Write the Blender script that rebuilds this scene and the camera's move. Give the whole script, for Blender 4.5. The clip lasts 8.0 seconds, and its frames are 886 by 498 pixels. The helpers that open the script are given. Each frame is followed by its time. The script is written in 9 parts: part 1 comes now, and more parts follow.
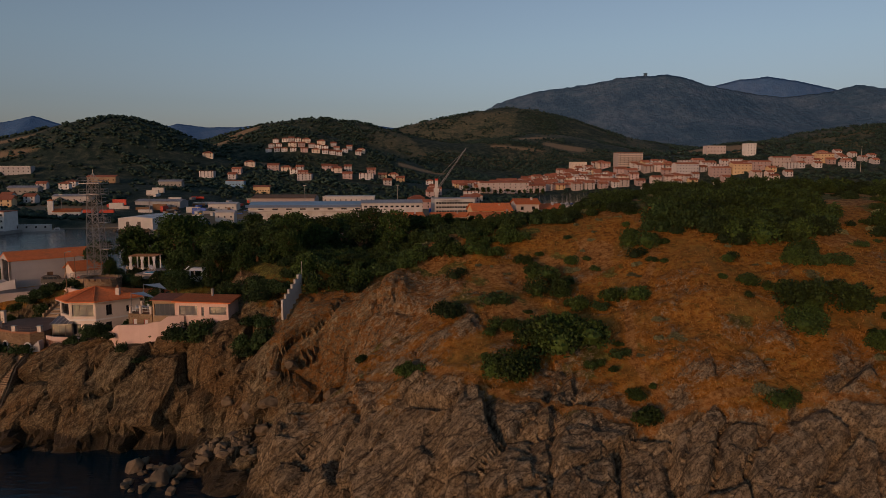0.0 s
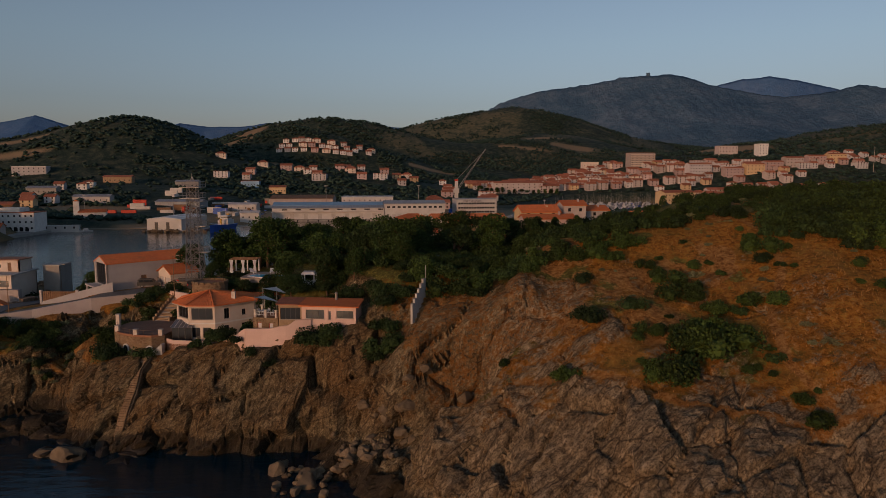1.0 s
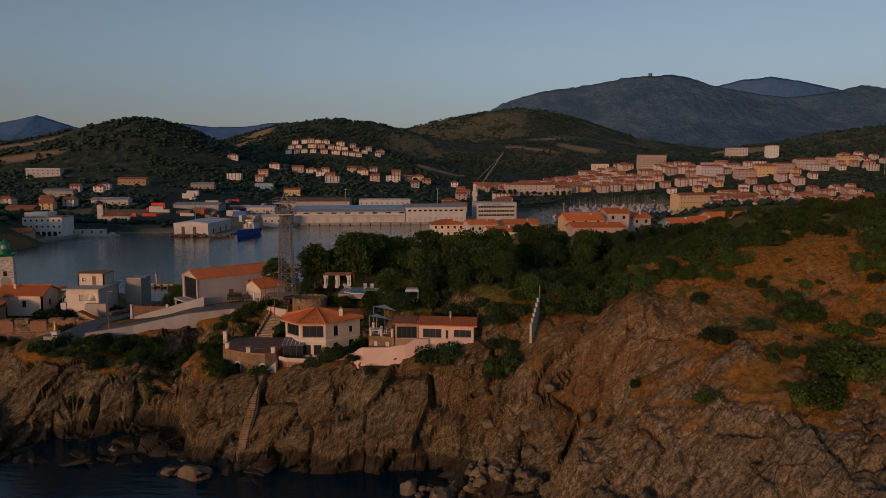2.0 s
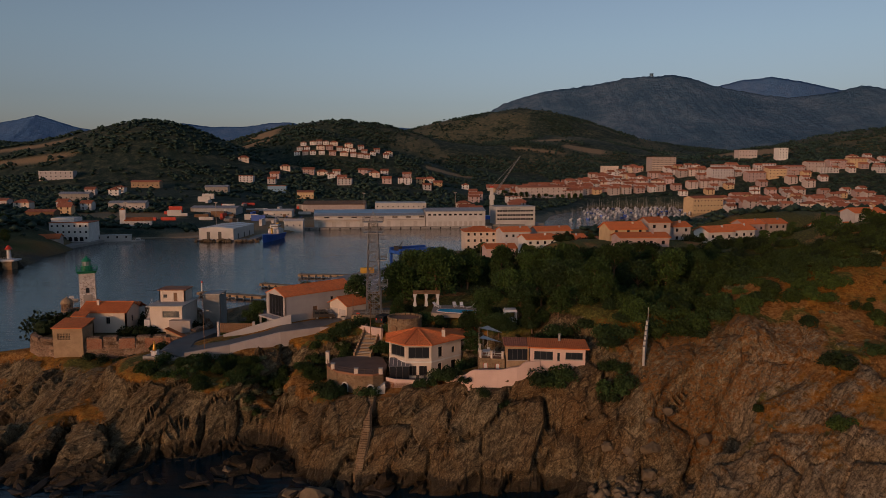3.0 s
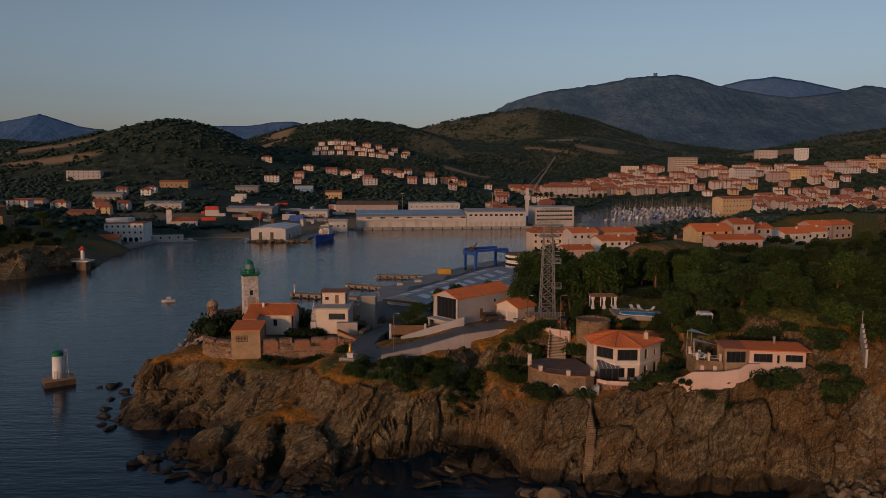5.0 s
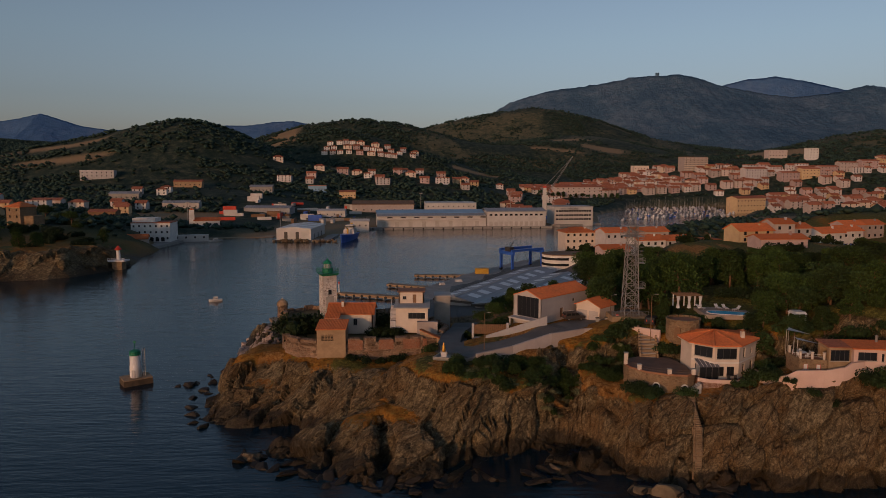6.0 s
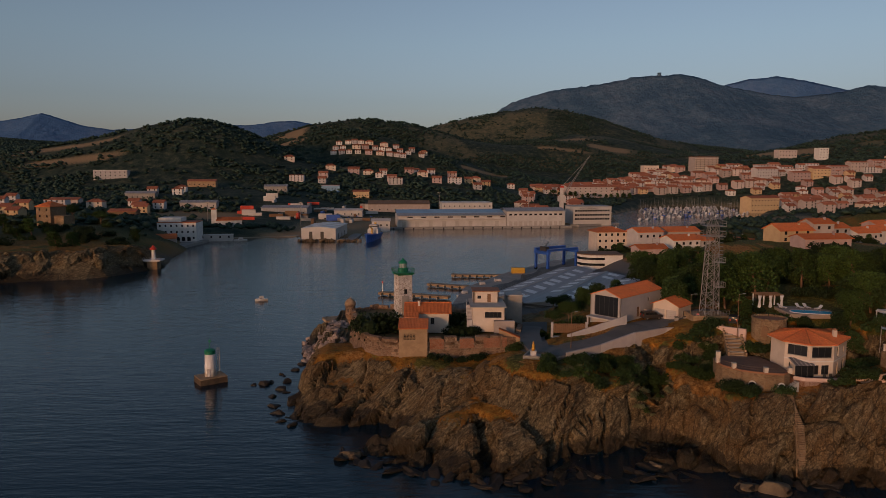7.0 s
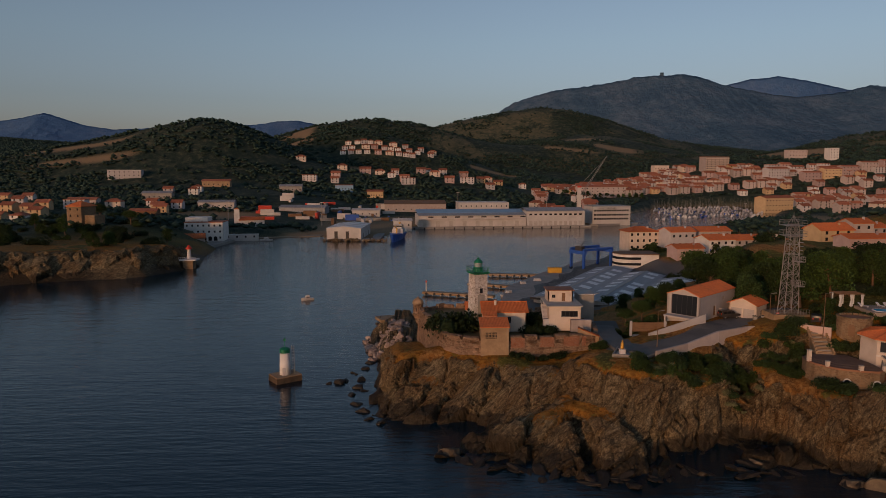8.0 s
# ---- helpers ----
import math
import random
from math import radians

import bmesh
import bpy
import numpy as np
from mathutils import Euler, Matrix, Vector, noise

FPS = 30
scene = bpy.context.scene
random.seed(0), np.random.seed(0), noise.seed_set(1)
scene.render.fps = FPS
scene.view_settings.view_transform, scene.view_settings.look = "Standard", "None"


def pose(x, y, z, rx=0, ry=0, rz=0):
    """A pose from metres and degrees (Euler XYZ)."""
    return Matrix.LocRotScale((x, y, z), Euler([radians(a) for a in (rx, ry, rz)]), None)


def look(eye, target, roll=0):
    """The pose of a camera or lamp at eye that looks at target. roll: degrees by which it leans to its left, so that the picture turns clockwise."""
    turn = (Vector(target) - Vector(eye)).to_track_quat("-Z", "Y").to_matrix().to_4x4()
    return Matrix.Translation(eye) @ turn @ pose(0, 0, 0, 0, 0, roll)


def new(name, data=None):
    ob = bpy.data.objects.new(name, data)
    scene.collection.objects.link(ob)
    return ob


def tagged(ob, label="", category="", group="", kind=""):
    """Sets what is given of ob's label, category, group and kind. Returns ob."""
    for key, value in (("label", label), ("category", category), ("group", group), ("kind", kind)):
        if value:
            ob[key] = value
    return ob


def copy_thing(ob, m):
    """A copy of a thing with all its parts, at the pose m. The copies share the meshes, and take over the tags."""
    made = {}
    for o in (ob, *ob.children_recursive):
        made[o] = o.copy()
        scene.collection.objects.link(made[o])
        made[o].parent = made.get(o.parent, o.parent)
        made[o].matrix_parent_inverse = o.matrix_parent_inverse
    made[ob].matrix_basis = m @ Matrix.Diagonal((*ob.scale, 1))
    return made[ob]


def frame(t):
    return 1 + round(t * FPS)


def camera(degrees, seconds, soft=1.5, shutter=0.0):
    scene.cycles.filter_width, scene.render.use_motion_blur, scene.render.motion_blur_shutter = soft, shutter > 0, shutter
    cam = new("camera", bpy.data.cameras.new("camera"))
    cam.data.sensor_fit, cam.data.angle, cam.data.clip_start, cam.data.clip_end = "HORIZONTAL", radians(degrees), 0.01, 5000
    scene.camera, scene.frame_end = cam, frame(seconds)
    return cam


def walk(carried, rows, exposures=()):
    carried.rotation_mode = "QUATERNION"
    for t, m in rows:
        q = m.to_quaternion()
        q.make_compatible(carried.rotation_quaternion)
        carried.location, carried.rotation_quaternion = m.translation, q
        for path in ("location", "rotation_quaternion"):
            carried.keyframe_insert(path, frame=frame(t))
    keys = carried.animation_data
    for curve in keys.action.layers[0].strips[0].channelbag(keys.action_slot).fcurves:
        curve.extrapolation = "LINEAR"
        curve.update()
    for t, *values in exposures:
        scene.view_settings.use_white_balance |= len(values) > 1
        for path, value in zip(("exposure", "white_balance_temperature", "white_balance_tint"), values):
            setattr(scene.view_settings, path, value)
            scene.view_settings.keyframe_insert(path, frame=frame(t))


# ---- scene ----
cam = camera(65.5, 8.0, soft=0.6)
METRES, EYE, TILT, LEAN, TURN = 141.0, 39.5, -6.5, 0.0, 0.0  # metres along the way, first eye height, degrees
ROWS = [
    (0.0, 0.0, 0.0, 0.0, 0.0, 0.0, -0.0),
    (0.5, -0.0661, -0.0029, -0.0004, -0.0, -0.03, 0.01),
    (1.0, -0.1328, -0.0067, 0.0053, -0.04, -0.04, -0.01),
    (1.5, -0.1937, -0.0108, 0.015, -0.07, -0.05, -0.02),
    (2.0, -0.2583, -0.0156, 0.0269, -0.12, -0.07, -0.02),
    (3.5, -0.4432, -0.0288, 0.0591, -0.33, -0.13, -0.02),
    (4.0, -0.5067, -0.0319, 0.0592, -0.37, -0.14, -0.03),
    (4.5, -0.5688, -0.0356, 0.0592, -0.41, -0.16, -0.04),
    (6.0, -0.7543, -0.0448, 0.0592, -0.55, -0.21, -0.04),
    (6.5, -0.8119, -0.0475, 0.0592, -0.59, -0.22, -0.04),
    (7.0, -0.8734, -0.051, 0.0592, -0.62, -0.24, -0.05),
    (7.5, -0.9316, -0.0542, 0.0589, -0.64, -0.23, -0.06),
    (8.0, -0.9933, -0.0575, 0.0584, -0.66, -0.25, -0.06),
]
walk(cam, [(t, pose(0, 0, EYE, TILT, LEAN, TURN) @ pose(METRES * x, METRES * y, METRES * z, 90 + pitch, roll, yaw)) for t, x, y, z, yaw, pitch, roll in ROWS])

# ---- world, sun, exposure ----
SUN_EL, SUN_AZ = radians(7.0), radians(212.0)  # low dawn sun behind the camera and to its left
world = bpy.data.worlds.new("dawn")
scene.world = world
world.use_nodes = True
wn = world.node_tree.nodes
sky = wn.new("ShaderNodeTexSky")
sky.sky_type, sky.sun_disc = "NISHITA", False
sky.sun_elevation, sky.sun_rotation = SUN_EL, SUN_AZ
sky.air_density, sky.dust_density, sky.ozone_density = 1.0, 1.5, 2.8
soft_sky = wn.new("ShaderNodeHueSaturation")  # thin high haze takes some of the colour out of the sky
soft_sky.inputs["Saturation"].default_value = 0.62
tone = wn.new("ShaderNodeMix")
tone.data_type, tone.blend_type = "RGBA", "MULTIPLY"
tone.inputs[0].default_value = 1.0
up = wn.new("ShaderNodeTexCoord")
lift = wn.new("ShaderNodeSeparateXYZ")
hue = wn.new("ShaderNodeValToRGB")  # the haze is pinkish grey low down and clears to blue
for k, (p, c) in enumerate(((0.0, (1.06, 0.89, 1.01, 1)), (0.07, (1.02, 0.94, 1.03, 1)), (0.17, (0.97, 0.995, 1.05, 1)), (0.45, (0.74, 0.84, 0.96, 1)), (1.0, (0.55, 0.68, 0.86, 1)))):
    e = hue.color_ramp.elements[k] if k < 2 else hue.color_ramp.elements.new(p)
    e.position, e.color = p, c
world.node_tree.links.new(up.outputs["Generated"], lift.inputs[0])
world.node_tree.links.new(lift.outputs[2], hue.inputs[0])
world.node_tree.links.new(hue.outputs[0], tone.inputs[7])
world.node_tree.links.new(sky.outputs[0], soft_sky.inputs["Color"])
world.node_tree.links.new(soft_sky.outputs[0], tone.inputs[6])
world.node_tree.links.new(tone.outputs[2], wn["Background"].inputs[0])
wn["Background"].inputs[1].default_value = 0.12
lamp = bpy.data.lights.new("sun", "SUN")
lamp.energy, lamp.angle, lamp.color = 1.5, radians(4.0), (1.0, 0.49, 0.21)
sun = new("sun", lamp)
# the lamp shines from where the sky's sun stands: azimuth clockwise from +y
sun_from = Vector((math.sin(SUN_AZ) * math.cos(SUN_EL), math.cos(SUN_AZ) * math.cos(SUN_EL), math.sin(SUN_EL)))
sun.matrix_world = look(sun_from * 300, (0, 0, 0))
scene.view_settings.exposure = 0.0

# ---- materials ----
def material(name, rough=0.8, metal=0.0, spec=0.4):
    m = bpy.data.materials.new(name)
    m.use_nodes = True
    s = m.node_tree.nodes["Principled BSDF"]
    s.inputs["Roughness"].default_value = rough
    s.inputs["Metallic"].default_value = metal
    s.inputs["Specular IOR Level"].default_value = spec
    return m, m.node_tree.nodes, m.node_tree.links, s


def tex(n, kind, scale, detail=4.0, rough=0.6):
    t = n.new("ShaderNodeTexNoise" if kind == "noise" else "ShaderNodeTexVoronoi")
    t.inputs["Scale"].default_value = scale
    if kind == "noise":
        t.inputs["Detail"].default_value, t.inputs["Roughness"].default_value = detail, rough
    return t


def coords(n, l, stretch=(1, 1, 1), turn=(0, 0, 0), world_space=False):
    if world_space:
        src = n.new("ShaderNodeNewGeometry").outputs["Position"]
    else:
        src = n.new("ShaderNodeTexCoord").outputs["Object"]
    m = n.new("ShaderNodeMapping")
    m.inputs["Scale"].default_value, m.inputs["Rotation"].default_value = stretch, turn
    l.new(src, m.inputs["Vector"])
    return m.outputs[0]


def ramp(n, l, fac, stops):
    r = n.new("ShaderNodeValToRGB")
    e = r.color_ramp.elements
    while len(e) < len(stops):
        e.new(0.5)
    for k, (p, c) in zip(e, stops):
        k.position, k.color = p, (*c, 1) if len(c) == 3 else c
    l.new(fac, r.inputs[0])
    return r.outputs[0]


def grey(n, l, fac, lo, hi):
    r = n.new("ShaderNodeMapRange")
    r.inputs["From Min"].default_value, r.inputs["From Max"].default_value = lo, hi
    l.new(fac, r.inputs[0])
    return r.outputs[0]


def mix(n, l, fac, a, b, how="MIX"):
    m = n.new("ShaderNodeMix")
    m.data_type, m.blend_type = "RGBA", how
    for sock, v in ((m.inputs[0], fac), (m.inputs[6], a), (m.inputs[7], b)):
        if isinstance(v, (int, float)):
            sock.default_value = v
        elif isinstance(v, tuple):
            sock.default_value = (*v, 1)
        else:
            l.new(v, sock)
    return m.outputs[2]


def maths(n, l, op, a, b):
    m = n.new("ShaderNodeMath")
    m.operation, m.use_clamp = op, True
    for sock, v in zip(m.inputs, (a, b)):
        if isinstance(v, (int, float)):
            sock.default_value = v
        else:
            l.new(v, sock)
    return m.outputs[0]


def bump(n, l, s, height, strength, distance):
    b = n.new("ShaderNodeBump")
    b.inputs["Strength"].default_value, b.inputs["Distance"].default_value = strength, distance
    l.new(height, b.inputs["Height"])
    if s.inputs["Normal"].is_linked:
        l.new(s.inputs["Normal"].links[0].from_socket, b.inputs["Normal"])
    l.new(b.outputs[0], s.inputs["Normal"])


def surface(name, a, b, scale=1.0, rough=0.85, metal=0.0, spec=0.3, relief=0.02, stain=0.35, vary=0.0, stretch=(1, 1, 1)):
    """A plain weathered surface: two colours at two scales, grime, fine relief, and, with vary, a tint for each object."""
    m, n, l, s = material(name, rough, metal, spec)
    c = coords(n, l, stretch)
    big, fine = tex(n, "noise", 0.35 * scale, 5), tex(n, "noise", 6 * scale, 6, 0.7)
    l.new(c, big.inputs["Vector"]), l.new(c, fine.inputs["Vector"])
    col = mix(n, l, grey(n, l, big.outputs[0], 0.35, 0.65), a, b)
    col = mix(n, l, maths(n, l, "MULTIPLY", grey(n, l, fine.outputs[0], 0.35, 0.75), stain), col, tuple(0.55 * v for v in a))
    if vary:
        o = n.new("ShaderNodeObjectInfo")
        h = n.new("ShaderNodeHueSaturation")
        l.new(grey(n, l, o.outputs["Random"], 0, 1), h.inputs["Value"])
        r = h.inputs["Value"].links[0].from_node
        r.inputs["To Min"].default_value, r.inputs["To Max"].default_value = 1 - vary, 1 + vary
        l.new(col, h.inputs["Color"])
        col = h.outputs[0]
    l.new(col, s.inputs["Base Color"])
    bump(n, l, s, fine.outputs[0], 0.6, relief)
    return m


def ground_material():
    """Rock, dry grass, green scrub, bare soil and paving, laid by the sheet's own cover layers."""
    m, n, l, s = material("ground_cover", 0.95, 0, 0.15)
    c = coords(n, l)
    lay = {}
    for k in ("rock", "pale", "green", "soil", "pave", "wet", "far"):
        a = n.new("ShaderNodeAttribute")
        a.attribute_name = k
        lay[k] = a.outputs["Fac"]
    # rock: schist slabs along the dip of the beds, each block with a tone of its own, thin dark cracks, pitted grain
    along = coords(n, l, (1, 1, 1), BEDS.to_euler())
    dip, fold = n.new("ShaderNodeMapping"), n.new("ShaderNodeMapping")
    dip.inputs["Scale"].default_value, fold.inputs["Scale"].default_value = (0.42, 1.5, 1.3), (0.16, 2.6, 1.8)
    l.new(along, dip.inputs["Vector"]), l.new(along, fold.inputs["Vector"])
    dip = dip.outputs[0]
    leaf = tex(n, "noise", 1.0, 9, 0.68)
    leaf.inputs["Distortion"].default_value = 0.1
    l.new(fold.outputs[0], leaf.inputs["Vector"])
    wob, lump, grain, pits = tex(n, "noise", 0.6, 6, 0.6), tex(n, "noise", 0.10, 5), tex(n, "noise", 4.5, 8, 0.7), tex(n, "noise", 1.4, 8, 0.7)
    for t in (lump, grain, pits, wob):
        l.new(c, t.inputs["Vector"])
    warp = n.new("ShaderNodeVectorMath")
    warp.operation = "MULTIPLY_ADD"
    l.new(wob.outputs["Color"], warp.inputs[0]), l.new(dip, warp.inputs[2])
    warp.inputs[1].default_value = (0.7, 0.7, 0.7)
    cells, rims = [], []
    for size in (0.22, 0.62, 1.7):
        for feature, out in (("F1", cells), ("DISTANCE_TO_EDGE", rims)):
            v = tex(n, "voronoi", size)
            v.feature = feature
            l.new(warp.outputs[0], v.inputs["Vector"])
            out.append(v.outputs["Color" if feature == "F1" else "Distance"])
    block = mix(n, l, 0.5, grey(n, l, cells[1], 0.0, 1.0), grey(n, l, cells[2], 0.0, 1.0))
    block = mix(n, l, 0.4, block, grey(n, l, pits.outputs[0], 0.32, 0.68))
    block = mix(n, l, 0.28, block, grey(n, l, leaf.outputs[0], 0.36, 0.64))
    rock = ramp(n, l, block, [(0.22, (0.030, 0.023, 0.013)), (0.48, (0.128, 0.096, 0.052)), (0.75, (0.30, 0.235, 0.138))])
    rock = mix(n, l, maths(n, l, "MULTIPLY", grey(n, l, lump.outputs[0], 0.45, 0.68), 0.7), rock, (0.15, 0.078, 0.026))
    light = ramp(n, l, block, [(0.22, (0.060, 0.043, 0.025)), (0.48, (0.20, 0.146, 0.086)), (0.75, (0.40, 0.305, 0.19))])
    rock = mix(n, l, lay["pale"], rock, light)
    rock = mix(n, l, maths(n, l, "MULTIPLY", grey(n, l, grain.outputs[0], 0.50, 0.60), 0.8), rock, (0.048, 0.035, 0.021))
    rock = mix(n, l, maths(n, l, "MULTIPLY", grey(n, l, grain.outputs[0], 0.44, 0.34), 0.7), rock, (0.36, 0.28, 0.18))
    seam = maths(n, l, "MAXIMUM", grey(n, l, rims[0], 0.030, 0.0), maths(n, l, "MULTIPLY", grey(n, l, rims[1], 0.035, 0.0), 0.7))
    seam = maths(n, l, "MULTIPLY", seam, grey(n, l, lump.outputs[0], 0.36, 0.52))
    rock = mix(n, l, maths(n, l, "MULTIPLY", seam, 0.8), rock, (0.020, 0.015, 0.011))
    # dry grass
    tuft, patch = tex(n, "noise", 1.3, 10, 0.82), tex(n, "noise", 0.12, 6, 0.65)
    for t in (tuft, patch):
        l.new(c, t.inputs["Vector"])
    grass = ramp(n, l, tuft.outputs[0], [(0.40, (0.105, 0.042, 0.006)), (0.5, (0.27, 0.110, 0.016)), (0.60, (0.43, 0.20, 0.036))])
    grass = mix(n, l, grey(n, l, patch.outputs[0], 0.5, 0.72), grass, (0.19, 0.115, 0.028))
    fleck = tex(n, "noise", 0.55, 9, 0.8)
    l.new(c, fleck.inputs["Vector"])
    grass = mix(n, l, maths(n, l, "MULTIPLY", grey(n, l, fleck.outputs[0], 0.54, 0.62), 0.75), grass, (0.065, 0.055, 0.012))
    grass = mix(n, l, maths(n, l, "MULTIPLY", grey(n, l, fleck.outputs[0], 0.42, 0.34), 0.6), grass, (0.36, 0.21, 0.085))
    wide, brush = tex(n, "noise", 0.022, 7, 0.62), tex(n, "noise", 0.085, 10, 0.76)
    l.new(c, wide.inputs["Vector"]), l.new(c, brush.inputs["Vector"])
    wide = grey(n, l, wide.outputs[0], 0.42, 0.62)
    # far grass and scrub: distance haze put into the colour as cooler tones
    heath = ramp(n, l, brush.outputs[0], [(0.40, (0.018, 0.034, 0.022)), (0.50, (0.062, 0.070, 0.044)), (0.60, (0.145, 0.125, 0.075))])
    grass = mix(n, l, lay["far"], grass, mix(n, l, wide, heath, (0.105, 0.098, 0.060)))
    scrub = ramp(n, l, tuft.outputs[0], [(0.40, (0.028, 0.028, 0.006)), (0.5, (0.085, 0.080, 0.018)), (0.60, (0.20, 0.165, 0.036))])
    soil = ramp(n, l, tuft.outputs[0], [(0.40, (0.11, 0.045, 0.010)), (0.5, (0.25, 0.115, 0.030)), (0.60, (0.38, 0.215, 0.080))])
    soil = mix(n, l, lay["far"], soil, mix(n, l, tuft.outputs[0], (0.20, 0.135, 0.075), (0.30, 0.21, 0.12)))
    scrub = mix(n, l, lay["far"], scrub, ramp(n, l, brush.outputs[0], [(0.42, (0.012, 0.026, 0.019)), (0.52, (0.032, 0.046, 0.032)), (0.62, (0.085, 0.084, 0.054))]))
    pave = ramp(n, l, grain.outputs[0], [(0.3, (0.10, 0.095, 0.09)), (0.7, (0.15, 0.142, 0.135))])
    speck = grey(n, l, tuft.outputs[0], 0.42, 0.58)

    def edge(k, blur=0.5):
        return grey(n, l, mix(n, l, blur, lay[k], speck, "LINEAR_LIGHT"), 0.35, 0.65)

    col = mix(n, l, edge("green"), grass, scrub)
    col = mix(n, l, edge("soil", 0.25), col, soil)
    col = mix(n, l, edge("rock", 0.35), col, rock)
    col = mix(n, l, edge("pave", 0.05), col, pave)
    col = mix(n, l, maths(n, l, "MULTIPLY", edge("wet", 0.2), 0.8), col, (0.022, 0.017, 0.011))
    l.new(col, s.inputs["Base Color"])
    r = grey(n, l, lay["wet"], 0, 1)
    r.node.inputs["To Min"].default_value, r.node.inputs["To Max"].default_value = 0.95, 0.45
    l.new(r, s.inputs["Roughness"])
    bump(n, l, s, maths(n, l, "MULTIPLY", cells[1], lay["rock"]), 0.55, 0.30)
    bump(n, l, s, maths(n, l, "MULTIPLY", cells[2], lay["rock"]), 0.55, 0.14)
    bump(n, l, s, maths(n, l, "MULTIPLY", seam, lay["rock"]), -0.7, 0.3)
    bump(n, l, s, maths(n, l, "MULTIPLY", leaf.outputs[0], lay["rock"]), 0.8, 0.34)
    bump(n, l, s, maths(n, l, "MULTIPLY", pits.outputs[0], lay["rock"]), 0.7, 0.40)
    bump(n, l, s, grain.outputs[0], 0.9, 0.16)
    bump(n, l, s, tuft.outputs[0], 0.5, 0.12)
    return m


def water_material():
    m, n, l, s = material("sea_water", 0.1, 0, 0.5)
    c = coords(n, l, (0.40, 1.7, 1), (0, 0, radians(-12)))
    swell, chop, ripple, calm = tex(n, "noise", 0.15, 3), tex(n, "noise", 0.5, 4), tex(n, "noise", 1.8, 4), tex(n, "noise", 0.012, 4)
    for t in (swell, chop, ripple, calm):
        l.new(c, t.inputs["Vector"])
    l.new(mix(n, l, calm.outputs[0], (0.0005, 0.013, 0.022), (0.0005, 0.021, 0.034)), s.inputs["Base Color"])
    s.inputs["IOR"].default_value = 1.33
    r = grey(n, l, calm.outputs[0], 0.35, 0.65)
    r.node.inputs["To Min"].default_value, r.node.inputs["To Max"].default_value = 0.04, 0.09
    l.new(r, s.inputs["Roughness"])
    bump(n, l, s, swell.outputs[0], 0.45, 0.34)
    bump(n, l, s, chop.outputs[0], 0.55, 0.20)
    bump(n, l, s, ripple.outputs[0], 0.3, 0.035)
    return m


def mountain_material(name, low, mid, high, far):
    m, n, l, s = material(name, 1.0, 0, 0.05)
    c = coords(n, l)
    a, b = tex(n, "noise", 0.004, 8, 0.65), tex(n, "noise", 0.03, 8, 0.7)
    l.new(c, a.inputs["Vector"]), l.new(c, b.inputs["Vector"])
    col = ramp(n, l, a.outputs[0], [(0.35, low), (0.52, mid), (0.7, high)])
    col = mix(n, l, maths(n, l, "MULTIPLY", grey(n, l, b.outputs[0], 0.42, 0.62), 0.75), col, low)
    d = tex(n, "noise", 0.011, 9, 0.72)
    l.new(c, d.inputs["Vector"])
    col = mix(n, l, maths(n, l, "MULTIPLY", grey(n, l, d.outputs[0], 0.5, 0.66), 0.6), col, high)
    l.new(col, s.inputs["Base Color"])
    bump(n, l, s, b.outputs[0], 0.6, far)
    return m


def leaf_material(name, dark, light):
    m, n, l, s = material(name, 0.75, 0, 0.2)
    g = n.new("ShaderNodeNewGeometry")
    o = n.new("ShaderNodeObjectInfo")
    col = mix(n, l, g.outputs["Random Per Island"], dark, light)
    h = n.new("ShaderNodeHueSaturation")
    v = grey(n, l, o.outputs["Random"], 0, 1)
    v.node.inputs["To Min"].default_value, v.node.inputs["To Max"].default_value = 0.6, 1.55
    l.new(v, h.inputs["Value"]), l.new(col, h.inputs["Color"])
    l.new(h.outputs[0], s.inputs["Base Color"])
    return m


def tile_material(name, a, b, pitch=0.22):
    """Clay roof tiles: rows of half-round tiles, rust to pale, with lichen."""
    m, n, l, s = material(name, 0.85, 0, 0.2)
    c = coords(n, l)
    big, fine, cell = tex(n, "noise", 0.5, 6), tex(n, "noise", 7, 6, 0.7), tex(n, "voronoi", 3.2)
    for t in (big, fine, cell):
        l.new(c, t.inputs["Vector"])
    col = mix(n, l, grey(n, l, cell.outputs["Color"], 0.1, 0.9), a, b)
    col = mix(n, l, maths(n, l, "MULTIPLY", grey(n, l, big.outputs[0], 0.5, 0.75), 0.5), col, (0.30, 0.13, 0.06))
    col = mix(n, l, maths(n, l, "MULTIPLY", grey(n, l, fine.outputs[0], 0.5, 0.8), 0.4), col, tuple(0.45 * v for v in a))
    o = n.new("ShaderNodeObjectInfo")
    h = n.new("ShaderNodeHueSaturation")
    v = grey(n, l, o.outputs["Random"], 0, 1)
    v.node.inputs["To Min"].default_value, v.node.inputs["To Max"].default_value = 0.75, 1.15
    l.new(v, h.inputs["Value"]), l.new(col, h.inputs["Color"])
    l.new(h.outputs[0], s.inputs["Base Color"])
    bump(n, l, s, fine.outputs[0], 0.6, 0.03)
    return m


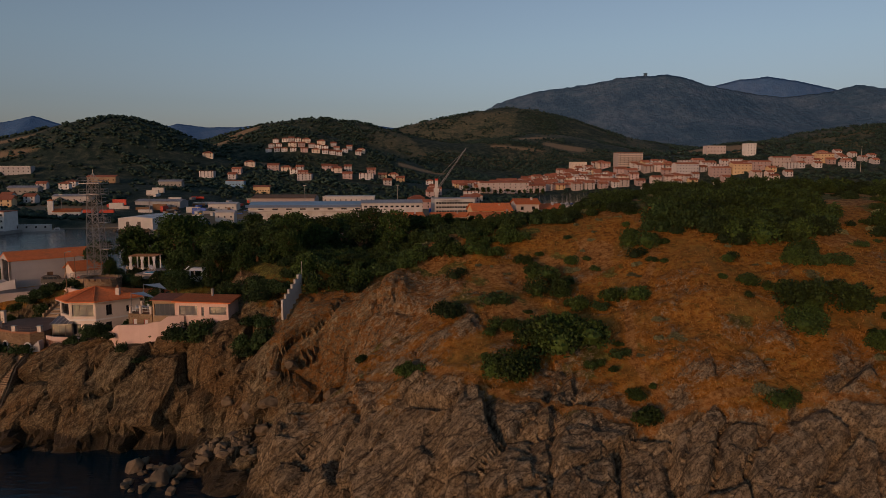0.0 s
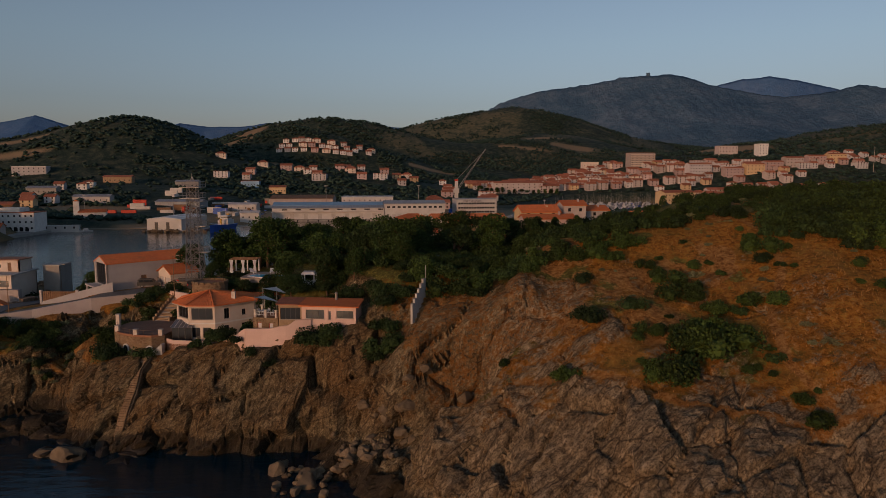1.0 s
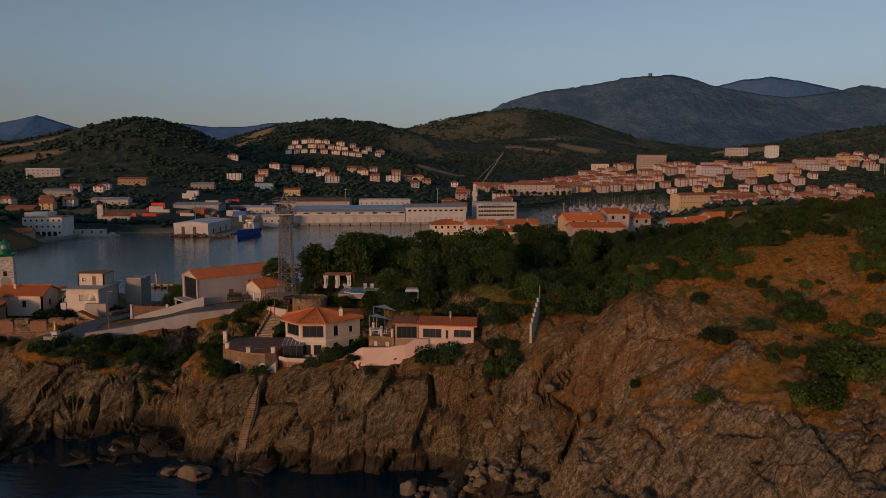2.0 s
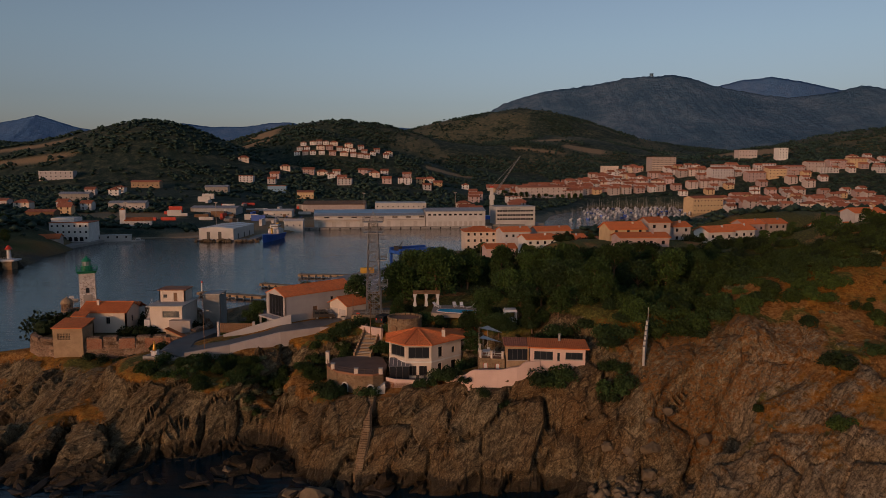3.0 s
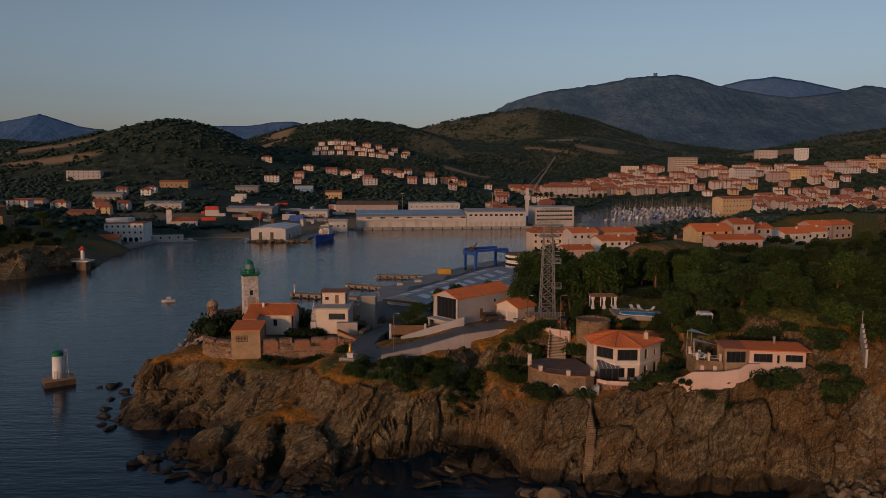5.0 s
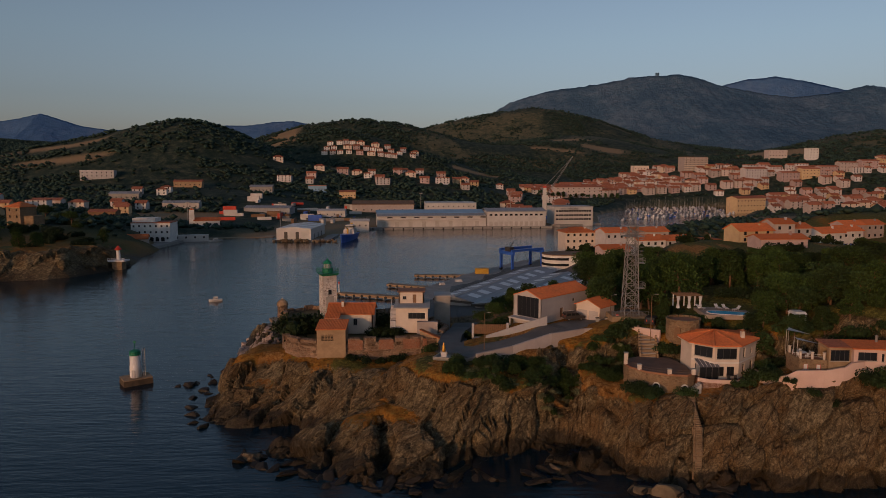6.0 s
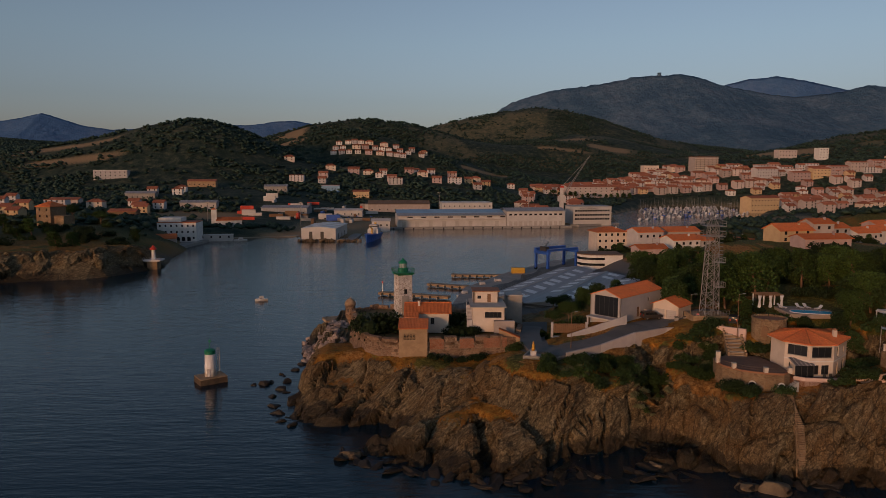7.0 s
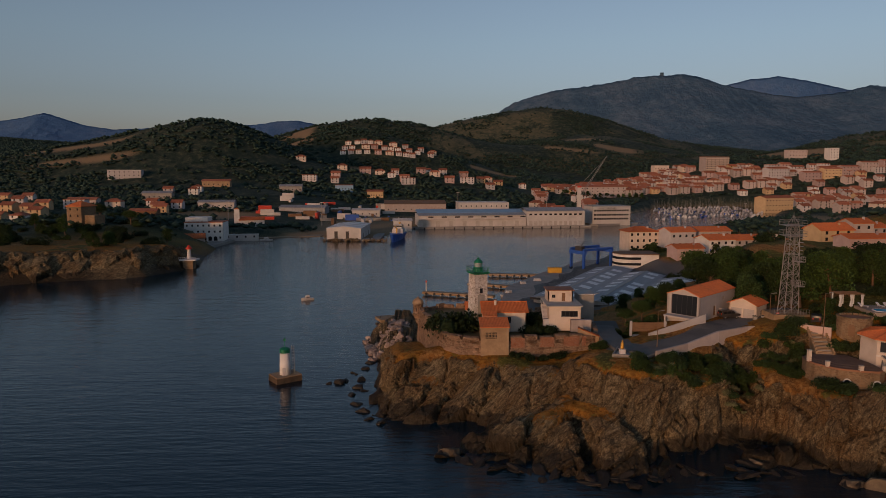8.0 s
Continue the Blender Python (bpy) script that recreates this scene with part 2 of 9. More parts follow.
def masonry(name, stone_a, stone_b, mortar, size=0.45, squash=1.7, relief=0.08):
    """Rubble or brickwork seen from some way off: uneven stones, recessed joints, stains."""
    m, n, l, s = material(name, 0.92, 0, 0.2)
    c = coords(n, l, (1 / size, 1 / size, squash / size))
    cell, rim = tex(n, "voronoi", 1.0), tex(n, "voronoi", 1.0)
    rim.feature = "DISTANCE_TO_EDGE"
    big, fine = tex(n, "noise", 0.12, 6), tex(n, "noise", 3, 6, 0.7)
    for t in (cell, rim, big, fine):
        l.new(c, t.inputs["Vector"])
    col = mix(n, l, grey(n, l, cell.outputs["Color"], 0.1, 0.9), stone_a, stone_b)
    col = mix(n, l, grey(n, l, rim.outputs["Distance"], 0.10, 0.02), col, mortar)
    col = mix(n, l, maths(n, l, "MULTIPLY", grey(n, l, big.outputs[0], 0.45, 0.7), 0.55), col, tuple(0.4 * v for v in stone_a))
    col = mix(n, l, maths(n, l, "MULTIPLY", grey(n, l, fine.outputs[0], 0.55, 0.8), 0.4), col, mortar)
    l.new(col, s.inputs["Base Color"])
    bump(n, l, s, grey(n, l, rim.outputs["Distance"], 0.0, 0.15), 0.8, relief)
    return m


def glass_material(name, tint, rough=0.22):
    m, n, l, s = material(name, rough, 0, 0.35)
    t = tex(n, "noise", 0.8, 3)
    l.new(mix(n, l, t.outputs[0], tint, tuple(1.6 * v for v in tint)), s.inputs["Base Color"])
    s.inputs["Coat Weight"].default_value = 0.05
    return m


# bluer than the near leaves: distance haze is put into this green
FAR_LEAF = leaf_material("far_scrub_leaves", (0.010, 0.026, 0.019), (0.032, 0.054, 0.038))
BEDS = Matrix(((-0.76, -0.42, -0.50), (0.48, -0.88, 0.01), (-0.44, -0.23, 0.87)))  # long axis of the rock beds, and across
GROUND, SEA = ground_material(), water_material()
# scrub and scree, with distance haze put into the base colours as blue
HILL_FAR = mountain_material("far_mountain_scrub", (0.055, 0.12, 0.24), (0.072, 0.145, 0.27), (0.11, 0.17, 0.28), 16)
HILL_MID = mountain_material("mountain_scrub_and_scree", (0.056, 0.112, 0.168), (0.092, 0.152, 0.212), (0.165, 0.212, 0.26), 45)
PINK = surface("pink_render", (0.62, 0.44, 0.37), (0.55, 0.38, 0.32), 1, stain=0.2)
CREAM = surface("cream_render", (0.66, 0.55, 0.46), (0.56, 0.46, 0.37), 1, stain=0.25)
WHITE = surface("white_render", (0.72, 0.68, 0.64), (0.60, 0.56, 0.52), 1, stain=0.2)
GREIGE = surface("greige_render", (0.46, 0.41, 0.38), (0.40, 0.355, 0.33), 1, stain=0.12)
OCHRE = surface("ochre_render", (0.56, 0.40, 0.23), (0.48, 0.335, 0.19), 1, stain=0.25, vary=0.15)
ROSE = surface("rose_render", (0.46, 0.335, 0.31), (0.385, 0.275, 0.255), 1, stain=0.25, vary=0.2)
BUFF = surface("buff_render", (0.48, 0.40, 0.36), (0.40, 0.33, 0.30), 1, stain=0.25, vary=0.2)
PALE = surface("pale_render", (0.53, 0.49, 0.475), (0.45, 0.41, 0.40), 1, stain=0.25, vary=0.2)
BROWNWALL = surface("old_brown_render", (0.40, 0.27, 0.16), (0.27, 0.18, 0.105), 1.4, stain=0.6, relief=0.05)
CONCRETE = surface("concrete", (0.33, 0.30, 0.27), (0.24, 0.22, 0.20), 1, stain=0.4)
LIGHTCONC = surface("pale_concrete", (0.46, 0.42, 0.38), (0.37, 0.335, 0.30), 1, stain=0.35)
ASPHALT = surface("asphalt", (0.15, 0.14, 0.132), (0.105, 0.10, 0.095), 0.7, stain=0.3)
TERRACOTTA = surface("terracotta_paving", (0.34, 0.155, 0.085), (0.27, 0.12, 0.07), 2, stain=0.4)
TILE = tile_material("clay_roof_tile", (0.66, 0.19, 0.06), (0.54, 0.145, 0.05))
OLDTILE = tile_material("weathered_roof_tile", (0.40, 0.145, 0.08), (0.28, 0.10, 0.06))
RUBBLE = masonry("rubble_stone", (0.30, 0.195, 0.11), (0.17, 0.105, 0.06), (0.27, 0.20, 0.13), 0.5)
RAMPART = masonry("rampart_stone", (0.34, 0.21, 0.135), (0.13, 0.078, 0.048), (0.30, 0.215, 0.15), 0.8, 1.6, 0.15)
BRICK = masonry("red_brick_facing", (0.34, 0.125, 0.06), (0.24, 0.085, 0.045), (0.31, 0.21, 0.15), 0.28, 2.6, 0.03)
TOWERSTONE = masonry("peeling_whitewashed_stone", (0.72, 0.67, 0.63), (0.24, 0.18, 0.14), (0.62, 0.57, 0.52), 0.42, 1.4, 0.06)
DARKGLASS = glass_material("dark_window_glass", (0.012, 0.013, 0.015))
FRAME_WHITE = surface("white_joinery", (0.68, 0.64, 0.60), (0.58, 0.55, 0.51), 2, rough=0.5, stain=0.1)
FRAME_DARK = surface("dark_joinery", (0.05, 0.045, 0.042), (0.035, 0.032, 0.03), 2, rough=0.5, stain=0.1)
WOOD = surface("weathered_wood", (0.23, 0.13, 0.07), (0.16, 0.09, 0.05), 1.5, stretch=(1, 1, 6))
BARK = surface("pine_bark", (0.19, 0.105, 0.06), (0.11, 0.065, 0.04), 2, relief=0.06)
STEEL = surface("galvanised_steel", (0.36, 0.33, 0.30), (0.26, 0.24, 0.22), 2, rough=0.55, metal=0.6, stain=0.3)
GREEN_PAINT = surface("green_paint", (0.012, 0.19, 0.095), (0.010, 0.13, 0.07), 2, rough=0.45, stain=0.2)
RED_PAINT = surface("red_paint", (0.55, 0.05, 0.025), (0.42, 0.04, 0.02), 2, rough=0.5, stain=0.2)
BLUE_PAINT = surface("blue_paint", (0.03, 0.10, 0.42), (0.025, 0.08, 0.32), 1, rough=0.45, stain=0.2)
YELLOW_PAINT = surface("yellow_paint", (0.55, 0.32, 0.04), (0.45, 0.25, 0.03), 1, rough=0.5, stain=0.2)
BLACK_RUBBER = surface("black_rubber", (0.02, 0.02, 0.02), (0.03, 0.028, 0.026), 2)
SHEETMETAL = surface("grey_sheet_roof", (0.31, 0.31, 0.32), (0.24, 0.242, 0.25), 0.6, rough=0.6, stain=0.3, stretch=(4, 0.4, 1))
BLUE_SHEET = surface("pale_blue_sheet_roof", (0.22, 0.36, 0.50), (0.18, 0.30, 0.42), 0.4, rough=0.6, stain=0.25)
WHITE_SHEET = surface("white_sheet", (0.54, 0.50, 0.47), (0.45, 0.42, 0.39), 0.5, rough=0.6, stain=0.25)
SKYLIGHT = surface("translucent_skylight", (0.62, 0.62, 0.62), (0.52, 0.52, 0.53), 1, rough=0.35, stain=0.2)
CANVAS = surface("white_canvas", (0.58, 0.56, 0.55), (0.50, 0.48, 0.47), 1, stain=0.1)
GOLD = surface("gilded_metal", (0.60, 0.33, 0.06), (0.48, 0.25, 0.05), 2, rough=0.4, metal=0.5)
PINE_LEAF = leaf_material("pine_needles", (0.011, 0.025, 0.006), (0.048, 0.078, 0.015))
BUSH_LEAF = leaf_material("mastic_leaves", (0.012, 0.024, 0.006), (0.052, 0.082, 0.015))
DARK_LEAF = leaf_material("oak_leaves", (0.009, 0.020, 0.006), (0.038, 0.062, 0.016))
STRAW_LEAF = leaf_material("dry_grass_blades", (0.26, 0.115, 0.026), (0.46, 0.23, 0.062))
OLIVE_LEAF = leaf_material("grey_scrub_leaves", (0.07, 0.075, 0.035), (0.15, 0.145, 0.075))
BLOSSOM = leaf_material("pale_blossom", (0.42, 0.34, 0.28), (0.60, 0.50, 0.42))

# ---- mesh helpers ----
class Shape:
    """Collects faces of one mesh; `at` is the pose in which the next pieces are laid."""

    def __init__(self, at=None):
        self.v, self.f, self.at = [], [], at or Matrix()

    def add(self, vs, fs):
        k = len(self.v)
        self.v += [self.at @ Vector(p) for p in vs]
        self.f += [tuple(i + k for i in f) for f in fs]
        return self

    def box(self, x0, x1, y0, y1, z0, z1):
        return self.add([(x, y, z) for z in (z0, z1) for x, y in ((x0, y0), (x1, y0), (x1, y1), (x0, y1))],
                        [(3, 2, 1, 0), (4, 5, 6, 7), (0, 1, 5, 4), (1, 2, 6, 5), (2, 3, 7, 6), (3, 0, 4, 7)])

    def prism(self, poly, z0, z1, top=None):
        """poly counter-clockwise; top: the same corners' heights, or a poly of its own."""
        n = len(poly)
        up = top or poly
        hs = z1 if isinstance(z1, (list, tuple)) else [z1] * n
        return self.add([(*p[:2], z0) for p in poly] + [(*p[:2], h) for p, h in zip(up, hs)],
                        [tuple(reversed(range(n))), tuple(range(n, 2 * n))] + [(i, (i + 1) % n, (i + 1) % n + n, i + n) for i in range(n)])

    def tube(self, p, q, r0, r1=None, n=8, cap=True):
        p, q = Vector(p), Vector(q)
        r1 = r0 if r1 is None else r1
        d = (q - p).normalized()
        a = d.cross(Vector((0, 0, 1)) if abs(d.z) < 0.95 else Vector((1, 0, 0))).normalized()
        b = d.cross(a)
        vs = [c + (a * math.cos(w) + b * math.sin(w)) * r for c, r in ((p, r0), (q, r1)) for w in (i * math.tau / n for i in range(n))]
        fs = [(i, i + n, (i + 1) % n + n, (i + 1) % n) for i in range(n)]
        return self.add(vs, fs + ([tuple(range(n)), tuple(reversed(range(n, 2 * n)))] if cap else []))

    def lathe(self, rings, n=16, cx=0, cy=0):
        """rings: (radius, z) from the bottom up."""
        vs = [(cx + r * math.cos(w), cy + r * math.sin(w), z) for r, z in rings for w in (i * math.tau / n for i in range(n))]
        fs = [(k * n + i, k * n + (i + 1) % n, (k + 1) * n + (i + 1) % n, (k + 1) * n + i) for k in range(len(rings) - 1) for i in range(n)]
        k = (len(rings) - 1) * n
        return self.add(vs, fs + [tuple(reversed(range(n))), tuple(range(k, k + n))])

    def mesh(self, name, mat, smooth=False):
        if "wall" in name or "gable" in name:
            seen = {}
            to = [seen.setdefault((round(p[0], 3), round(p[1], 3), round(p[2], 3)), i) for i, p in enumerate(self.v)]
            self.f = [g for g in (tuple(to[i] for i in f) for f in self.f) if len(set(g)) == len(g)]
        me = bpy.data.meshes.new(name)
        me.from_pydata([tuple(p) for p in self.v], [], self.f)
        me.materials.append(mat)
        if smooth:
            me.polygons.foreach_set("use_smooth", [True] * len(me.polygons))
        me.update()
        return me


def part(name, shape, mat, parent, label="", smooth=False):
    me = shape.mesh(name, mat, smooth) if isinstance(shape, Shape) else shape
    ob = new(name, me)
    ob.parent = parent
    return tagged(ob, label)


def thing(name, at, label, category, group="", kind=""):
    ob = new(name)
    ob.empty_display_size = 0.5
    ob.matrix_world = at if isinstance(at, Matrix) else Matrix.Translation(at)
    return tagged(ob, label, category, group, kind)


def solo(name, shape, mat, label, category="", at=None, kind="", smooth=False, group=""):
    me = shape.mesh(name, mat, smooth) if isinstance(shape, Shape) else shape
    ob = new(name, me)
    if at is not None:
        ob.matrix_world = at if isinstance(at, Matrix) else Matrix.Translation(at)
    return tagged(ob, label, category, group, kind)


# ---- the lie of the land ----
def lattice(ix, iy, seed):
    h = (ix.astype(np.int64) * 374761393 + iy.astype(np.int64) * 668265263 + seed * 1442695041) & 0x7FFFFFFF
    h = ((h ^ (h >> 13)) * 1274126177) & 0x7FFFFFFF
    return ((h ^ (h >> 16)) & 0xFFFF) / 65535.0


def vnoise(x, y, seed=0):
    ix, iy = np.floor(x), np.floor(y)
    fx, fy = x - ix, y - iy
    fx, fy = fx * fx * fx * (fx * (fx * 6 - 15) + 10), fy * fy * fy * (fy * (fy * 6 - 15) + 10)
    a, b = lattice(ix, iy, seed), lattice(ix + 1, iy, seed)
    c, d = lattice(ix, iy + 1, seed), lattice(ix + 1, iy + 1, seed)
    return (a + (b - a) * fx) * (1 - fy) + (c + (d - c) * fx) * fy


def fractal(x, y, octaves=5, seed=0, gain=0.5, ridged=False):
    out, amp, tot = 0, 1.0, 0
    for k in range(octaves):
        v = vnoise(x * 2 ** k + 17.3 * k, y * 2 ** k - 9.1 * k, seed + k)
        if ridged:
            v = 1 - np.abs(2 * v - 1)
        out, tot, amp = out + amp * v, tot + amp, amp * gain
    return out / tot


def step(a, b, v):
    t = np.clip((v - a) / (b - a), 0, 1)
    return t * t * (3 - 2 * t)


NEAR_COAST = [(5200, -300), (900, -120), (300, 10), (140, 28), (60, 36), (20, 40), (0, 50), (-10, 61), (-17, 70), (-24, 77), (-33, 82), (-37, 87), (-36, 91.5),
              (-40, 93.5), (-58, 94), (-68, 94.5), (-75, 96.0), (-79, 97.5), (-84, 99.5), (-90, 100.5), (-95, 100), (-98, 98.5), (-102, 97.5), (-108, 96.5), (-117, 97), (-124, 100), (-131, 103.5), (-137, 108), (-132, 113),
              (-130, 117), (-134, 118.5), (-143, 119), (-152, 124), (-153, 140), (-155, 162), (-159, 186), (-157, 204), (-146, 212), (-128, 226), (-112, 240)]
PORT_COAST = [(-108, 262), (-88, 300), (-66, 334), (-45, 372), (-16, 410), (40, 475), (140, 590), (232, 735), (288, 868), (150, 874), (62, 715), (36, 590),
              (-3, 565), (-154, 537), (-160, 538), (-170, 492), (-177, 490), (-177, 447), (-213, 446.5), (-220, 480), (-247, 473), (-272, 464), (-292, 436),
              (-274, 404), (-262, 350), (-257, 330), (-271, 298), (-302, 284), (-320, 271), (-380, 258), (-520, 225), (-900, 120), (-5200, -300), (-5200, 5200), (5200, 5200)]
COAST = np.array(NEAR_COAST + PORT_COAST, float)

# level ground: middle x, y, reach, height
PADS = [(-57, 113, 9, 13.0), (-67, 110, 7, 11.0), (-36, 104, 7, 16.8), (-46, 104, 6, 15.6), (-66, 133, 8, 18.6), (-77, 136, 9, 16.6), (-87, 141, 10, 16.4), (-94, 127, 7, 14.6), (-104, 120, 7, 13.5),
        (-100, 145, 10, 11.5), (-124, 138, 14, 10.2), (-147, 180, 14, 4.5), (-143, 152, 8, 6.2), (-122, 107, 9, 6.5), (-85, 255, 50, 2.2), (-50, 125, 9, 20.7), (-42, 115, 4, 20.9), (-60, 120, 4, 18.6)]
PADS2 = [(-84, 104, 4.5, 1.1), (-90, 105, 4.0, 1.3), (-87, 108, 3.0, 1.6), (-94.5, 103, 2.5, 1.4), (-80.5, 101, 2.5, 1.6), (-97, 115.5, 3, 13.6), (-86, 122.6, 3, 14.4), (-79, 126, 3, 15.2), (-118, 128.5, 5, 8.0), (-28, 96, 3.5, 10.5), (-24, 97.8, 3.0, 14.5), (-139, 127, 5, 4.5), (62, 210, 24, 21), (-83, 118.5, 4.5, 12.4), (-91, 114, 4.5, 11.2), (-300, 308, 22, 10.5), (-350, 312, 36, 12.5), (-342, 384, 24, 15.5), (-34, 84, 6.5, 3.5), (-26, 88, 4.5, 5.0), (-18, 91, 4.0, 10.0), (-21, 112, 11, 24.5), (-21, 100, 8, 19.0), (25, 95, 26, 36), (60, 130, 36, 35.0), (140, 172, 52, 34), (10, 150, 24, 26.5), (20, 262, 30, 20), (-27, 298, 15, 9.5), (15, 322, 30, 9.0),
         (-25, 150, 22, 22), (-38, 200, 36, 16), (75, 300, 30, 12.5), (112, 262, 22, 19), (110, 330, 25, 13), (180, 320, 55, 24), (85, 500, 38, 8)]
# hills: middle x, y, reach in x and y, height
HILLS = [(-455, 1010, 160, 130, 85), (-720, 1050, 240, 220, 50), (-350, 1560, 210, 150, 88), (-290, 1290, 110, 90, 40), (-900, 1500, 500, 300, 50), (-60, 2350, 320, 260, 112),
         (300, 2350, 280, 260, 138), (700, 2500, 330, 300, 60), (900, 1500, 330, 220, 92), (255, 1030, 130, 110, 30), (460, 1010, 150, 120, 36), (700, 1020, 200, 150, 34)]
HILLS2 = [(-170, 1500, 160, 110, 22), (-420, 1290, 110, 90, 26), (500, 1140, 210, 75, 50), (250, 1800, 300, 230, 88), (-190, 1260, 190, 110, 58), (-140, 930, 140, 110, 28), (-340, 740, 110, 90, 16), (-500, 840, 100, 90, 11), (40, 1560, 240, 130, 40), (-350, 400, 70, 90, 13), (-560, 560, 160, 160, 12), (-170, 1650, 160, 130, 34), (1500, 1900, 600, 500, 90), (-1800, 2200, 900, 700, 80)]
# ploughed plots and pale slopes on the far hills: middle x, y, reach
FIELDS = [(225, 1703, 56, 16), (288, 1630, 62, 26), (-425, 1510, 30, 36), (-285, 1135, 62, 12), (-40, 1210, 50, 12), (520, 1300, 60, 24), (-330, 600, 44, 24), (430, 1090, 80, 22), (-420, 350, 60, 26),
          (-470, 1130, 60, 14), (-600, 900, 70, 10), (-640, 960, 80, 9), (-410, 1265, 60, 14), (150, 1560, 70, 12), (60, 1880, 90, 16)]
# green vineyard plots between them
VINES = [(20, 1540, 90, 46), (120, 1680, 60, 34), (380, 1700, 80, 50), (190, 1800, 60, 26), (-60, 1640, 70, 30), (440, 1560, 60, 30), (-560, 860, 60, 12), (330, 1900, 70, 40), (-350, 1180, 50, 14)]
GULLIES = [(-30, 88, -6, 93, 3.2, 2.5), (-84.5, 106, -82.5, 122, 2.8, 5.5), (-97.5, 100, -96, 109, 1.6, 3.5), (-114, 94, -116, 110, 1.0, 4.0), (-77, 96, -76, 110, 1.1, 3.0), (2, 40, -1, 71, 1.2, 3.0), (-10, 48, -4, 62, 0.9, 3.0), (-49, 91, -50, 98, 1.2, 2.5)]


def coast_distance(x, y):
    """Metres from the shoreline, positive on land."""
    d, inside = np.full(x.shape, 1e12), np.zeros(x.shape, bool)
    for (ax, ay), (bx, by) in zip(COAST, np.roll(COAST, -1, 0)):
        ex, ey = bx - ax, by - ay
        t = np.clip(((x - ax) * ex + (y - ay) * ey) / (ex * ex + ey * ey), 0, 1)
        d = np.minimum(d, (x - ax - t * ex) ** 2 + (y - ay - t * ey) ** 2)
        if by != ay:
            inside ^= ((ay > y) != (by > y)) & (x < (bx - ax) * (y - ay) / (by - ay) + ax)
    return np.where(inside, 1, -1) * np.sqrt(d)


def levels(x, y):
    """The height of the ground behind the shore."""
    far = 1.2 + 1.8 * step(600, 740, y) + 1.8 * step(-225, -260, x)
    for hx, hy, rx, ry, h in HILLS + HILLS2:
        far = far + h * np.exp(-((x - hx) / rx) ** 2 - ((y - hy) / ry) ** 2)
    far = far + step(1200, 2300, y) * 45 + step(700, 1300, y) * 14
    top, tot = far * 1e-3, 1e-3 + 0 * x
    for px, py, r, h in PADS + PADS2:
        w = np.exp(-np.minimum((((x - px) ** 2 + (y - py) ** 2) / (r * r)) ** 1.15 * 1.3, 60))
        top, tot = top + w * h, tot + w
    return top / tot


def relief(x, y):
    """Ground height, and how much of it is bare rock."""
    wob = 2.6 * (fractal(x / 7, y / 7, 4, 3) - 0.5)
    d = coast_distance(x, y)
    near = step(420, 300, np.hypot(x + 50, y - 110))
    butt = 6.5 * (fractal(x / 15, y / 15, 3, 121) - 0.5)
    d = d + near * (wob * 1.2 + butt * step(-5, 3, d) * step(24, 12, d) * step(0, -14, x))
    top = levels(x, y)
    slope = step(-31, -15, x - 14 * step(86, 97, y)) * step(140, 95, y)
    reach = 9.0 + 5 * step(-76, -86, x) * near + 3 * step(-124, -138, x) * near - 11 * step(-131, -139, x) * step(126, 138, y) * near + 4 * step(-245, -262, x) * step(360, 340, y)
    reach = np.where(y > 380, 7.0, reach)
    cliff = 1 - (1 - np.clip(d / reach, 0, 1)) ** 1.7
    east = step(0, 24, x)  # the seaward face is steeper on its west side
    ramp_up = (1 - np.exp(-(np.maximum(d, 0) / 44.0) ** 1.6)) * east + (1 - np.exp(-np.maximum(d, 0) / 31.0)) * (1 - east)
    h = top * (cliff * (1 - slope) + ramp_up * slope)
    h = np.where(d < 0, np.maximum(d * 0.6, -9), h)
    for ax, ay, bx, by, r, depth in GULLIES:
        ex, ey = bx - ax, by - ay
        t = ((x - ax) * ex + (y - ay) * ey) / (ex * ex + ey * ey)
        q = np.clip(t, 0, 1)
        off = np.hypot(x - ax - q * ex, y - ay - q * ey) + 1.6 * (fractal(x / 3, y / 3, 3, 31) - 0.5)
        h = h - depth * np.exp(-(off / r) ** 2) * np.sin(np.clip(q, 0.03, 0.97) * math.pi) ** 0.5
    return h, d, top, near, slope


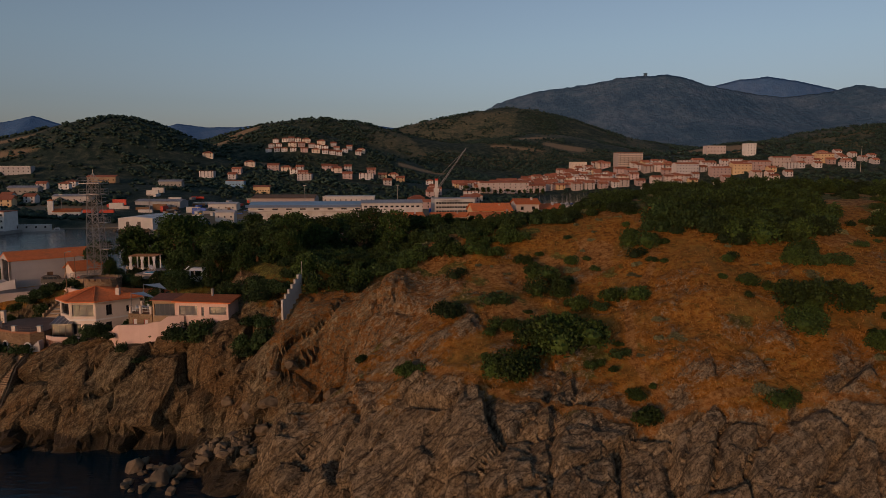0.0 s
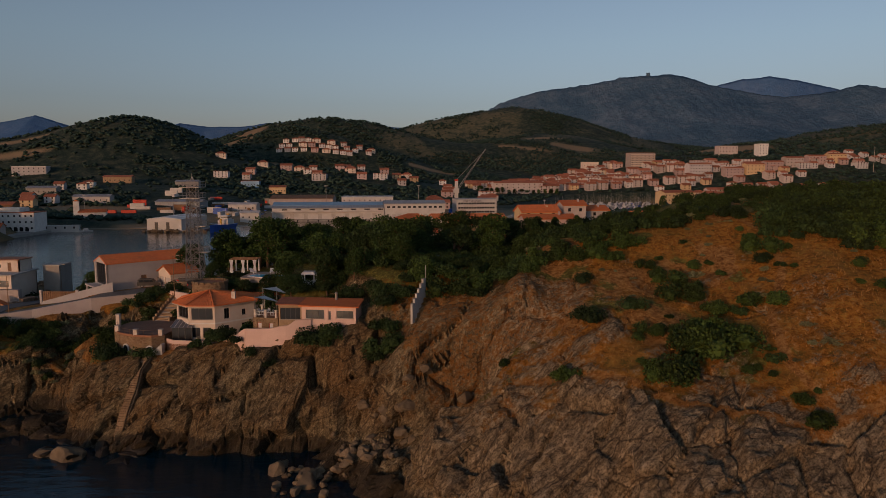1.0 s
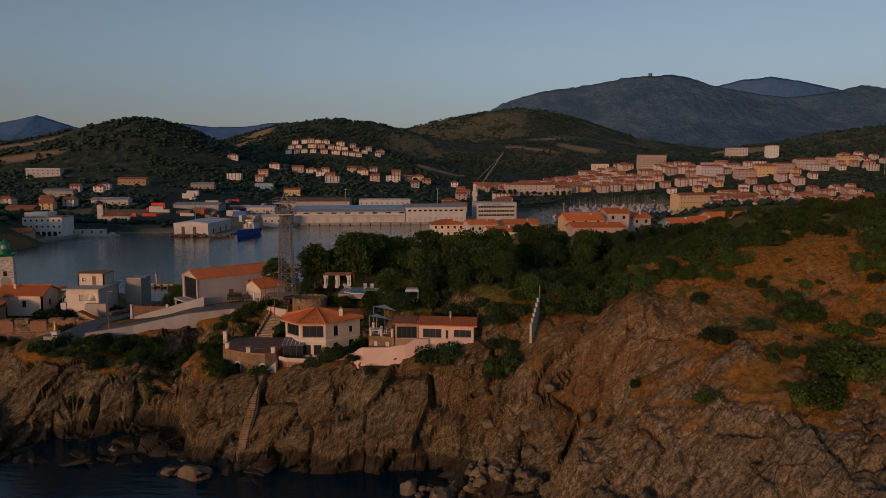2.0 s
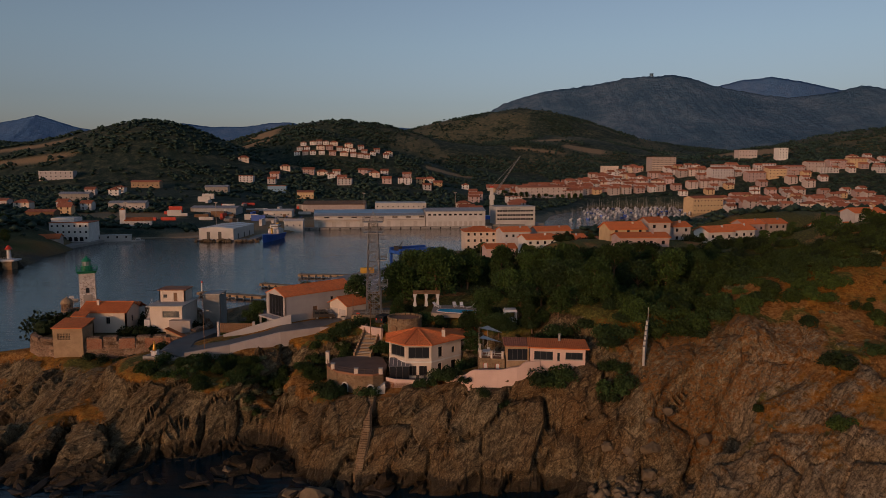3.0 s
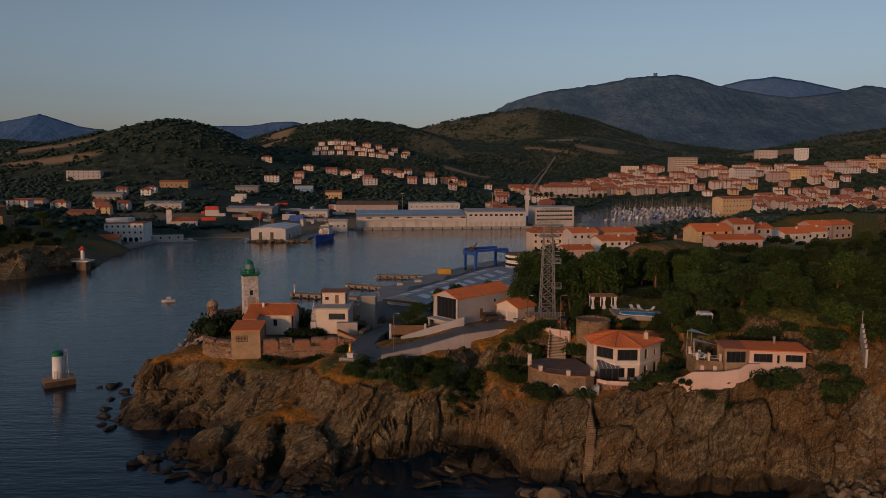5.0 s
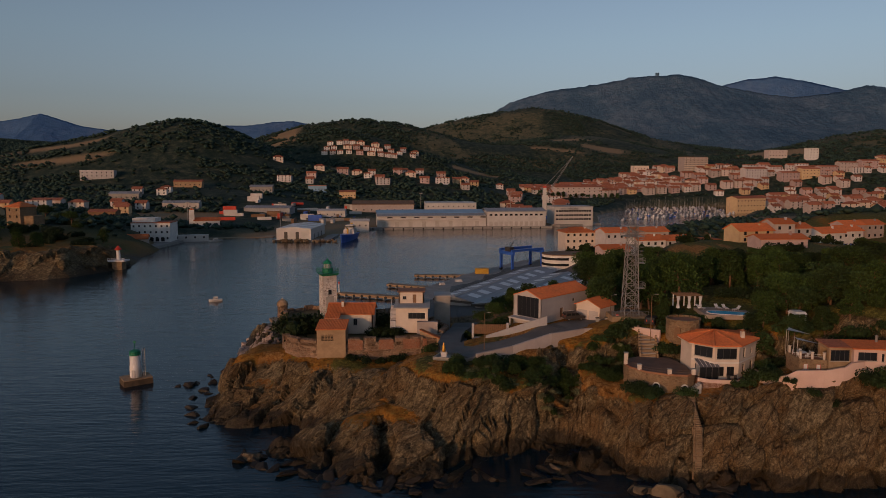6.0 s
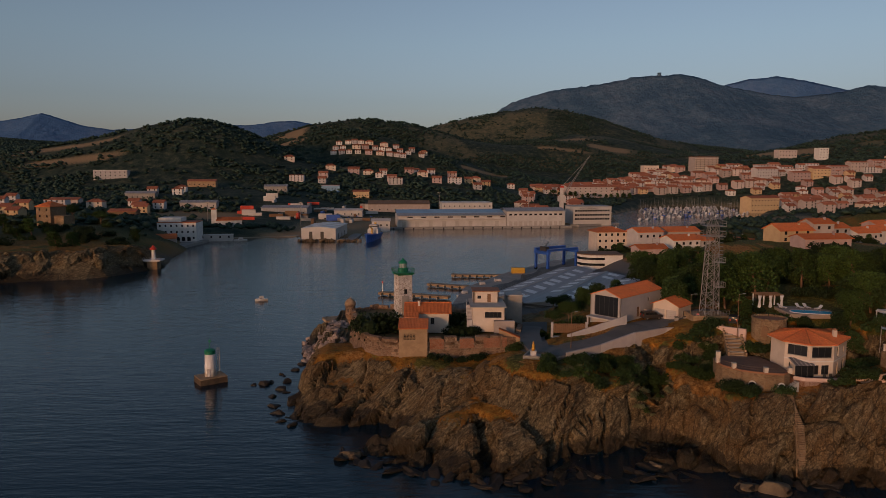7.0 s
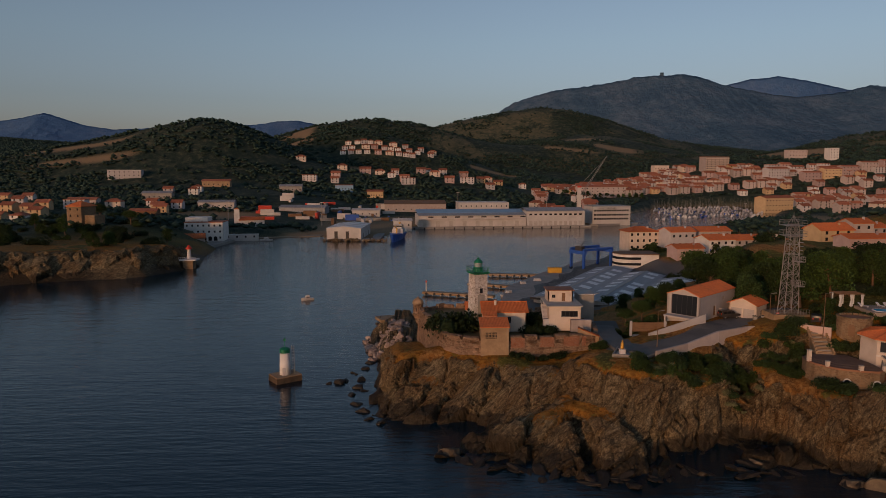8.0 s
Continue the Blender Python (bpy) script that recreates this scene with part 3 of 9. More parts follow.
def ground_height(x, y):
    """The finished ground, with its crags, at arrays x, y; and its cover layers."""
    h, d, top, near, slope = relief(x, y)
    hx = relief(x + 1.5, y)[0]
    hy = relief(x, y + 1.5)[0]
    steep = np.hypot(hx - h, hy - h) / 1.5
    rock = near * step(0.55, 0.95, steep + 0.5 * (fractal(x / 9, y / 9, 4, 8) - 0.5))
    apron = near * slope * step(44, 29, d + 19 * step(24, 0, x) + 30 * (fractal(x / 11, y / 11, 4, 12) - 0.5) + 16 * (fractal(x / 3.5, y / 3.5, 3, 13) - 0.5) + 0.06 * np.abs(x))
    rock = np.maximum(rock, apron)
    rock = np.maximum(rock, near * step(6.5, 3.5, h) * (x < 20))
    # bare rims: under the villas, on the promontory and below the fort
    rag = 3.0 * (fractal(x / 4, y / 4, 4, 140) - 0.5)
    bare = np.maximum(step(-79, -75, x) * step(-25, -29, x) * step(105.2, 103.2, y + rag), step(-137, -134, x) * step(-97, -101, x) * step(109, 106, y + rag))
    bare = np.maximum(bare, step(-114, -119, x + rag) * step(-152, -148, x) * step(129.5, 126.5, y + rag) * step(109, 113, y))
    rock = np.maximum(rock, 0.85 * near * bare)
    left = step(-250, -262, x) * step(17, 8, d) * step(340, 315, y)
    rock = np.maximum(rock, left)
    flat = step(3.0, 1.2, h) * (y > 400)
    soft = 0.5 * (fractal(x / 6, y / 6, 5, 70) - 0.5)
    keep = step(0.4, 3.0, d)
    built = np.zeros_like(x)
    for px, py, r, _ in PADS[:11]:
        built = np.maximum(built, np.exp(-(((x - px) ** 2 + (y - py) ** 2) / (0.62 * r) ** 2) ** 2))
    h = h + keep * near * (1 - built) * (1.2 * rock * (fractal(x / 9, y / 9, 3, 77, 0.5, True) - 0.5) + soft)
    hilly = step(600, 1000, y) + step(-300, -420, x) * step(300, 380, y)
    h = h + np.clip(hilly, 0, 1) * (top > 6) * (16 * (fractal(x / 160, y / 160, 5, 80) - 0.5) * step(6, 40, top))
    h = np.where(d > 1.5, np.maximum(h, 0.35), h)
    green = step(0.50, 0.62, 0.5 * fractal(x / 16, y / 16, 4, 90) + 0.5 * fractal(x / 3.5, y / 3.5, 3, 91) + (0.22 * step(100, 140, y) + 0.1 * step(60, 10, np.abs(y - 150))) * step(-75, -40, x) - 0.03 * step(-55, -75, x) - 0.10 * step(116, 96, y) * step(-60, -40, x))
    green = np.where(near > 0.5, green, step(0.24, 0.36, fractal(x / 90, y / 70, 6, 95) + 0.3 * step(-200, -330, x) * (y > 560) - 0.24 * step(1250, 1450, y) * step(-250, -120, x)))
    soil = step(0.60, 0.70, fractal(x / 10, y / 10, 4, 99)) * near + 0.8 * flat
    slip = ((x + 13) / 16) ** 2 + ((y - 97.5) / 7.5) ** 2 + 1.2 * (fractal(x / 6, y / 6, 4, 33) - 0.5)
    soil = np.maximum(soil, step(1.1, 0.8, slip))
    rock = np.maximum(rock * (1 - 0.4 * step(1.15, 0.75, slip)), 0.52 * near * step(1.15, 0.75, slip))
    stony = near * step(62, 72, y) * step(125, 105, y) * (x > -20) * step(0.66, 0.72, fractal(x / 5, y / 3.5, 4, 66))
    rock = np.maximum(rock, 0.4 * stony)
    for fx, fy, rx, ry in FIELDS:
        q = ((x - fx) / rx) ** 2 + ((y - fy) / ry) ** 2 + 0.9 * (fractal(x / 60, y / 60, 3, 44) - 0.5)
        soil = np.maximum(soil, 0.95 * step(1.1, 0.9, q))
        green = green * step(0.9, 1.2, q)
    for fx, fy, rx, ry in VINES:
        q = np.maximum(np.abs(x + 0.3 * y - fx - 0.3 * fy) / rx, np.abs(y - fy) / ry) + 0.25 * (fractal(x / 60, y / 60, 3, 45) - 0.5)
        green = np.maximum(green, step(1.05, 0.95, q))
        soil = soil * step(0.9, 1.05, q)
    wet = step(3.1, 1.5, h + 1.4 * (fractal(x / 4, y / 4, 3, 7) - 0.5)) * near * (x < 60) * (d < 14)
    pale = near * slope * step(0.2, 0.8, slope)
    return h, dict(far=1 - near, pale=pale, rock=rock, green=green * (1 - flat), soil=np.clip(soil, 0, 1), pave=0 * x, wet=wet)


def blocks(p, seed, tilt):
    """Broken blocks in space: for each point the height and lean of the block it belongs to, and the distance to the joint."""
    c0 = np.floor(p)
    best, second, h = np.full(len(p), 9.0), np.full(len(p), 9.0), np.zeros(len(p))
    for k in range(27):
        c = c0 + (k % 3 - 1, k // 3 % 3 - 1, k // 9 - 1)
        ix, iy = c[:, 0] + 57 * c[:, 2], c[:, 1] + 131 * c[:, 2]
        q = p - c - np.stack([0.1 + 0.8 * lattice(ix, iy, seed + i) for i in range(3)], -1)
        d = (q * q).sum(-1)
        plane = lattice(ix, iy, seed + 3) + tilt * sum((lattice(ix, iy, seed + 4 + i) - 0.5) * q[:, i] for i in range(3))
        closer = d < best
        second = np.where(closer, best, np.minimum(second, d))
        h = np.where(closer, plane, h)
        best = np.minimum(best, d)
    return h, np.sqrt(second) - np.sqrt(best)


def crags(xs, ys, zs, rock):
    """How far each point of the bare rock stands out from the smooth lie of the land, along its normal."""
    gy, gx = np.gradient(zs, ys, xs)
    n = np.stack([-gx, -gy, np.ones_like(zs)], -1)
    n /= np.linalg.norm(n, axis=-1, keepdims=True)
    X, Y = np.meshgrid(xs, ys)
    on = (rock > 0.02) & (X > -470) & (X < 75) & (Y > 35) & ((Y < 215) | (X < -240))
    p = np.stack([X[on], Y[on], zs[on]], -1)
    p = p + 1.8 * np.stack([fractal(p[:, i] / 5, p[:, (i + 1) % 3] / 5, 3, 55 + i) - 0.5 for i in range(3)], -1)
    # long axis of the beds: down the slope and to the left
    u = np.array((-0.62, -0.60, -0.50)) / np.linalg.norm((-0.62, -0.60, -0.50))
    v = np.cross(u, (0.25, -0.2, 1.0))
    v /= np.linalg.norm(v)
    q = np.stack([p @ u, p @ v, p @ np.cross(u, v)], -1)
    out = np.zeros(len(p))
    for size, amp, tilt, joint, seed in (((13.0, 5.4, 6.0), 1.6, 2.2, 1.2, 210), ((4.6, 2.1, 2.3), 0.46, 1.7, 0.24, 230), ((1.5, 0.8, 0.9), 0.20, 1.4, 0.09, 250)):
        b, r = blocks(q / size, seed, tilt)
        amp = np.where(p[:, 0] > -25, 0.62 if amp > 1 else 1.0, 1.0) * amp
        out += amp * (b - 0.5) - joint * step(0.12, 0.0, r)
    shift = np.zeros((*zs.shape, 3))
    shift[on] = n[on] * (out * np.clip(rock[on], 0, 1))[:, None]
    return shift


def spaced(lo, a, b, hi, fine, grow, most):
    """Grid lines: fine between a and b, ever wider out to lo and hi."""
    mid = list(np.arange(a, b + fine / 2, fine))
    up, s = [], fine
    p = mid[-1]
    while p < hi:
        s = min(s * grow, most)
        p += s
        up.append(min(p, hi + 0.01))
    down, s, p = [], fine, mid[0]
    while p > lo:
        s = min(s * grow, most)
        p -= s
        down.append(max(p, lo - 0.01))
    return np.array(down[::-1] + mid + up)


def sheet(name, xs, ys, zs, mat, layers=None, shift=None):
    nx, ny = len(xs), len(ys)
    X, Y = np.meshgrid(xs, ys)
    co = np.stack([X, Y, zs], -1).reshape(-1, 3)
    if shift is not None:
        co = co + shift.reshape(-1, 3)
    i = np.arange(nx * ny).reshape(ny, nx)
    quads = np.stack([i[:-1, :-1], i[:-1, 1:], i[1:, 1:], i[1:, :-1]], -1).reshape(-1, 4)
    me = bpy.data.meshes.new(name)
    me.vertices.add(len(co))
    me.vertices.foreach_set("co", co.astype(np.float32).ravel())
    me.loops.add(quads.size)
    me.loops.foreach_set("vertex_index", quads.astype(np.int32).ravel())
    me.polygons.add(len(quads))
    me.polygons.foreach_set("loop_start", np.arange(0, quads.size, 4, dtype=np.int32))
    me.update(calc_edges=True)
    bare = np.ones(nx * ny, bool) if layers is None else np.asarray(layers["rock"]).ravel() < 0.5
    me.polygons.foreach_set("use_smooth", bare[quads].any(1))  # broken rock is faceted
    for k, v in (layers or {}).items():
        a = me.attributes.new(k, "FLOAT", "POINT")
        a.data.foreach_set("value", np.asarray(v, np.float32).ravel())
    me.materials.append(mat)
    return new(name, me)


def road_mask(x, y, points, half):
    d = np.full(x.shape, 1e9)
    for (ax, ay), (bx, by) in zip(points, points[1:]):
        ex, ey = bx - ax, by - ay
        t = np.clip(((x - ax) * ex + (y - ay) * ey) / (ex * ex + ey * ey), 0, 1)
        d = np.minimum(d, np.hypot(x - ax - t * ex, y - ay - t * ey))
    return step(half + 0.3, half - 0.3, d)


ROAD = [(-66, 137), (-74, 136.5), (-82, 131), (-92, 125), (-100, 121.5), (-104, 125), (-103.5, 134), (-101, 146), (-99, 158), (-98, 175)]
FOOTPATHS = [[(24, 70), (22, 78), (23.5, 86), (29, 95), (33, 106), (30, 118), (34, 130)], [(-10, 84), (-2, 79), (8, 72.5), (20, 69.5), (33, 70.5), (50, 68)]]
XS = spaced(-4800, -160, 58, 4800, 0.38, 1.12, 32)
XS = XS[(np.abs(XS) < 2400) | (np.arange(len(XS)) % 6 == 0)]
YS = spaced(-300, 42, 130, 3300, 0.29, 1.11, 20)
GX, GY = np.meshgrid(XS, YS)
GZ, COVER = ground_height(GX, GY)
mask = road_mask(GX, GY, ROAD, 3.0)
COVER["pave"] = np.maximum(mask, 0)
for k in ("rock", "green", "soil"):
    COVER[k] = COVER[k] * (1 - mask)
for track in FOOTPATHS:
    trod = road_mask(GX, GY, track, 0.55)
    COVER["soil"] = np.maximum(COVER["soil"], trod)
    COVER["green"], COVER["rock"] = COVER["green"] * (1 - trod), COVER["rock"] * (1 - 0.7 * trod)
yard = step(1.15, 0.9, ((GX + 76) / 50) ** 2 + ((GY - 268) / 80) ** 2) * step(10, 6, GZ) * (GY > 205)
COVER["pave"] = np.maximum(COVER["pave"], yard)
for k in ("rock", "green", "soil"):
    COVER[k] = COVER[k] * (1 - yard)
SHIFT = crags(XS, YS, GZ, COVER["rock"] * step(-0.5, 0.6, GZ))
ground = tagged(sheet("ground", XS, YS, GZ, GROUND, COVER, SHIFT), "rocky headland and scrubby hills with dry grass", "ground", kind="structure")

# the cliff of the headland across the harbour mouth, broken more finely
CX, CY = np.arange(-440, -246, 0.9), np.arange(238, 345, 0.8)
KX, KY = np.meshgrid(CX, CY)
KZ, KCOVER = ground_height(KX, KY)
rim = np.minimum(np.minimum(KX - CX[0], CX[-1] - KX), np.minimum(KY - CY[0], CY[-1] - KY))
KCOVER["rock"] = np.maximum(KCOVER["rock"], step(0.3, 0.6, np.hypot(*np.gradient(KZ, 0.8, 0.9))) * step(13, 8, KZ))
KSHIFT = crags(CX, CY, KZ, KCOVER["rock"] * step(-0.5, 0.6, KZ))
tagged(sheet("ground_headland", CX, CY, KZ + np.where(KZ > 0, 0.7, -1) - step(12, 2, rim) * 5, GROUND, KCOVER, KSHIFT), "fluted rocky cliff of the far headland", "cliff", kind="structure")


def z_at(x, y):
    """The height of the ground sheet at a place."""
    i, j = np.clip(np.searchsorted(XS, x) - 1, 0, len(XS) - 2), np.clip(np.searchsorted(YS, y) - 1, 0, len(YS) - 2)
    s, t = (x - XS[i]) / (XS[i + 1] - XS[i]), (y - YS[j]) / (YS[j + 1] - YS[j])
    return float((GZ[j, i] * (1 - s) + GZ[j, i + 1] * s) * (1 - t) + (GZ[j + 1, i] * (1 - s) + GZ[j + 1, i + 1] * s) * t)


s = Shape()
s.add([(-4900, -1500, 0), (4900, -1500, 0), (4900, 2500, 0), (-4900, 2500, 0)], [(0, 1, 2, 3)])
solo("water", s, SEA, "deep blue rippled sea water in the harbour mouth", "sea", kind="structure")


def mountain(name, y, depth, sky, mat, label, rough, seed, step_x=14):
    """A range whose crest follows sky, a line of (x, height), and whose flank falls towards the viewer."""
    xs = np.arange(sky[0][0], sky[-1][0], step_x)
    ys = y + np.linspace(-depth, depth * 0.25, 56)
    X, Y = np.meshgrid(xs, ys)
    crest = np.interp(X, [p[0] for p in sky], [p[1] for p in sky])
    fall = np.clip(1 - np.abs(Y - y) / np.where(Y < y, depth, depth * 0.4), 0, 1)
    spur = fractal(X / (9 * rough), Y / (14 * rough), 5, seed, 0.55, True) - 0.5
    Z = crest * (0.35 * fall + 0.65 * fall ** 1.7) + spur * rough * np.minimum(1, 3.2 * (1 - fall) + 0.10) + 0.16 * rough * (fractal(X / 55, Y / 70, 4, seed + 9, 0.6, True) - 0.5) - 6
    return tagged(sheet(name, xs, ys, Z, mat), label, "mountain", kind="structure")


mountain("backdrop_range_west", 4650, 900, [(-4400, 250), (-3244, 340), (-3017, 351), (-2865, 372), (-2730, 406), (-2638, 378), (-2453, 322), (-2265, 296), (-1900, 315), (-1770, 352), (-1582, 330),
         (-1354, 330), (-1202, 351), (-1050, 359), (-899, 329), (-633, 315), (-500, 349), (-367, 330), (-139, 308), (300, 300)], HILL_FAR, "distant haze-blue mountain range under the dawn sky", 60, 5)
mountain("backdrop_range_south", 4700, 700, [(1300, 420), (1720, 581), (1983, 645), (2172, 666), (2363, 638), (2634, 583), (3300, 500), (4400, 460)], HILL_FAR, "distant bald haze-blue mountain behind the ridge", 60, 9)
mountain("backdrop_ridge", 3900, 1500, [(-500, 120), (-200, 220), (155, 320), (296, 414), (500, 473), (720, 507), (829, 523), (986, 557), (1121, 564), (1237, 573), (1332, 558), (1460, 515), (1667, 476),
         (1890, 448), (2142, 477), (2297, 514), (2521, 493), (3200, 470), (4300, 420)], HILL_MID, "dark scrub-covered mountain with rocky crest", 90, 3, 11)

# ---- building helpers ----
def wall(sh, a, b, z0, z1, thick, holes=()):
    """A wall from a to b (outside to the right of the way), with openings (u0, u1, z0, z1) cut right through."""
    a, b = Vector((*a, 0)), Vector((*b, 0))
    L = (b - a).length
    ang = math.atan2(b.y - a.y, b.x - a.x)
    old = sh.at
    sh.at = old @ Matrix.Translation(a) @ Matrix.Rotation(ang, 4, "Z")
    us = sorted({0, L, *(h for o in holes for h in o[:2])})
    zs = sorted({z0, z1, *(h for o in holes for h in o[2:4])})
    for p, q in zip(zs, zs[1:]):
        run = None
        for u, w in zip(us, us[1:]):
            hole = any(o[0] - 1e-6 <= u and w <= o[1] + 1e-6 and o[2] - 1e-6 <= p and q <= o[3] + 1e-6 for o in holes)
            if not hole:
                run = (run[0], w) if run else (u, w)
            if run and (hole or w == us[-1]):
                sh.box(run[0], run[1], 0, thick, p, q)
                run = None
    sh.at = old
    return Matrix.Translation(a) @ Matrix.Rotation(ang, 4, "Z")


def window(parent, m, u0, u1, z0, z1, frame_mat=None, pane_mat=None, bars=1, deep=0.14, sill=True, name="window"):
    """A framed window set back in its opening; m: the wall's pose."""
    frame_mat, pane_mat = frame_mat or FRAME_DARK, pane_mat or DARKGLASS
    t = 0.07
    f = Shape(m)
    f.box(u0, u1, deep, deep + 0.06, z0, z0 + t).box(u0, u1, deep, deep + 0.06, z1 - t, z1)
    f.box(u0, u0 + t, deep, deep + 0.06, z0 + t, z1 - t).box(u1 - t, u1, deep, deep + 0.06, z0 + t, z1 - t)
    for k in range(bars):
        c = u0 + (u1 - u0) * (k + 1) / (bars + 1)
        f.box(c - t / 2, c + t / 2, deep, deep + 0.06, z0 + t, z1 - t)
    w = part(name, f, frame_mat, parent)
    part("pane", Shape(m).box(u0 + t, u1 - t, deep + 0.02, deep + 0.04, z0 + t, z1 - t), pane_mat, w, "dark glass pane")
    if sill:
        part("sill", Shape(m).box(u0 - 0.08, u1 + 0.08, -0.07, deep, z0 - 0.08, z0 - 0.002), LIGHTCONC, w)
    return w


def tiled(sh, p0, p1, q0, q1, pitch=0.30, lift=0.055):
    """Rows of half-round tiles from the eave p0-p1 up to the ridge q0-q1 (a triangle where q0 equals q1)."""
    p0, p1, q0, q1 = map(Vector, (p0, p1, q0, q1))
    n = max(2, int((p1 - p0).length / pitch))
    nor = (p1 - p0).cross(q0 - p0 if (q0 - p0).length > (q1 - p0).length else q1 - p0).normalized()
    if nor.z < 0:
        nor = -nor
    prof = ((0.0, 0.0), (0.25, 0.8), (0.5, 1.0), (0.75, 0.8))
    vs, fs = [], []
    for i in range(n):
        for u, h in prof:
            s = (i + u) / n
            vs += [p0.lerp(p1, s) + nor * lift * h, q0.lerp(q1, s) + nor * lift * h]
    vs += [p1, q1]
    for k in range(len(vs) // 2 - 1):
        fs.append((2 * k, 2 * k + 2, 2 * k + 3, 2 * k + 1))
    sh.add(vs, fs)


def slab(sh, pts, thick):
    """A sloping board under a roof face."""
    pts = [Vector(p) for p in pts]
    n = len(pts)
    low = [p - Vector((0, 0, thick)) for p in pts]
    sh.add(pts + low, [tuple(range(n)), tuple(reversed(range(n, 2 * n)))] + [(i, i + n, (i + 1) % n + n, (i + 1) % n) for i in range(n)])


def gable_roof(parent, x0, x1, y0, y1, z, rise, mat, over=0.45, axis="x", thick=0.14, pitch=0.30):
    """A two-sided tiled roof over a rectangle, its ridge along axis."""
    sh, ridge = Shape(), Shape()
    x0, x1, y0, y1 = x0 - over, x1 + over, y0 - over, y1 + over
    if axis == "x":
        m, zr = (y0 + y1) / 2, z + rise
        faces = (((x0, y0, z), (x1, y0, z), (x0, m, zr), (x1, m, zr)), ((x1, y1, z), (x0, y1, z), (x1, m, zr), (x0, m, zr)))
        ends = ((x0, m, zr), (x1, m, zr))
    else:
        m, zr = (x0 + x1) / 2, z + rise
        faces = (((x0, y1, z), (x0, y0, z), (m, y1, zr), (m, y0, zr)), ((x1, y0, z), (x1, y1, z), (m, y0, zr), (m, y1, zr)))
        ends = ((m, y0, zr), (m, y1, zr))
    for p0, p1, q0, q1 in faces:
        tiled(sh, p0, p1, q0, q1, pitch)
        slab(sh, (p0, p1, q1, q0), thick)
    r = part("roof", sh, mat, parent)
    ridge.tube(Vector(ends[0]) + Vector((0, 0, 0.03)), Vector(ends[1]) + Vector((0, 0, 0.03)), 0.13, n=8)
    part("ridge_tiles", ridge, mat, r)
    return r


def gable_end(sh, x0, x1, y, thick, z, rise):
    sh.add([(x0, y, z), (x1, y, z), ((x0 + x1) / 2, y, z + rise), (x0, y + thick, z), (x1, y + thick, z), ((x0 + x1) / 2, y + thick, z + rise)],
           [(0, 1, 2), (5, 4, 3), (0, 2, 5, 3), (2, 1, 4, 5), (1, 0, 3, 4)])


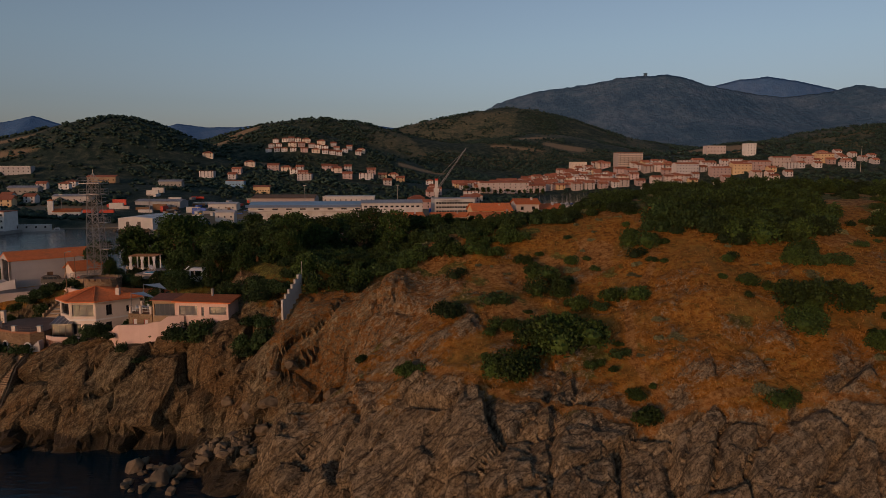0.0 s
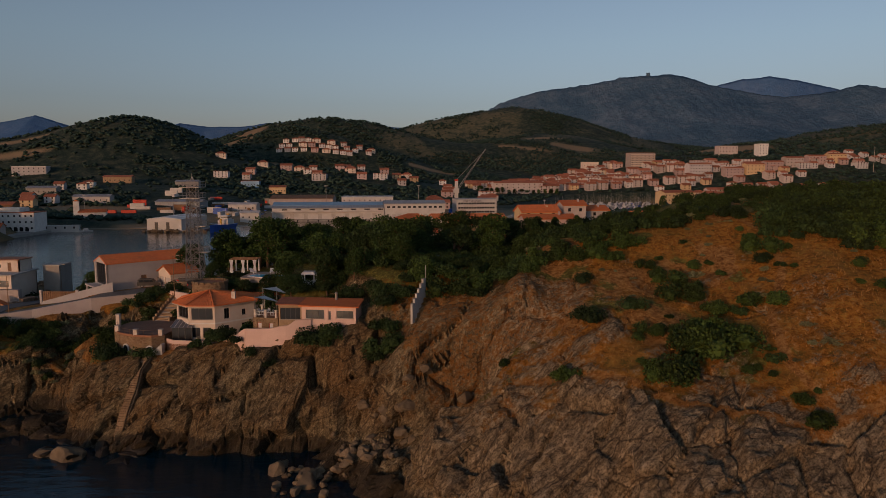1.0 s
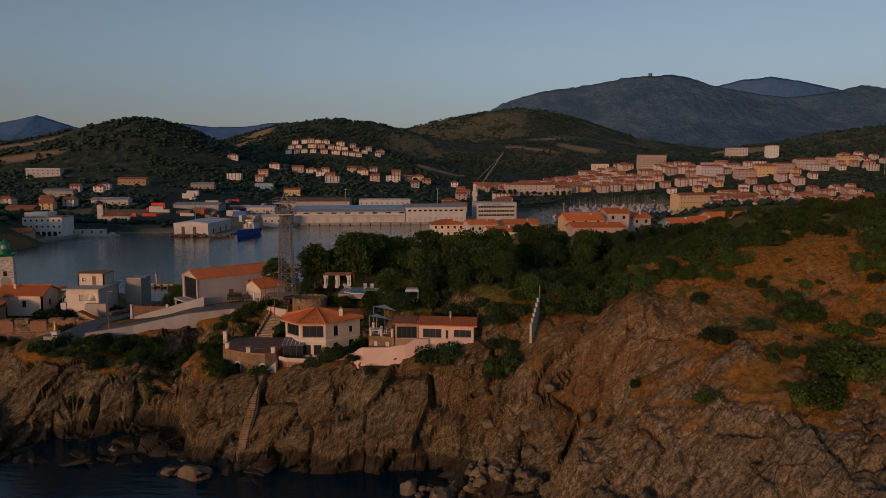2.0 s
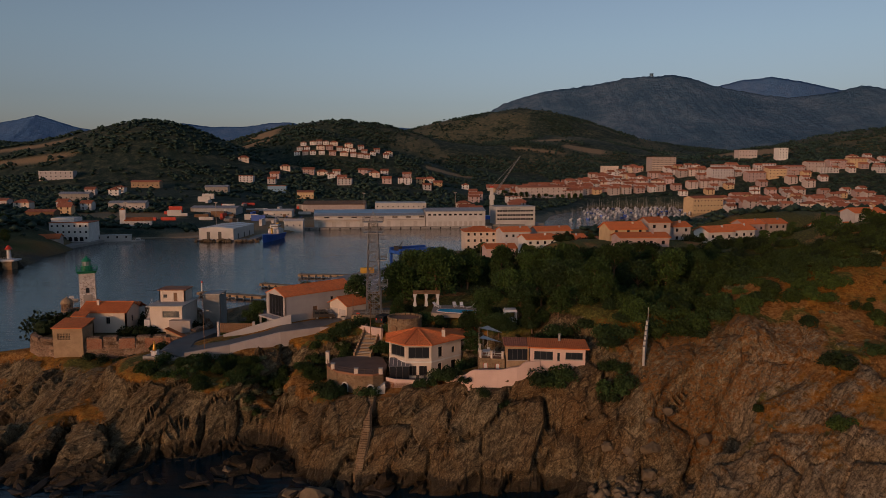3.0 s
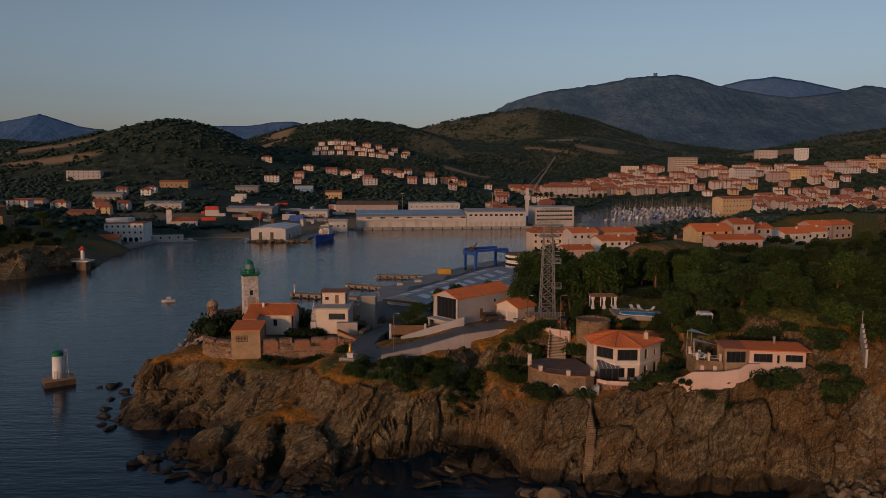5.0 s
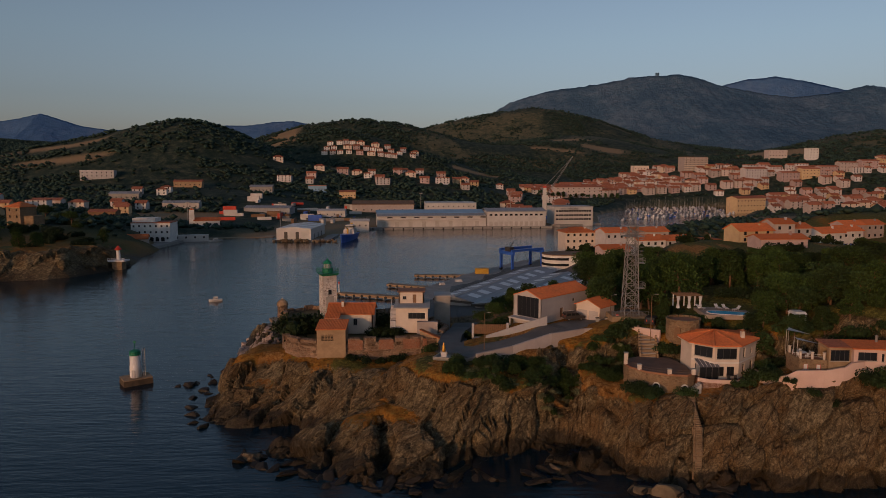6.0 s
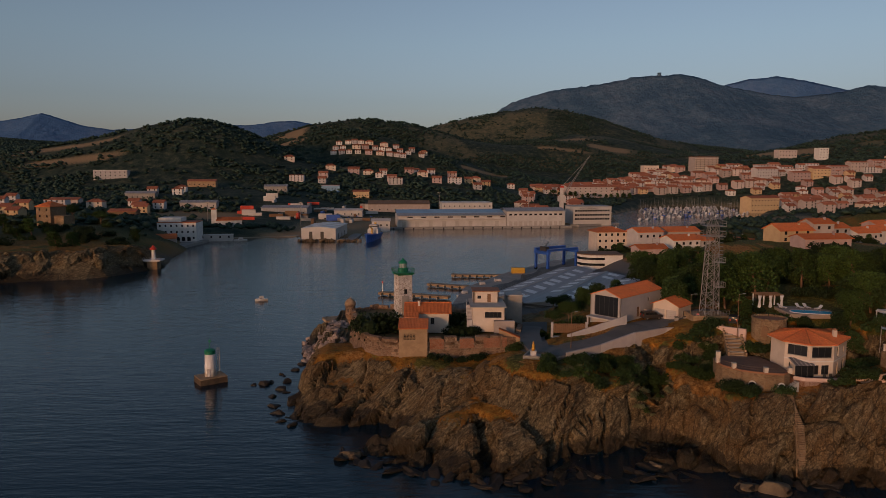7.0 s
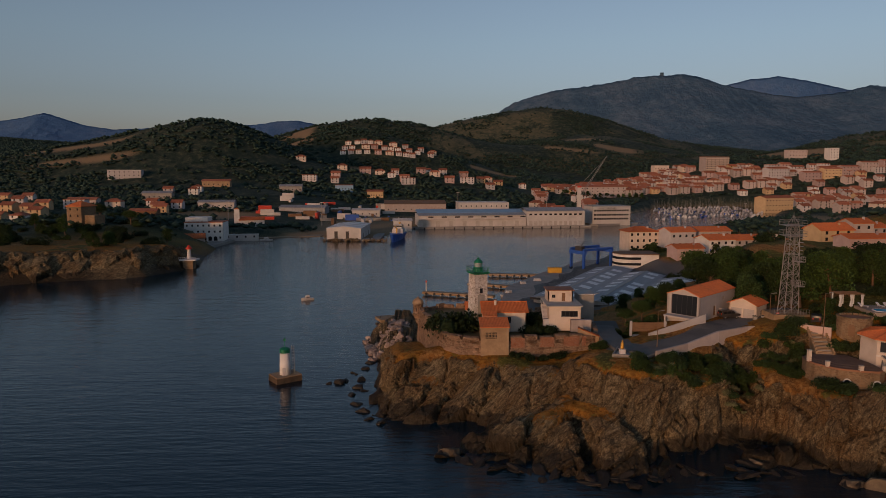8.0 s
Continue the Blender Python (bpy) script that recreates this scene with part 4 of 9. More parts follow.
# ---- the octagonal villa on the cliff ----
def octagon_villa():
    base, eave = 13.0, 18.9
    B, C, D, E = Vector((-59.3, 107.6)), Vector((-55.2, 107.6)), Vector((-50.2, 112.4)), Vector((-50.8, 117.5))
    A, G, H = Vector((-62.3, 110.3)), Vector((-62.6, 114.6)), Vector((-58.5, 118.5))
    t = thing("villa", (-56.5, 112.5, base), "two-storey cream octagonal villa with tiled hip roof on the cliff", "house")
    off = Matrix.Translation((56.5, -112.5, -base))
    ring = [A, B, C, D, E, H, G]
    body = Shape(off)
    plans = {0: [(0.5, 3.6, 3.6, 5.4)], 1: [(0.35, 3.75, 3.5, 5.35), (0.35, 1.65, 0.55, 2.2), (2.1, 3.4, 0.55, 2.2)],
             2: [(1.6, 2.5, 3.4, 5.1), (1.5, 2.4, 0.2, 2.3), (4.6, 5.7, 0.2, 2.3), (4.7, 5.4, 3.6, 4.6)]}
    poses = []
    for i, (p, q) in enumerate(zip(ring, ring[1:] + ring[:1])):
        holes = plans.get(i, [])
        poses.append((off @ wall(body, p, q, base, eave, 0.3, [(a, b, base + c, base + d) for a, b, c, d in holes]), holes))
    w = part("wall", body, CREAM, t)
    for m, holes in poses:
        for a, b, c, d in holes:
            window(w, m, a, b, base + c, base + d, bars=1 if b - a < 2 else 2)
    # a string course between the storeys, the floor behind the glass
    band = Shape(off)
    for p, q in zip(ring[:4], ring[1:5]):
        d = (q - p).normalized()
        nrm = Vector((d.y, -d.x)) * 0.07
        poly = [p + nrm, q + nrm, q, p]
        band.prism([tuple(v) for v in poly], base + 2.75, base + 3.0)
    part("string_course", band, FRAME_WHITE, t)
    inner = [tuple(Vector(p).lerp(Vector((-56.3, 112.8)), 0.1)) for p in ring]
    part("floor_slab", Shape(off).prism(inner, base + 2.7, base + 2.95), WOOD, t)
    # hip roof
    apex = Vector((-57.6, 112.7, eave + 1.5))
    roof, hips = Shape(off), Shape(off)
    out = [Vector((*(p + (p - Vector((-56.3, 112.8))).normalized() * 0.65), eave)) for p in ring]
    for p, q in zip(out, out[1:] + out[:1]):
        tiled(roof, p, q, apex, apex, 0.28)
        slab(roof, (p, q, apex), 0.15)
        hips.tube(p + Vector((0, 0, 0.05)), apex + Vector((0, 0, 0.05)), 0.12, n=6)
    r = part("roof", roof, TILE, t)
    part("hip_tiles", hips, TILE, r)
    cornice = Shape(off)
    for p, q in zip(out, out[1:] + out[:1]):
        cornice.add([p - Vector((0, 0, 0.15)), q - Vector((0, 0, 0.15)), q - Vector((0, 0, 0.32)), p - Vector((0, 0, 0.32))], [(0, 3, 2, 1), (0, 1, 2, 3)])
    part("gutter", cornice, CREAM, t)
    c = part("chimney", Shape(off).box(-53.5, -52.9, 110.9, 111.5, eave + 0.3, eave + 1.55), CREAM, t)
    part("cap", Shape(off).lathe([(0.2, eave + 1.55), (0.26, eave + 1.8), (0.12, eave + 1.95)], 10, -53.2, 111.2), TERRACOTTA, c)
    # rear wing
    wing = Shape(off)
    wall(wing, (-50.2, 113.6), (-46.8, 115.0), base + 0.5, eave - 0.5, 0.3, [(1.6, 2.6, eave - 1.5, eave - 0.9)])
    wall(wing, (-46.8, 115.0), (-47.6, 118.0), base + 0.5, eave - 0.5, 0.3)
    part("wing_wall", wing, PINK, t)
    wr = Shape(off)
    tiled(wr, (-50.6, 113.0, eave - 0.5), (-46.4, 114.7, eave - 0.5), (-51.4, 117.6, eave + 0.3), (-47.4, 118.4, eave + 0.3))
    slab(wr, ((-50.6, 113.0, eave - 0.5), (-46.4, 114.7, eave - 0.5), (-47.4, 118.4, eave + 0.3), (-51.4, 117.6, eave + 0.3)), 0.12)
    part("wing_roof", wr, TILE, t)
    # glazed veranda on the left-hand face
    m = off @ Matrix.Translation((-62.0, 107.0, base))
    ver = part("veranda", Shape(m).box(0, 3.2, 0, 0.1, 0, 0.25).box(0, 0.1, 0.1, 2.2, 0, 0.25), FRAME_DARK, t, "dark-framed glazed veranda with lean-to glass roof")
    for x, y in ((0, 0), (1.05, 0), (2.1, 0), (3.1, 0), (0, 2.1)):
        part("post", Shape(m).box(x, x + 0.1, y, y + 0.1, 0.25, 2.35), FRAME_DARK, ver)
    for k in range(3):
        part("pane", Shape(m).box(0.1 + k * 1.03, 1.03 + k * 1.03, 0.04, 0.06, 0.25, 2.35), DARKGLASS, ver)
    top = Shape(m)
    slab(top, ((-0.15, -0.25, 2.4), (3.35, -0.25, 2.4), (3.35, 2.4, 3.15), (-0.15, 2.4, 3.15)), 0.05)
    part("glass_roof", top, glass_material("veranda_roof_glass", (0.10, 0.10, 0.11), 0.2), ver)
    for k in range(6):
        x = -0.12 + k * 0.68
        part("rafter", Shape(m).tube((x, -0.25, 2.44), (x, 2.4, 3.19), 0.04, n=4), FRAME_WHITE, ver)
    for x in (0.25, 2.75):
        cur = Shape(m)
        for k in range(5):
            cur.tube((x + k * 0.07, 0.22, 0.3), (x + k * 0.07, 0.22, 2.3), 0.05, n=5)
        part("curtain", cur, CANVAS, ver)
    return t


def villa_terrace():
    """The pink foot wall and tiled terrace under the octagonal villa."""
    t = thing("front_terrace", (-56, 105.8, 11.6), "tiled front terrace with low pink parapet below the villa", "terrace")
    off = Matrix.Translation((56, -105.8, -11.6))
    poly = [(-62.6, 106.3), (-61.2, 105.2), (-57.5, 104.6), (-53, 105.2), (-50.3, 107.2), (-50.5, 111.3), (-55.2, 107.5), (-59.3, 107.5), (-62.2, 109.8)]
    part("floor", Shape(off).prism(poly, 11.0, 13.15), TERRACOTTA, t)
    par = Shape(off)
    for p, q in zip(poly[:5], poly[1:6]):
        wall(par, p, q, 11.2, 13.75, 0.22)
    part("parapet", par, PINK, t)
    for x, y in ((-56.2, 106.2), (-57.4, 106.0), (-54.9, 106.1)):
        ch = part("seat", Shape(off).box(x - 0.25, x + 0.25, y - 0.25, y + 0.25, 13.15, 13.6).box(x - 0.25, x + 0.25, y + 0.2, y + 0.27, 13.6, 14.1), FRAME_DARK, t, "dark garden chair")
    return t


def round_terrace():
    """The stone-walled sun terrace with arched cellar windows, left of the villa."""
    cx, cy, top = -67.6, 112.2, 14.3
    t = thing("stone_terrace", (cx, cy, 10.5), "rubble stone sun terrace with terracotta rim and arched openings", "terrace")
    off = Matrix.Translation((-cx, -cy, -10.5))
    rim = [(-73.2, 112.8), (-72.9, 110.6), (-70.8, 107.6), (-67.6, 105.9), (-64.6, 105.4), (-63.0, 106.6)]
    back = [(-62.8, 111.5), (-64, 116.5), (-69, 117.5), (-72.5, 115.6)]
    part("retaining_wall", Shape(off).prism(rim + back, 9.2, top - 0.16), RUBBLE, t)
    part("paving", Shape(off).prism([(p[0] * 1.0, p[1] + 0.02) for p in rim + back], top - 0.16, top - 0.01), surface("brown_flagstones", (0.21, 0.125, 0.085), (0.15, 0.09, 0.065), 2, stain=0.4), t)
    edge = Shape(off)
    for p, q in zip(rim, rim[1:]):
        wall(edge, p, q, top - 0.25, top + 0.12, 0.32)
    part("rim", edge, TERRACOTTA, t)
    for p, q in zip(rim, rim[1:]):
        p, q = Vector(p), Vector(q)
        n = max(1, int((q - p).length / 1.1))
        rail = Shape(off)
        for k in range(n):
            c = p.lerp(q, k / n) + Vector((0.1, 0.16))
            rail.tube((*c, top + 0.1), (*c, top + 0.85), 0.02, n=5)
        for h in (0.45, 0.85):
            rail.tube((*(p + Vector((0.1, 0.16))), top + h), (*(q + Vector((0.1, 0.16))), top + h), 0.02, n=5)
        part("railing", rail, WOOD, t)
    for x, y, h in ((-73.0, 112.4, 2.0), (-71.6, 109.0, 0.9), (-67.4, 106.2, 0.9), (-63.4, 106.2, 0.9)):
        p = part("pillar", Shape(off).box(x - 0.3, x + 0.3, y - 0.3, y + 0.3, top, top + h), CREAM, t)
        part("cap", Shape(off).box(x - 0.36, x + 0.36, y - 0.36, y + 0.36, top + h, top + h + 0.1), LIGHTCONC, p)
    for x, y, a in ((-69.3, 106.78, -28), (-65.0, 105.46, -9)):
        m = off @ Matrix.Translation((x, y, 11.0)) @ Matrix.Rotation(radians(a), 4, "Z")
        arch = [(0.62 * math.cos(w), 1.2 + 0.62 * math.sin(w)) for w in (i * math.pi / 10 for i in range(11))] + [(-0.62, 0), (0.62, 0)]
        sh = Shape(m @ Matrix.Rotation(radians(90), 4, "X"))
        sh.prism(arch, -0.02, 0.12)
        w = part("arched_window", sh, FRAME_WHITE, t, "white arched frame")
        sh = Shape(m @ Matrix.Rotation(radians(90), 4, "X"))
        sh.prism([(0.8 * p[0], 0.08 + 0.84 * p[1]) for p in arch], 0.12, 0.15)
        part("pane", sh, DARKGLASS, w)
    st = thing("terrace_steps", (-62.6, 104.9, 11), "small stone flight of steps beside the terrace", "steps")
    for k in range(9):
        part("step", Shape().box(-0.3 - 0.28 * k, 0.0 - 0.28 * k, -0.5, 0.7, -0.4, 2.2 - 0.24 * k), LIGHTCONC, st)
    return t


def garden_steps():
    t = thing("garden_steps", (-67.6, 116.6, 14.2), "broad stone garden steps climbing between low walls", "steps")
    m = Matrix.Rotation(radians(-12), 4, "Z")
    for k in range(20):
        part("step", Shape(m).box(-1.3, 1.3, k * 0.36, k * 0.36 + 0.4, -0.5 + k * 0.05, 0.1 + k * 0.19), BROWNWALL if k % 3 else CONCRETE, t)
    for x in (-1.65, 1.35):
        for k in range(10):
            y, z = k * 0.75, k * 0.4
            part("side_wall", Shape(m).box(x, x + 0.3, y, y + 0.75, z - 0.8, z + 0.75), BROWNWALL, t)


def stone_lookout():
    """Round stone bastion in the garden with furniture on its deck."""
    t = thing("garden_bastion", (-60.2, 120.6, 17.2), "round rubble stone garden bastion with arched doors", "terrace")
    ring = [(3.1 * math.cos(w), 2.7 * math.sin(w)) for w in (i * math.tau / 18 for i in range(18))]
    part("wall", Shape().prism(ring, -2.6, 3.2), RUBBLE, t)
    part("deck", Shape().prism([(0.93 * x, 0.93 * y) for x, y in ring], 3.2, 3.26), TERRACOTTA, t)
    for k, (x, y) in enumerate(ring):
        mer = Shape()
        mer.at = Matrix.Translation((x * 0.97, y * 0.97, 3.26)) @ Matrix.Rotation(math.atan2(y, x), 4, "Z")
        mer.box(-0.15, 0.15, -0.42, 0.42, 0, 0.35)
        part("parapet_stone", mer, RUBBLE, t)
    for a in (-125, -75):
        w = radians(a)
        m = Matrix.Translation((3.05 * math.cos(w), 2.65 * math.sin(w), 0.2)) @ Matrix.Rotation(w + math.pi / 2, 4, "Z") @ Matrix.Rotation(radians(90), 4, "X")
        arch = [(0.55 * math.cos(i * math.pi / 8), 1.6 + 0.55 * math.sin(i * math.pi / 8)) for i in range(9)] + [(-0.55, 0), (0.55, 0)]
        part("arched_door", Shape(m).prism(arch, -0.1, 0.15), WOOD, t)
    return t


def lounger(at, turn=0):
    t = thing("sun_lounger", Matrix.Translation(at) @ Matrix.Rotation(radians(turn), 4, "Z"), "white sun lounger with raised back on the deck", "sun lounger", "loungers by the pool")
    part("bed", Shape().box(-0.32, 0.32, -0.95, 0.35, 0.28, 0.38), CANVAS, t)
    back = Shape()
    slab(back, ((-0.32, 0.35, 0.38), (0.32, 0.35, 0.38), (0.32, 0.95, 0.85), (-0.32, 0.95, 0.85)), 0.08)
    part("backrest", back, CANVAS, t)
    for x in (-0.27, 0.23):
        for y in (-0.85, 0.3):
            part("leg", Shape().box(x, x + 0.05, y, y + 0.05, 0, 0.28), FRAME_WHITE, t)
    return t


def pool_garden():
    z = 21.05
    deck = thing("pool_deck", (-51, 124.6, z), "pale paved deck round the swimming pool", "terrace")
    part("paving", Shape().prism([(-4.4, -2.2), (-2.4, -3.0), (4.6, -3.6), (5.0, 1.4), (1.0, 4.6), (-4.0, 4.8)], -0.8, -0.02), surface("pool_paving", (0.34, 0.27, 0.22), (0.27, 0.215, 0.175), 2, stain=0.3), deck)
    pool = thing("swimming_pool", (-50.6, 123.5, z), "oval turquoise swimming pool with white coping", "swimming pool")
    m = Matrix.Rotation(radians(-16), 4, "Z")
    oval = [(3.6 * math.copysign(abs(math.cos(w)) ** 0.6, math.cos(w)), 1.45 * math.copysign(abs(math.sin(w)) ** 0.7, math.sin(w))) for w in (i * math.tau / 28 for i in range(28))]
    part("coping", Shape(m).prism([(1.09 * x, 1.2 * y) for x, y in oval], -0.3, 0.07), WHITE, pool)
    pw, n, l, sd = material("pool_water", 0.12, 0, 0.25)
    ns = tex(n, "noise", 1.5, 3)
    l.new(mix(n, l, ns.outputs[0], (0.03, 0.36, 0.60), (0.07, 0.48, 0.72)), sd.inputs["Base Color"])
    part("water", Shape(m).prism(oval, 0.0, 0.075), pw, pool)
    for x, y, a in ((-50.9, 127.6, 10), (-49.6, 127.3, 5), (-47.9, 126.0, -62), (-54.4, 127.4, 40)):
        lounger((x, y, z), a)
    # pergola hung with white curtains
    t = thing("pergola", (-56.4, 129.6, z - 0.05), "timber pergola with tied white curtains and leafy roof", "pergola")
    for x in (-2.2, 0, 2.2):
        for y in (-1.4, 1.4):
            part("post", Shape().box(x - 0.1, x + 0.1, y - 0.1, y + 0.1, 0, 2.5), FRAME_WHITE, t)
        cur = Shape()
        for k in range(5):
            cur.tube((x - 0.3 + 0.14 * k, -1.5, 0.1), (x - 0.15 + 0.07 * k, -1.5, 1.4), 0.09, 0.05, n=6)
            cur.tube((x - 0.15 + 0.07 * k, -1.5, 1.4), (x - 0.3 + 0.14 * k, -1.5, 2.45), 0.05, 0.09, n=6)
        part("curtain", cur, CANVAS, t)
    for k in range(7):
        y = -1.6 + 0.53 * k
        part("beam", Shape().box(-2.6, 2.6, y - 0.05, y + 0.05, 2.5, 2.64), WOOD, t)
    # white garden pavilion
    g = thing("garden_pavilion", (-41.5, 115.6, 21.0), "small white four-poster garden pavilion with fabric roof", "pavilion")
    for x in (-1, 1):
        for y in (-1, 1):
            part("post", Shape().box(x - 0.07, x + 0.07, y - 0.07, y + 0.07, -0.6, 1.75), FRAME_WHITE, g)
            part("curtain", Shape().tube((x, y * 1.02, 0.1), (x, y * 1.02, 1.7), 0.16, 0.09, n=6), CANVAS, g)
    part("roof", Shape().prism([(-1.2, -1.2), (1.2, -1.2), (1.2, 1.2), (-1.2, 1.2)], 1.75, 2.15, [(-0.95, -0.95), (0.95, -0.95), (0.95, 0.95), (-0.95, 0.95)]), CANVAS, g)
    part("day_bed", Shape().box(-0.9, 0.9, -0.8, 0.8, -0.1, 0.5), CANVAS, g)
    # shade sails over the stone terrace
    for a, b, c, nm in (((-47.6, 103.6, 20.9), (-43.9, 103.6, 20.2), (-46.8, 106.2, 20.7), 0), ((-47.4, 107.6, 21.6), (-43.6, 107.2, 20.9), (-45.8, 110.0, 21.4), 1)):
        a, b, c = Vector(a), Vector(b), Vector(c)
        mid = (a + b + c) / 3 - Vector((0, 0, 0.12))
        t2 = thing("shade_sail", a, "pale grey triangular shade sail on masts", "shade sail", "shade sails")
        rows = []
        for i in range(7):
            for j in range(7 - i):
                u, v = i / 6, j / 6
                p = a * (1 - u - v) + b * u + c * v
                p = p.lerp(mid, 0.6 * min(u, v, 1 - u - v) * 2) - a
                rows.append(p)
        idx, k = {}, 0
        for i in range(7):
            for j in range(7 - i):
                idx[i, j], k = k, k + 1
        fs = []
        for i in range(6):
            for j in range(6 - i):
                fs.append((idx[i, j], idx[i + 1, j], idx[i, j + 1]))
                if j < 5 - i:
                    fs.append((idx[i + 1, j], idx[i + 1, j + 1], idx[i, j + 1]))
        part("cloth", Shape().add(rows + [p - Vector((0, 0, 0.02)) for p in rows], fs + [tuple(q + len(rows) for q in reversed(f)) for f in fs]), CANVAS, t2)
        for p in (a, c):
            part("mast", Shape().tube(p - a - Vector((0, 0, 4.2)), p - a + Vector((0, 0, 0.1)), 0.06, n=6), STEEL, t2)


def pink_villa():
    base, eave = 17.0, 20.25
    t = thing("low_villa", (-35.5, 102, base), "single-storey pink villa with ribbon windows and tiled mono-pitch roof", "house")
    off = Matrix.Translation((35.5, -102, -base))
    body = Shape(off)
    front = [(0.65, 3.5, base + 1.2, base + 2.55), (4.15, 4.55, base + 1.1, base + 2.4), (5.4, 8.0, base + 1.4, base + 2.5)]
    m = off @ wall(body, (-39.9, 100.9), (-31.6, 99.7), 14.6, eave, 0.32, front)
    wall(body, (-31.6, 99.7), (-31.2, 103.4), 14.6, eave + 0.05, 0.32)
    wall(body, (-31.2, 103.4), (-39.5, 104.6), base, eave + 0.2, 0.3)
    wall(body, (-39.5, 104.6), (-39.9, 100.9), base, eave + 0.05, 0.3)
    w = part("wall", body, PINK, t)
    for u0, u1, z0, z1 in front:
        window(w, m, u0, u1, z0, z1, bars=2 if u1 - u0 > 1 else 0)
    part("floor", Shape(off).prism([(-39.5, 101.3), (-31.9, 100.2), (-31.6, 103.1), (-39.2, 104.2)], base - 0.2, base), TERRACOTTA, t)
    roof = Shape(off)
    p = ((-40.3, 100.5, eave), (-31.1, 99.2, eave), (-39.9, 104.9, eave + 0.4), (-30.8, 103.7, eave + 0.4))
    tiled(roof, *p)
    slab(roof, (p[0], p[1], p[3], p[2]), 0.18)
    part("roof", roof, TILE, t)
    c = part("chimney", Shape(off).tube((-35.0, 103.2, eave + 0.2), (-35.0, 103.2, eave + 1.3), 0.2, n=10), STEEL, t)
    part("cap", Shape(off).lathe([(0.28, eave + 1.3), (0.28, eave + 1.36), (0.05, eave + 1.55)], 10, -35.0, 103.2), STEEL, c)
    # covered glazed bay beside it
    bay = Shape(off)
    front2 = [(0.25, 3.3, base + 0.9, base + 2.7)]
    m = off @ wall(bay, (-43.5, 101.5), (-40.0, 101.45), 15.2, eave - 0.1, 0.25, front2)
    wall(bay, (-40.2, 104.6), (-43.4, 105.0), base - 1, eave + 0.1, 0.25)
    wall(bay, (-43.4, 105.0), (-43.5, 101.5), 15.2, eave - 0.1, 0.25, [(0.6, 2.8, base + 0.9, base + 2.7)])
    b = part("bay", bay, BROWNWALL, t, "brown rendered glazed bay")
    window(b, m, 0.25, 3.3, base + 0.9, base + 2.7, bars=3)
    br = Shape(off)
    q = ((-43.9, 101.3, eave + 0.05), (-40.35, 100.8, eave + 0.05), (-43.8, 105.2, eave + 0.4), (-40.0, 104.8, eave + 0.4))
    tiled(br, *q)
    slab(br, (q[0], q[1], q[3], q[2]), 0.15)
    part("bay_roof", br, OLDTILE, t)
    # rubble terrace with small red-framed windows
    ter = Shape(off)
    holes = [(0.7, 1.4, 16.3, 17.2), (2.6, 3.3, 16.3, 17.2)]
    m = off @ wall(ter, (-47.7, 102.6), (-43.7, 101.7), 14.6, 18.0, 0.5, holes)
    wall(ter, (-43.9, 106.5), (-47.6, 106.9), 14.6, 18.0, 0.4)
    wall(ter, (-47.6, 106.9), (-47.7, 102.6), 14.6, 18.0, 0.5)
    r = part("stone_terrace_wall", ter, RUBBLE, t, "rubble stone terrace wall with red-framed windows")
    for u0, u1, z0, z1 in holes:
        window(r, m, u0, u1, z0, z1, RED_PAINT, CANVAS, 0)
    part("terrace_deck", Shape(off).prism([(-47.3, 103.0), (-44.0, 102.2), (-44.0, 106.2), (-47.2, 106.5)], 17.6, 17.95), TERRACOTTA, t)
    for x, y in ((-47.4, 102.8), (-45.7, 102.4), (-44.0, 102.0), (-47.3, 106.5)):
        part("terrace_post", Shape(off).lathe([(0.2, 17.95), (0.2, 19.0), (0.26, 19.05), (0.26, 19.2)], 10, x, y), CREAM, t)
    rail = Shape(off)
    for h in (18.4, 18.8):
        rail.tube((-47.4, 102.8, h), (-44.0, 102.0, h), 0.03, n=5)
    part("rail", rail, WHITE, t)
    tb = thing("terrace_table", (-46.4, 104.4, 17.95), "white garden table with chairs on the stone terrace", "table")
    part("top", Shape().lathe([(0.75, 0.70), (0.75, 0.75)], 16), CANVAS, tb)
    part("leg", Shape().lathe([(0.3, 0), (0.06, 0.1), (0.06, 0.7)], 8), FRAME_WHITE, tb)
    for k in range(5):
        w = k * math.tau / 5
        c = thing("garden_chair", Matrix.Translation((-46.4 + 1.15 * math.cos(w), 104.4 + 1.15 * math.sin(w), 17.95)) @ Matrix.Rotation(w, 4, "Z"), "white garden chair round the terrace table", "chair", "terrace chairs")
        part("seat", Shape().box(-0.22, 0.22, -0.22, 0.22, 0.42, 0.47), CANVAS, c)
        part("backrest", Shape().box(0.18, 0.23, -0.22, 0.22, 0.47, 0.9), CANVAS, c)
        for x in (-0.2, 0.16):
            for y in (-0.2, 0.16):
                part("leg", Shape().box(x, x + 0.04, y, y + 0.04, 0, 0.42), FRAME_WHITE, c)
    # the sweeping pink retaining wall
    rw = thing("retaining_wall", (-44, 101, 12), "curving pink rendered retaining wall along the cliff top", "wall")
    off = Matrix.Translation((44, -101, -12))
    pts = [(-53.0, 104.6, 14.3), (-50.5, 102.0, 15.3), (-48.4, 100.7, 16.6), (-45, 100.0, 16.8), (-42, 99.7, 17.3), (-40.4, 99.9, 18.1), (-38.4, 100.3, 18.1)]
    fine = []
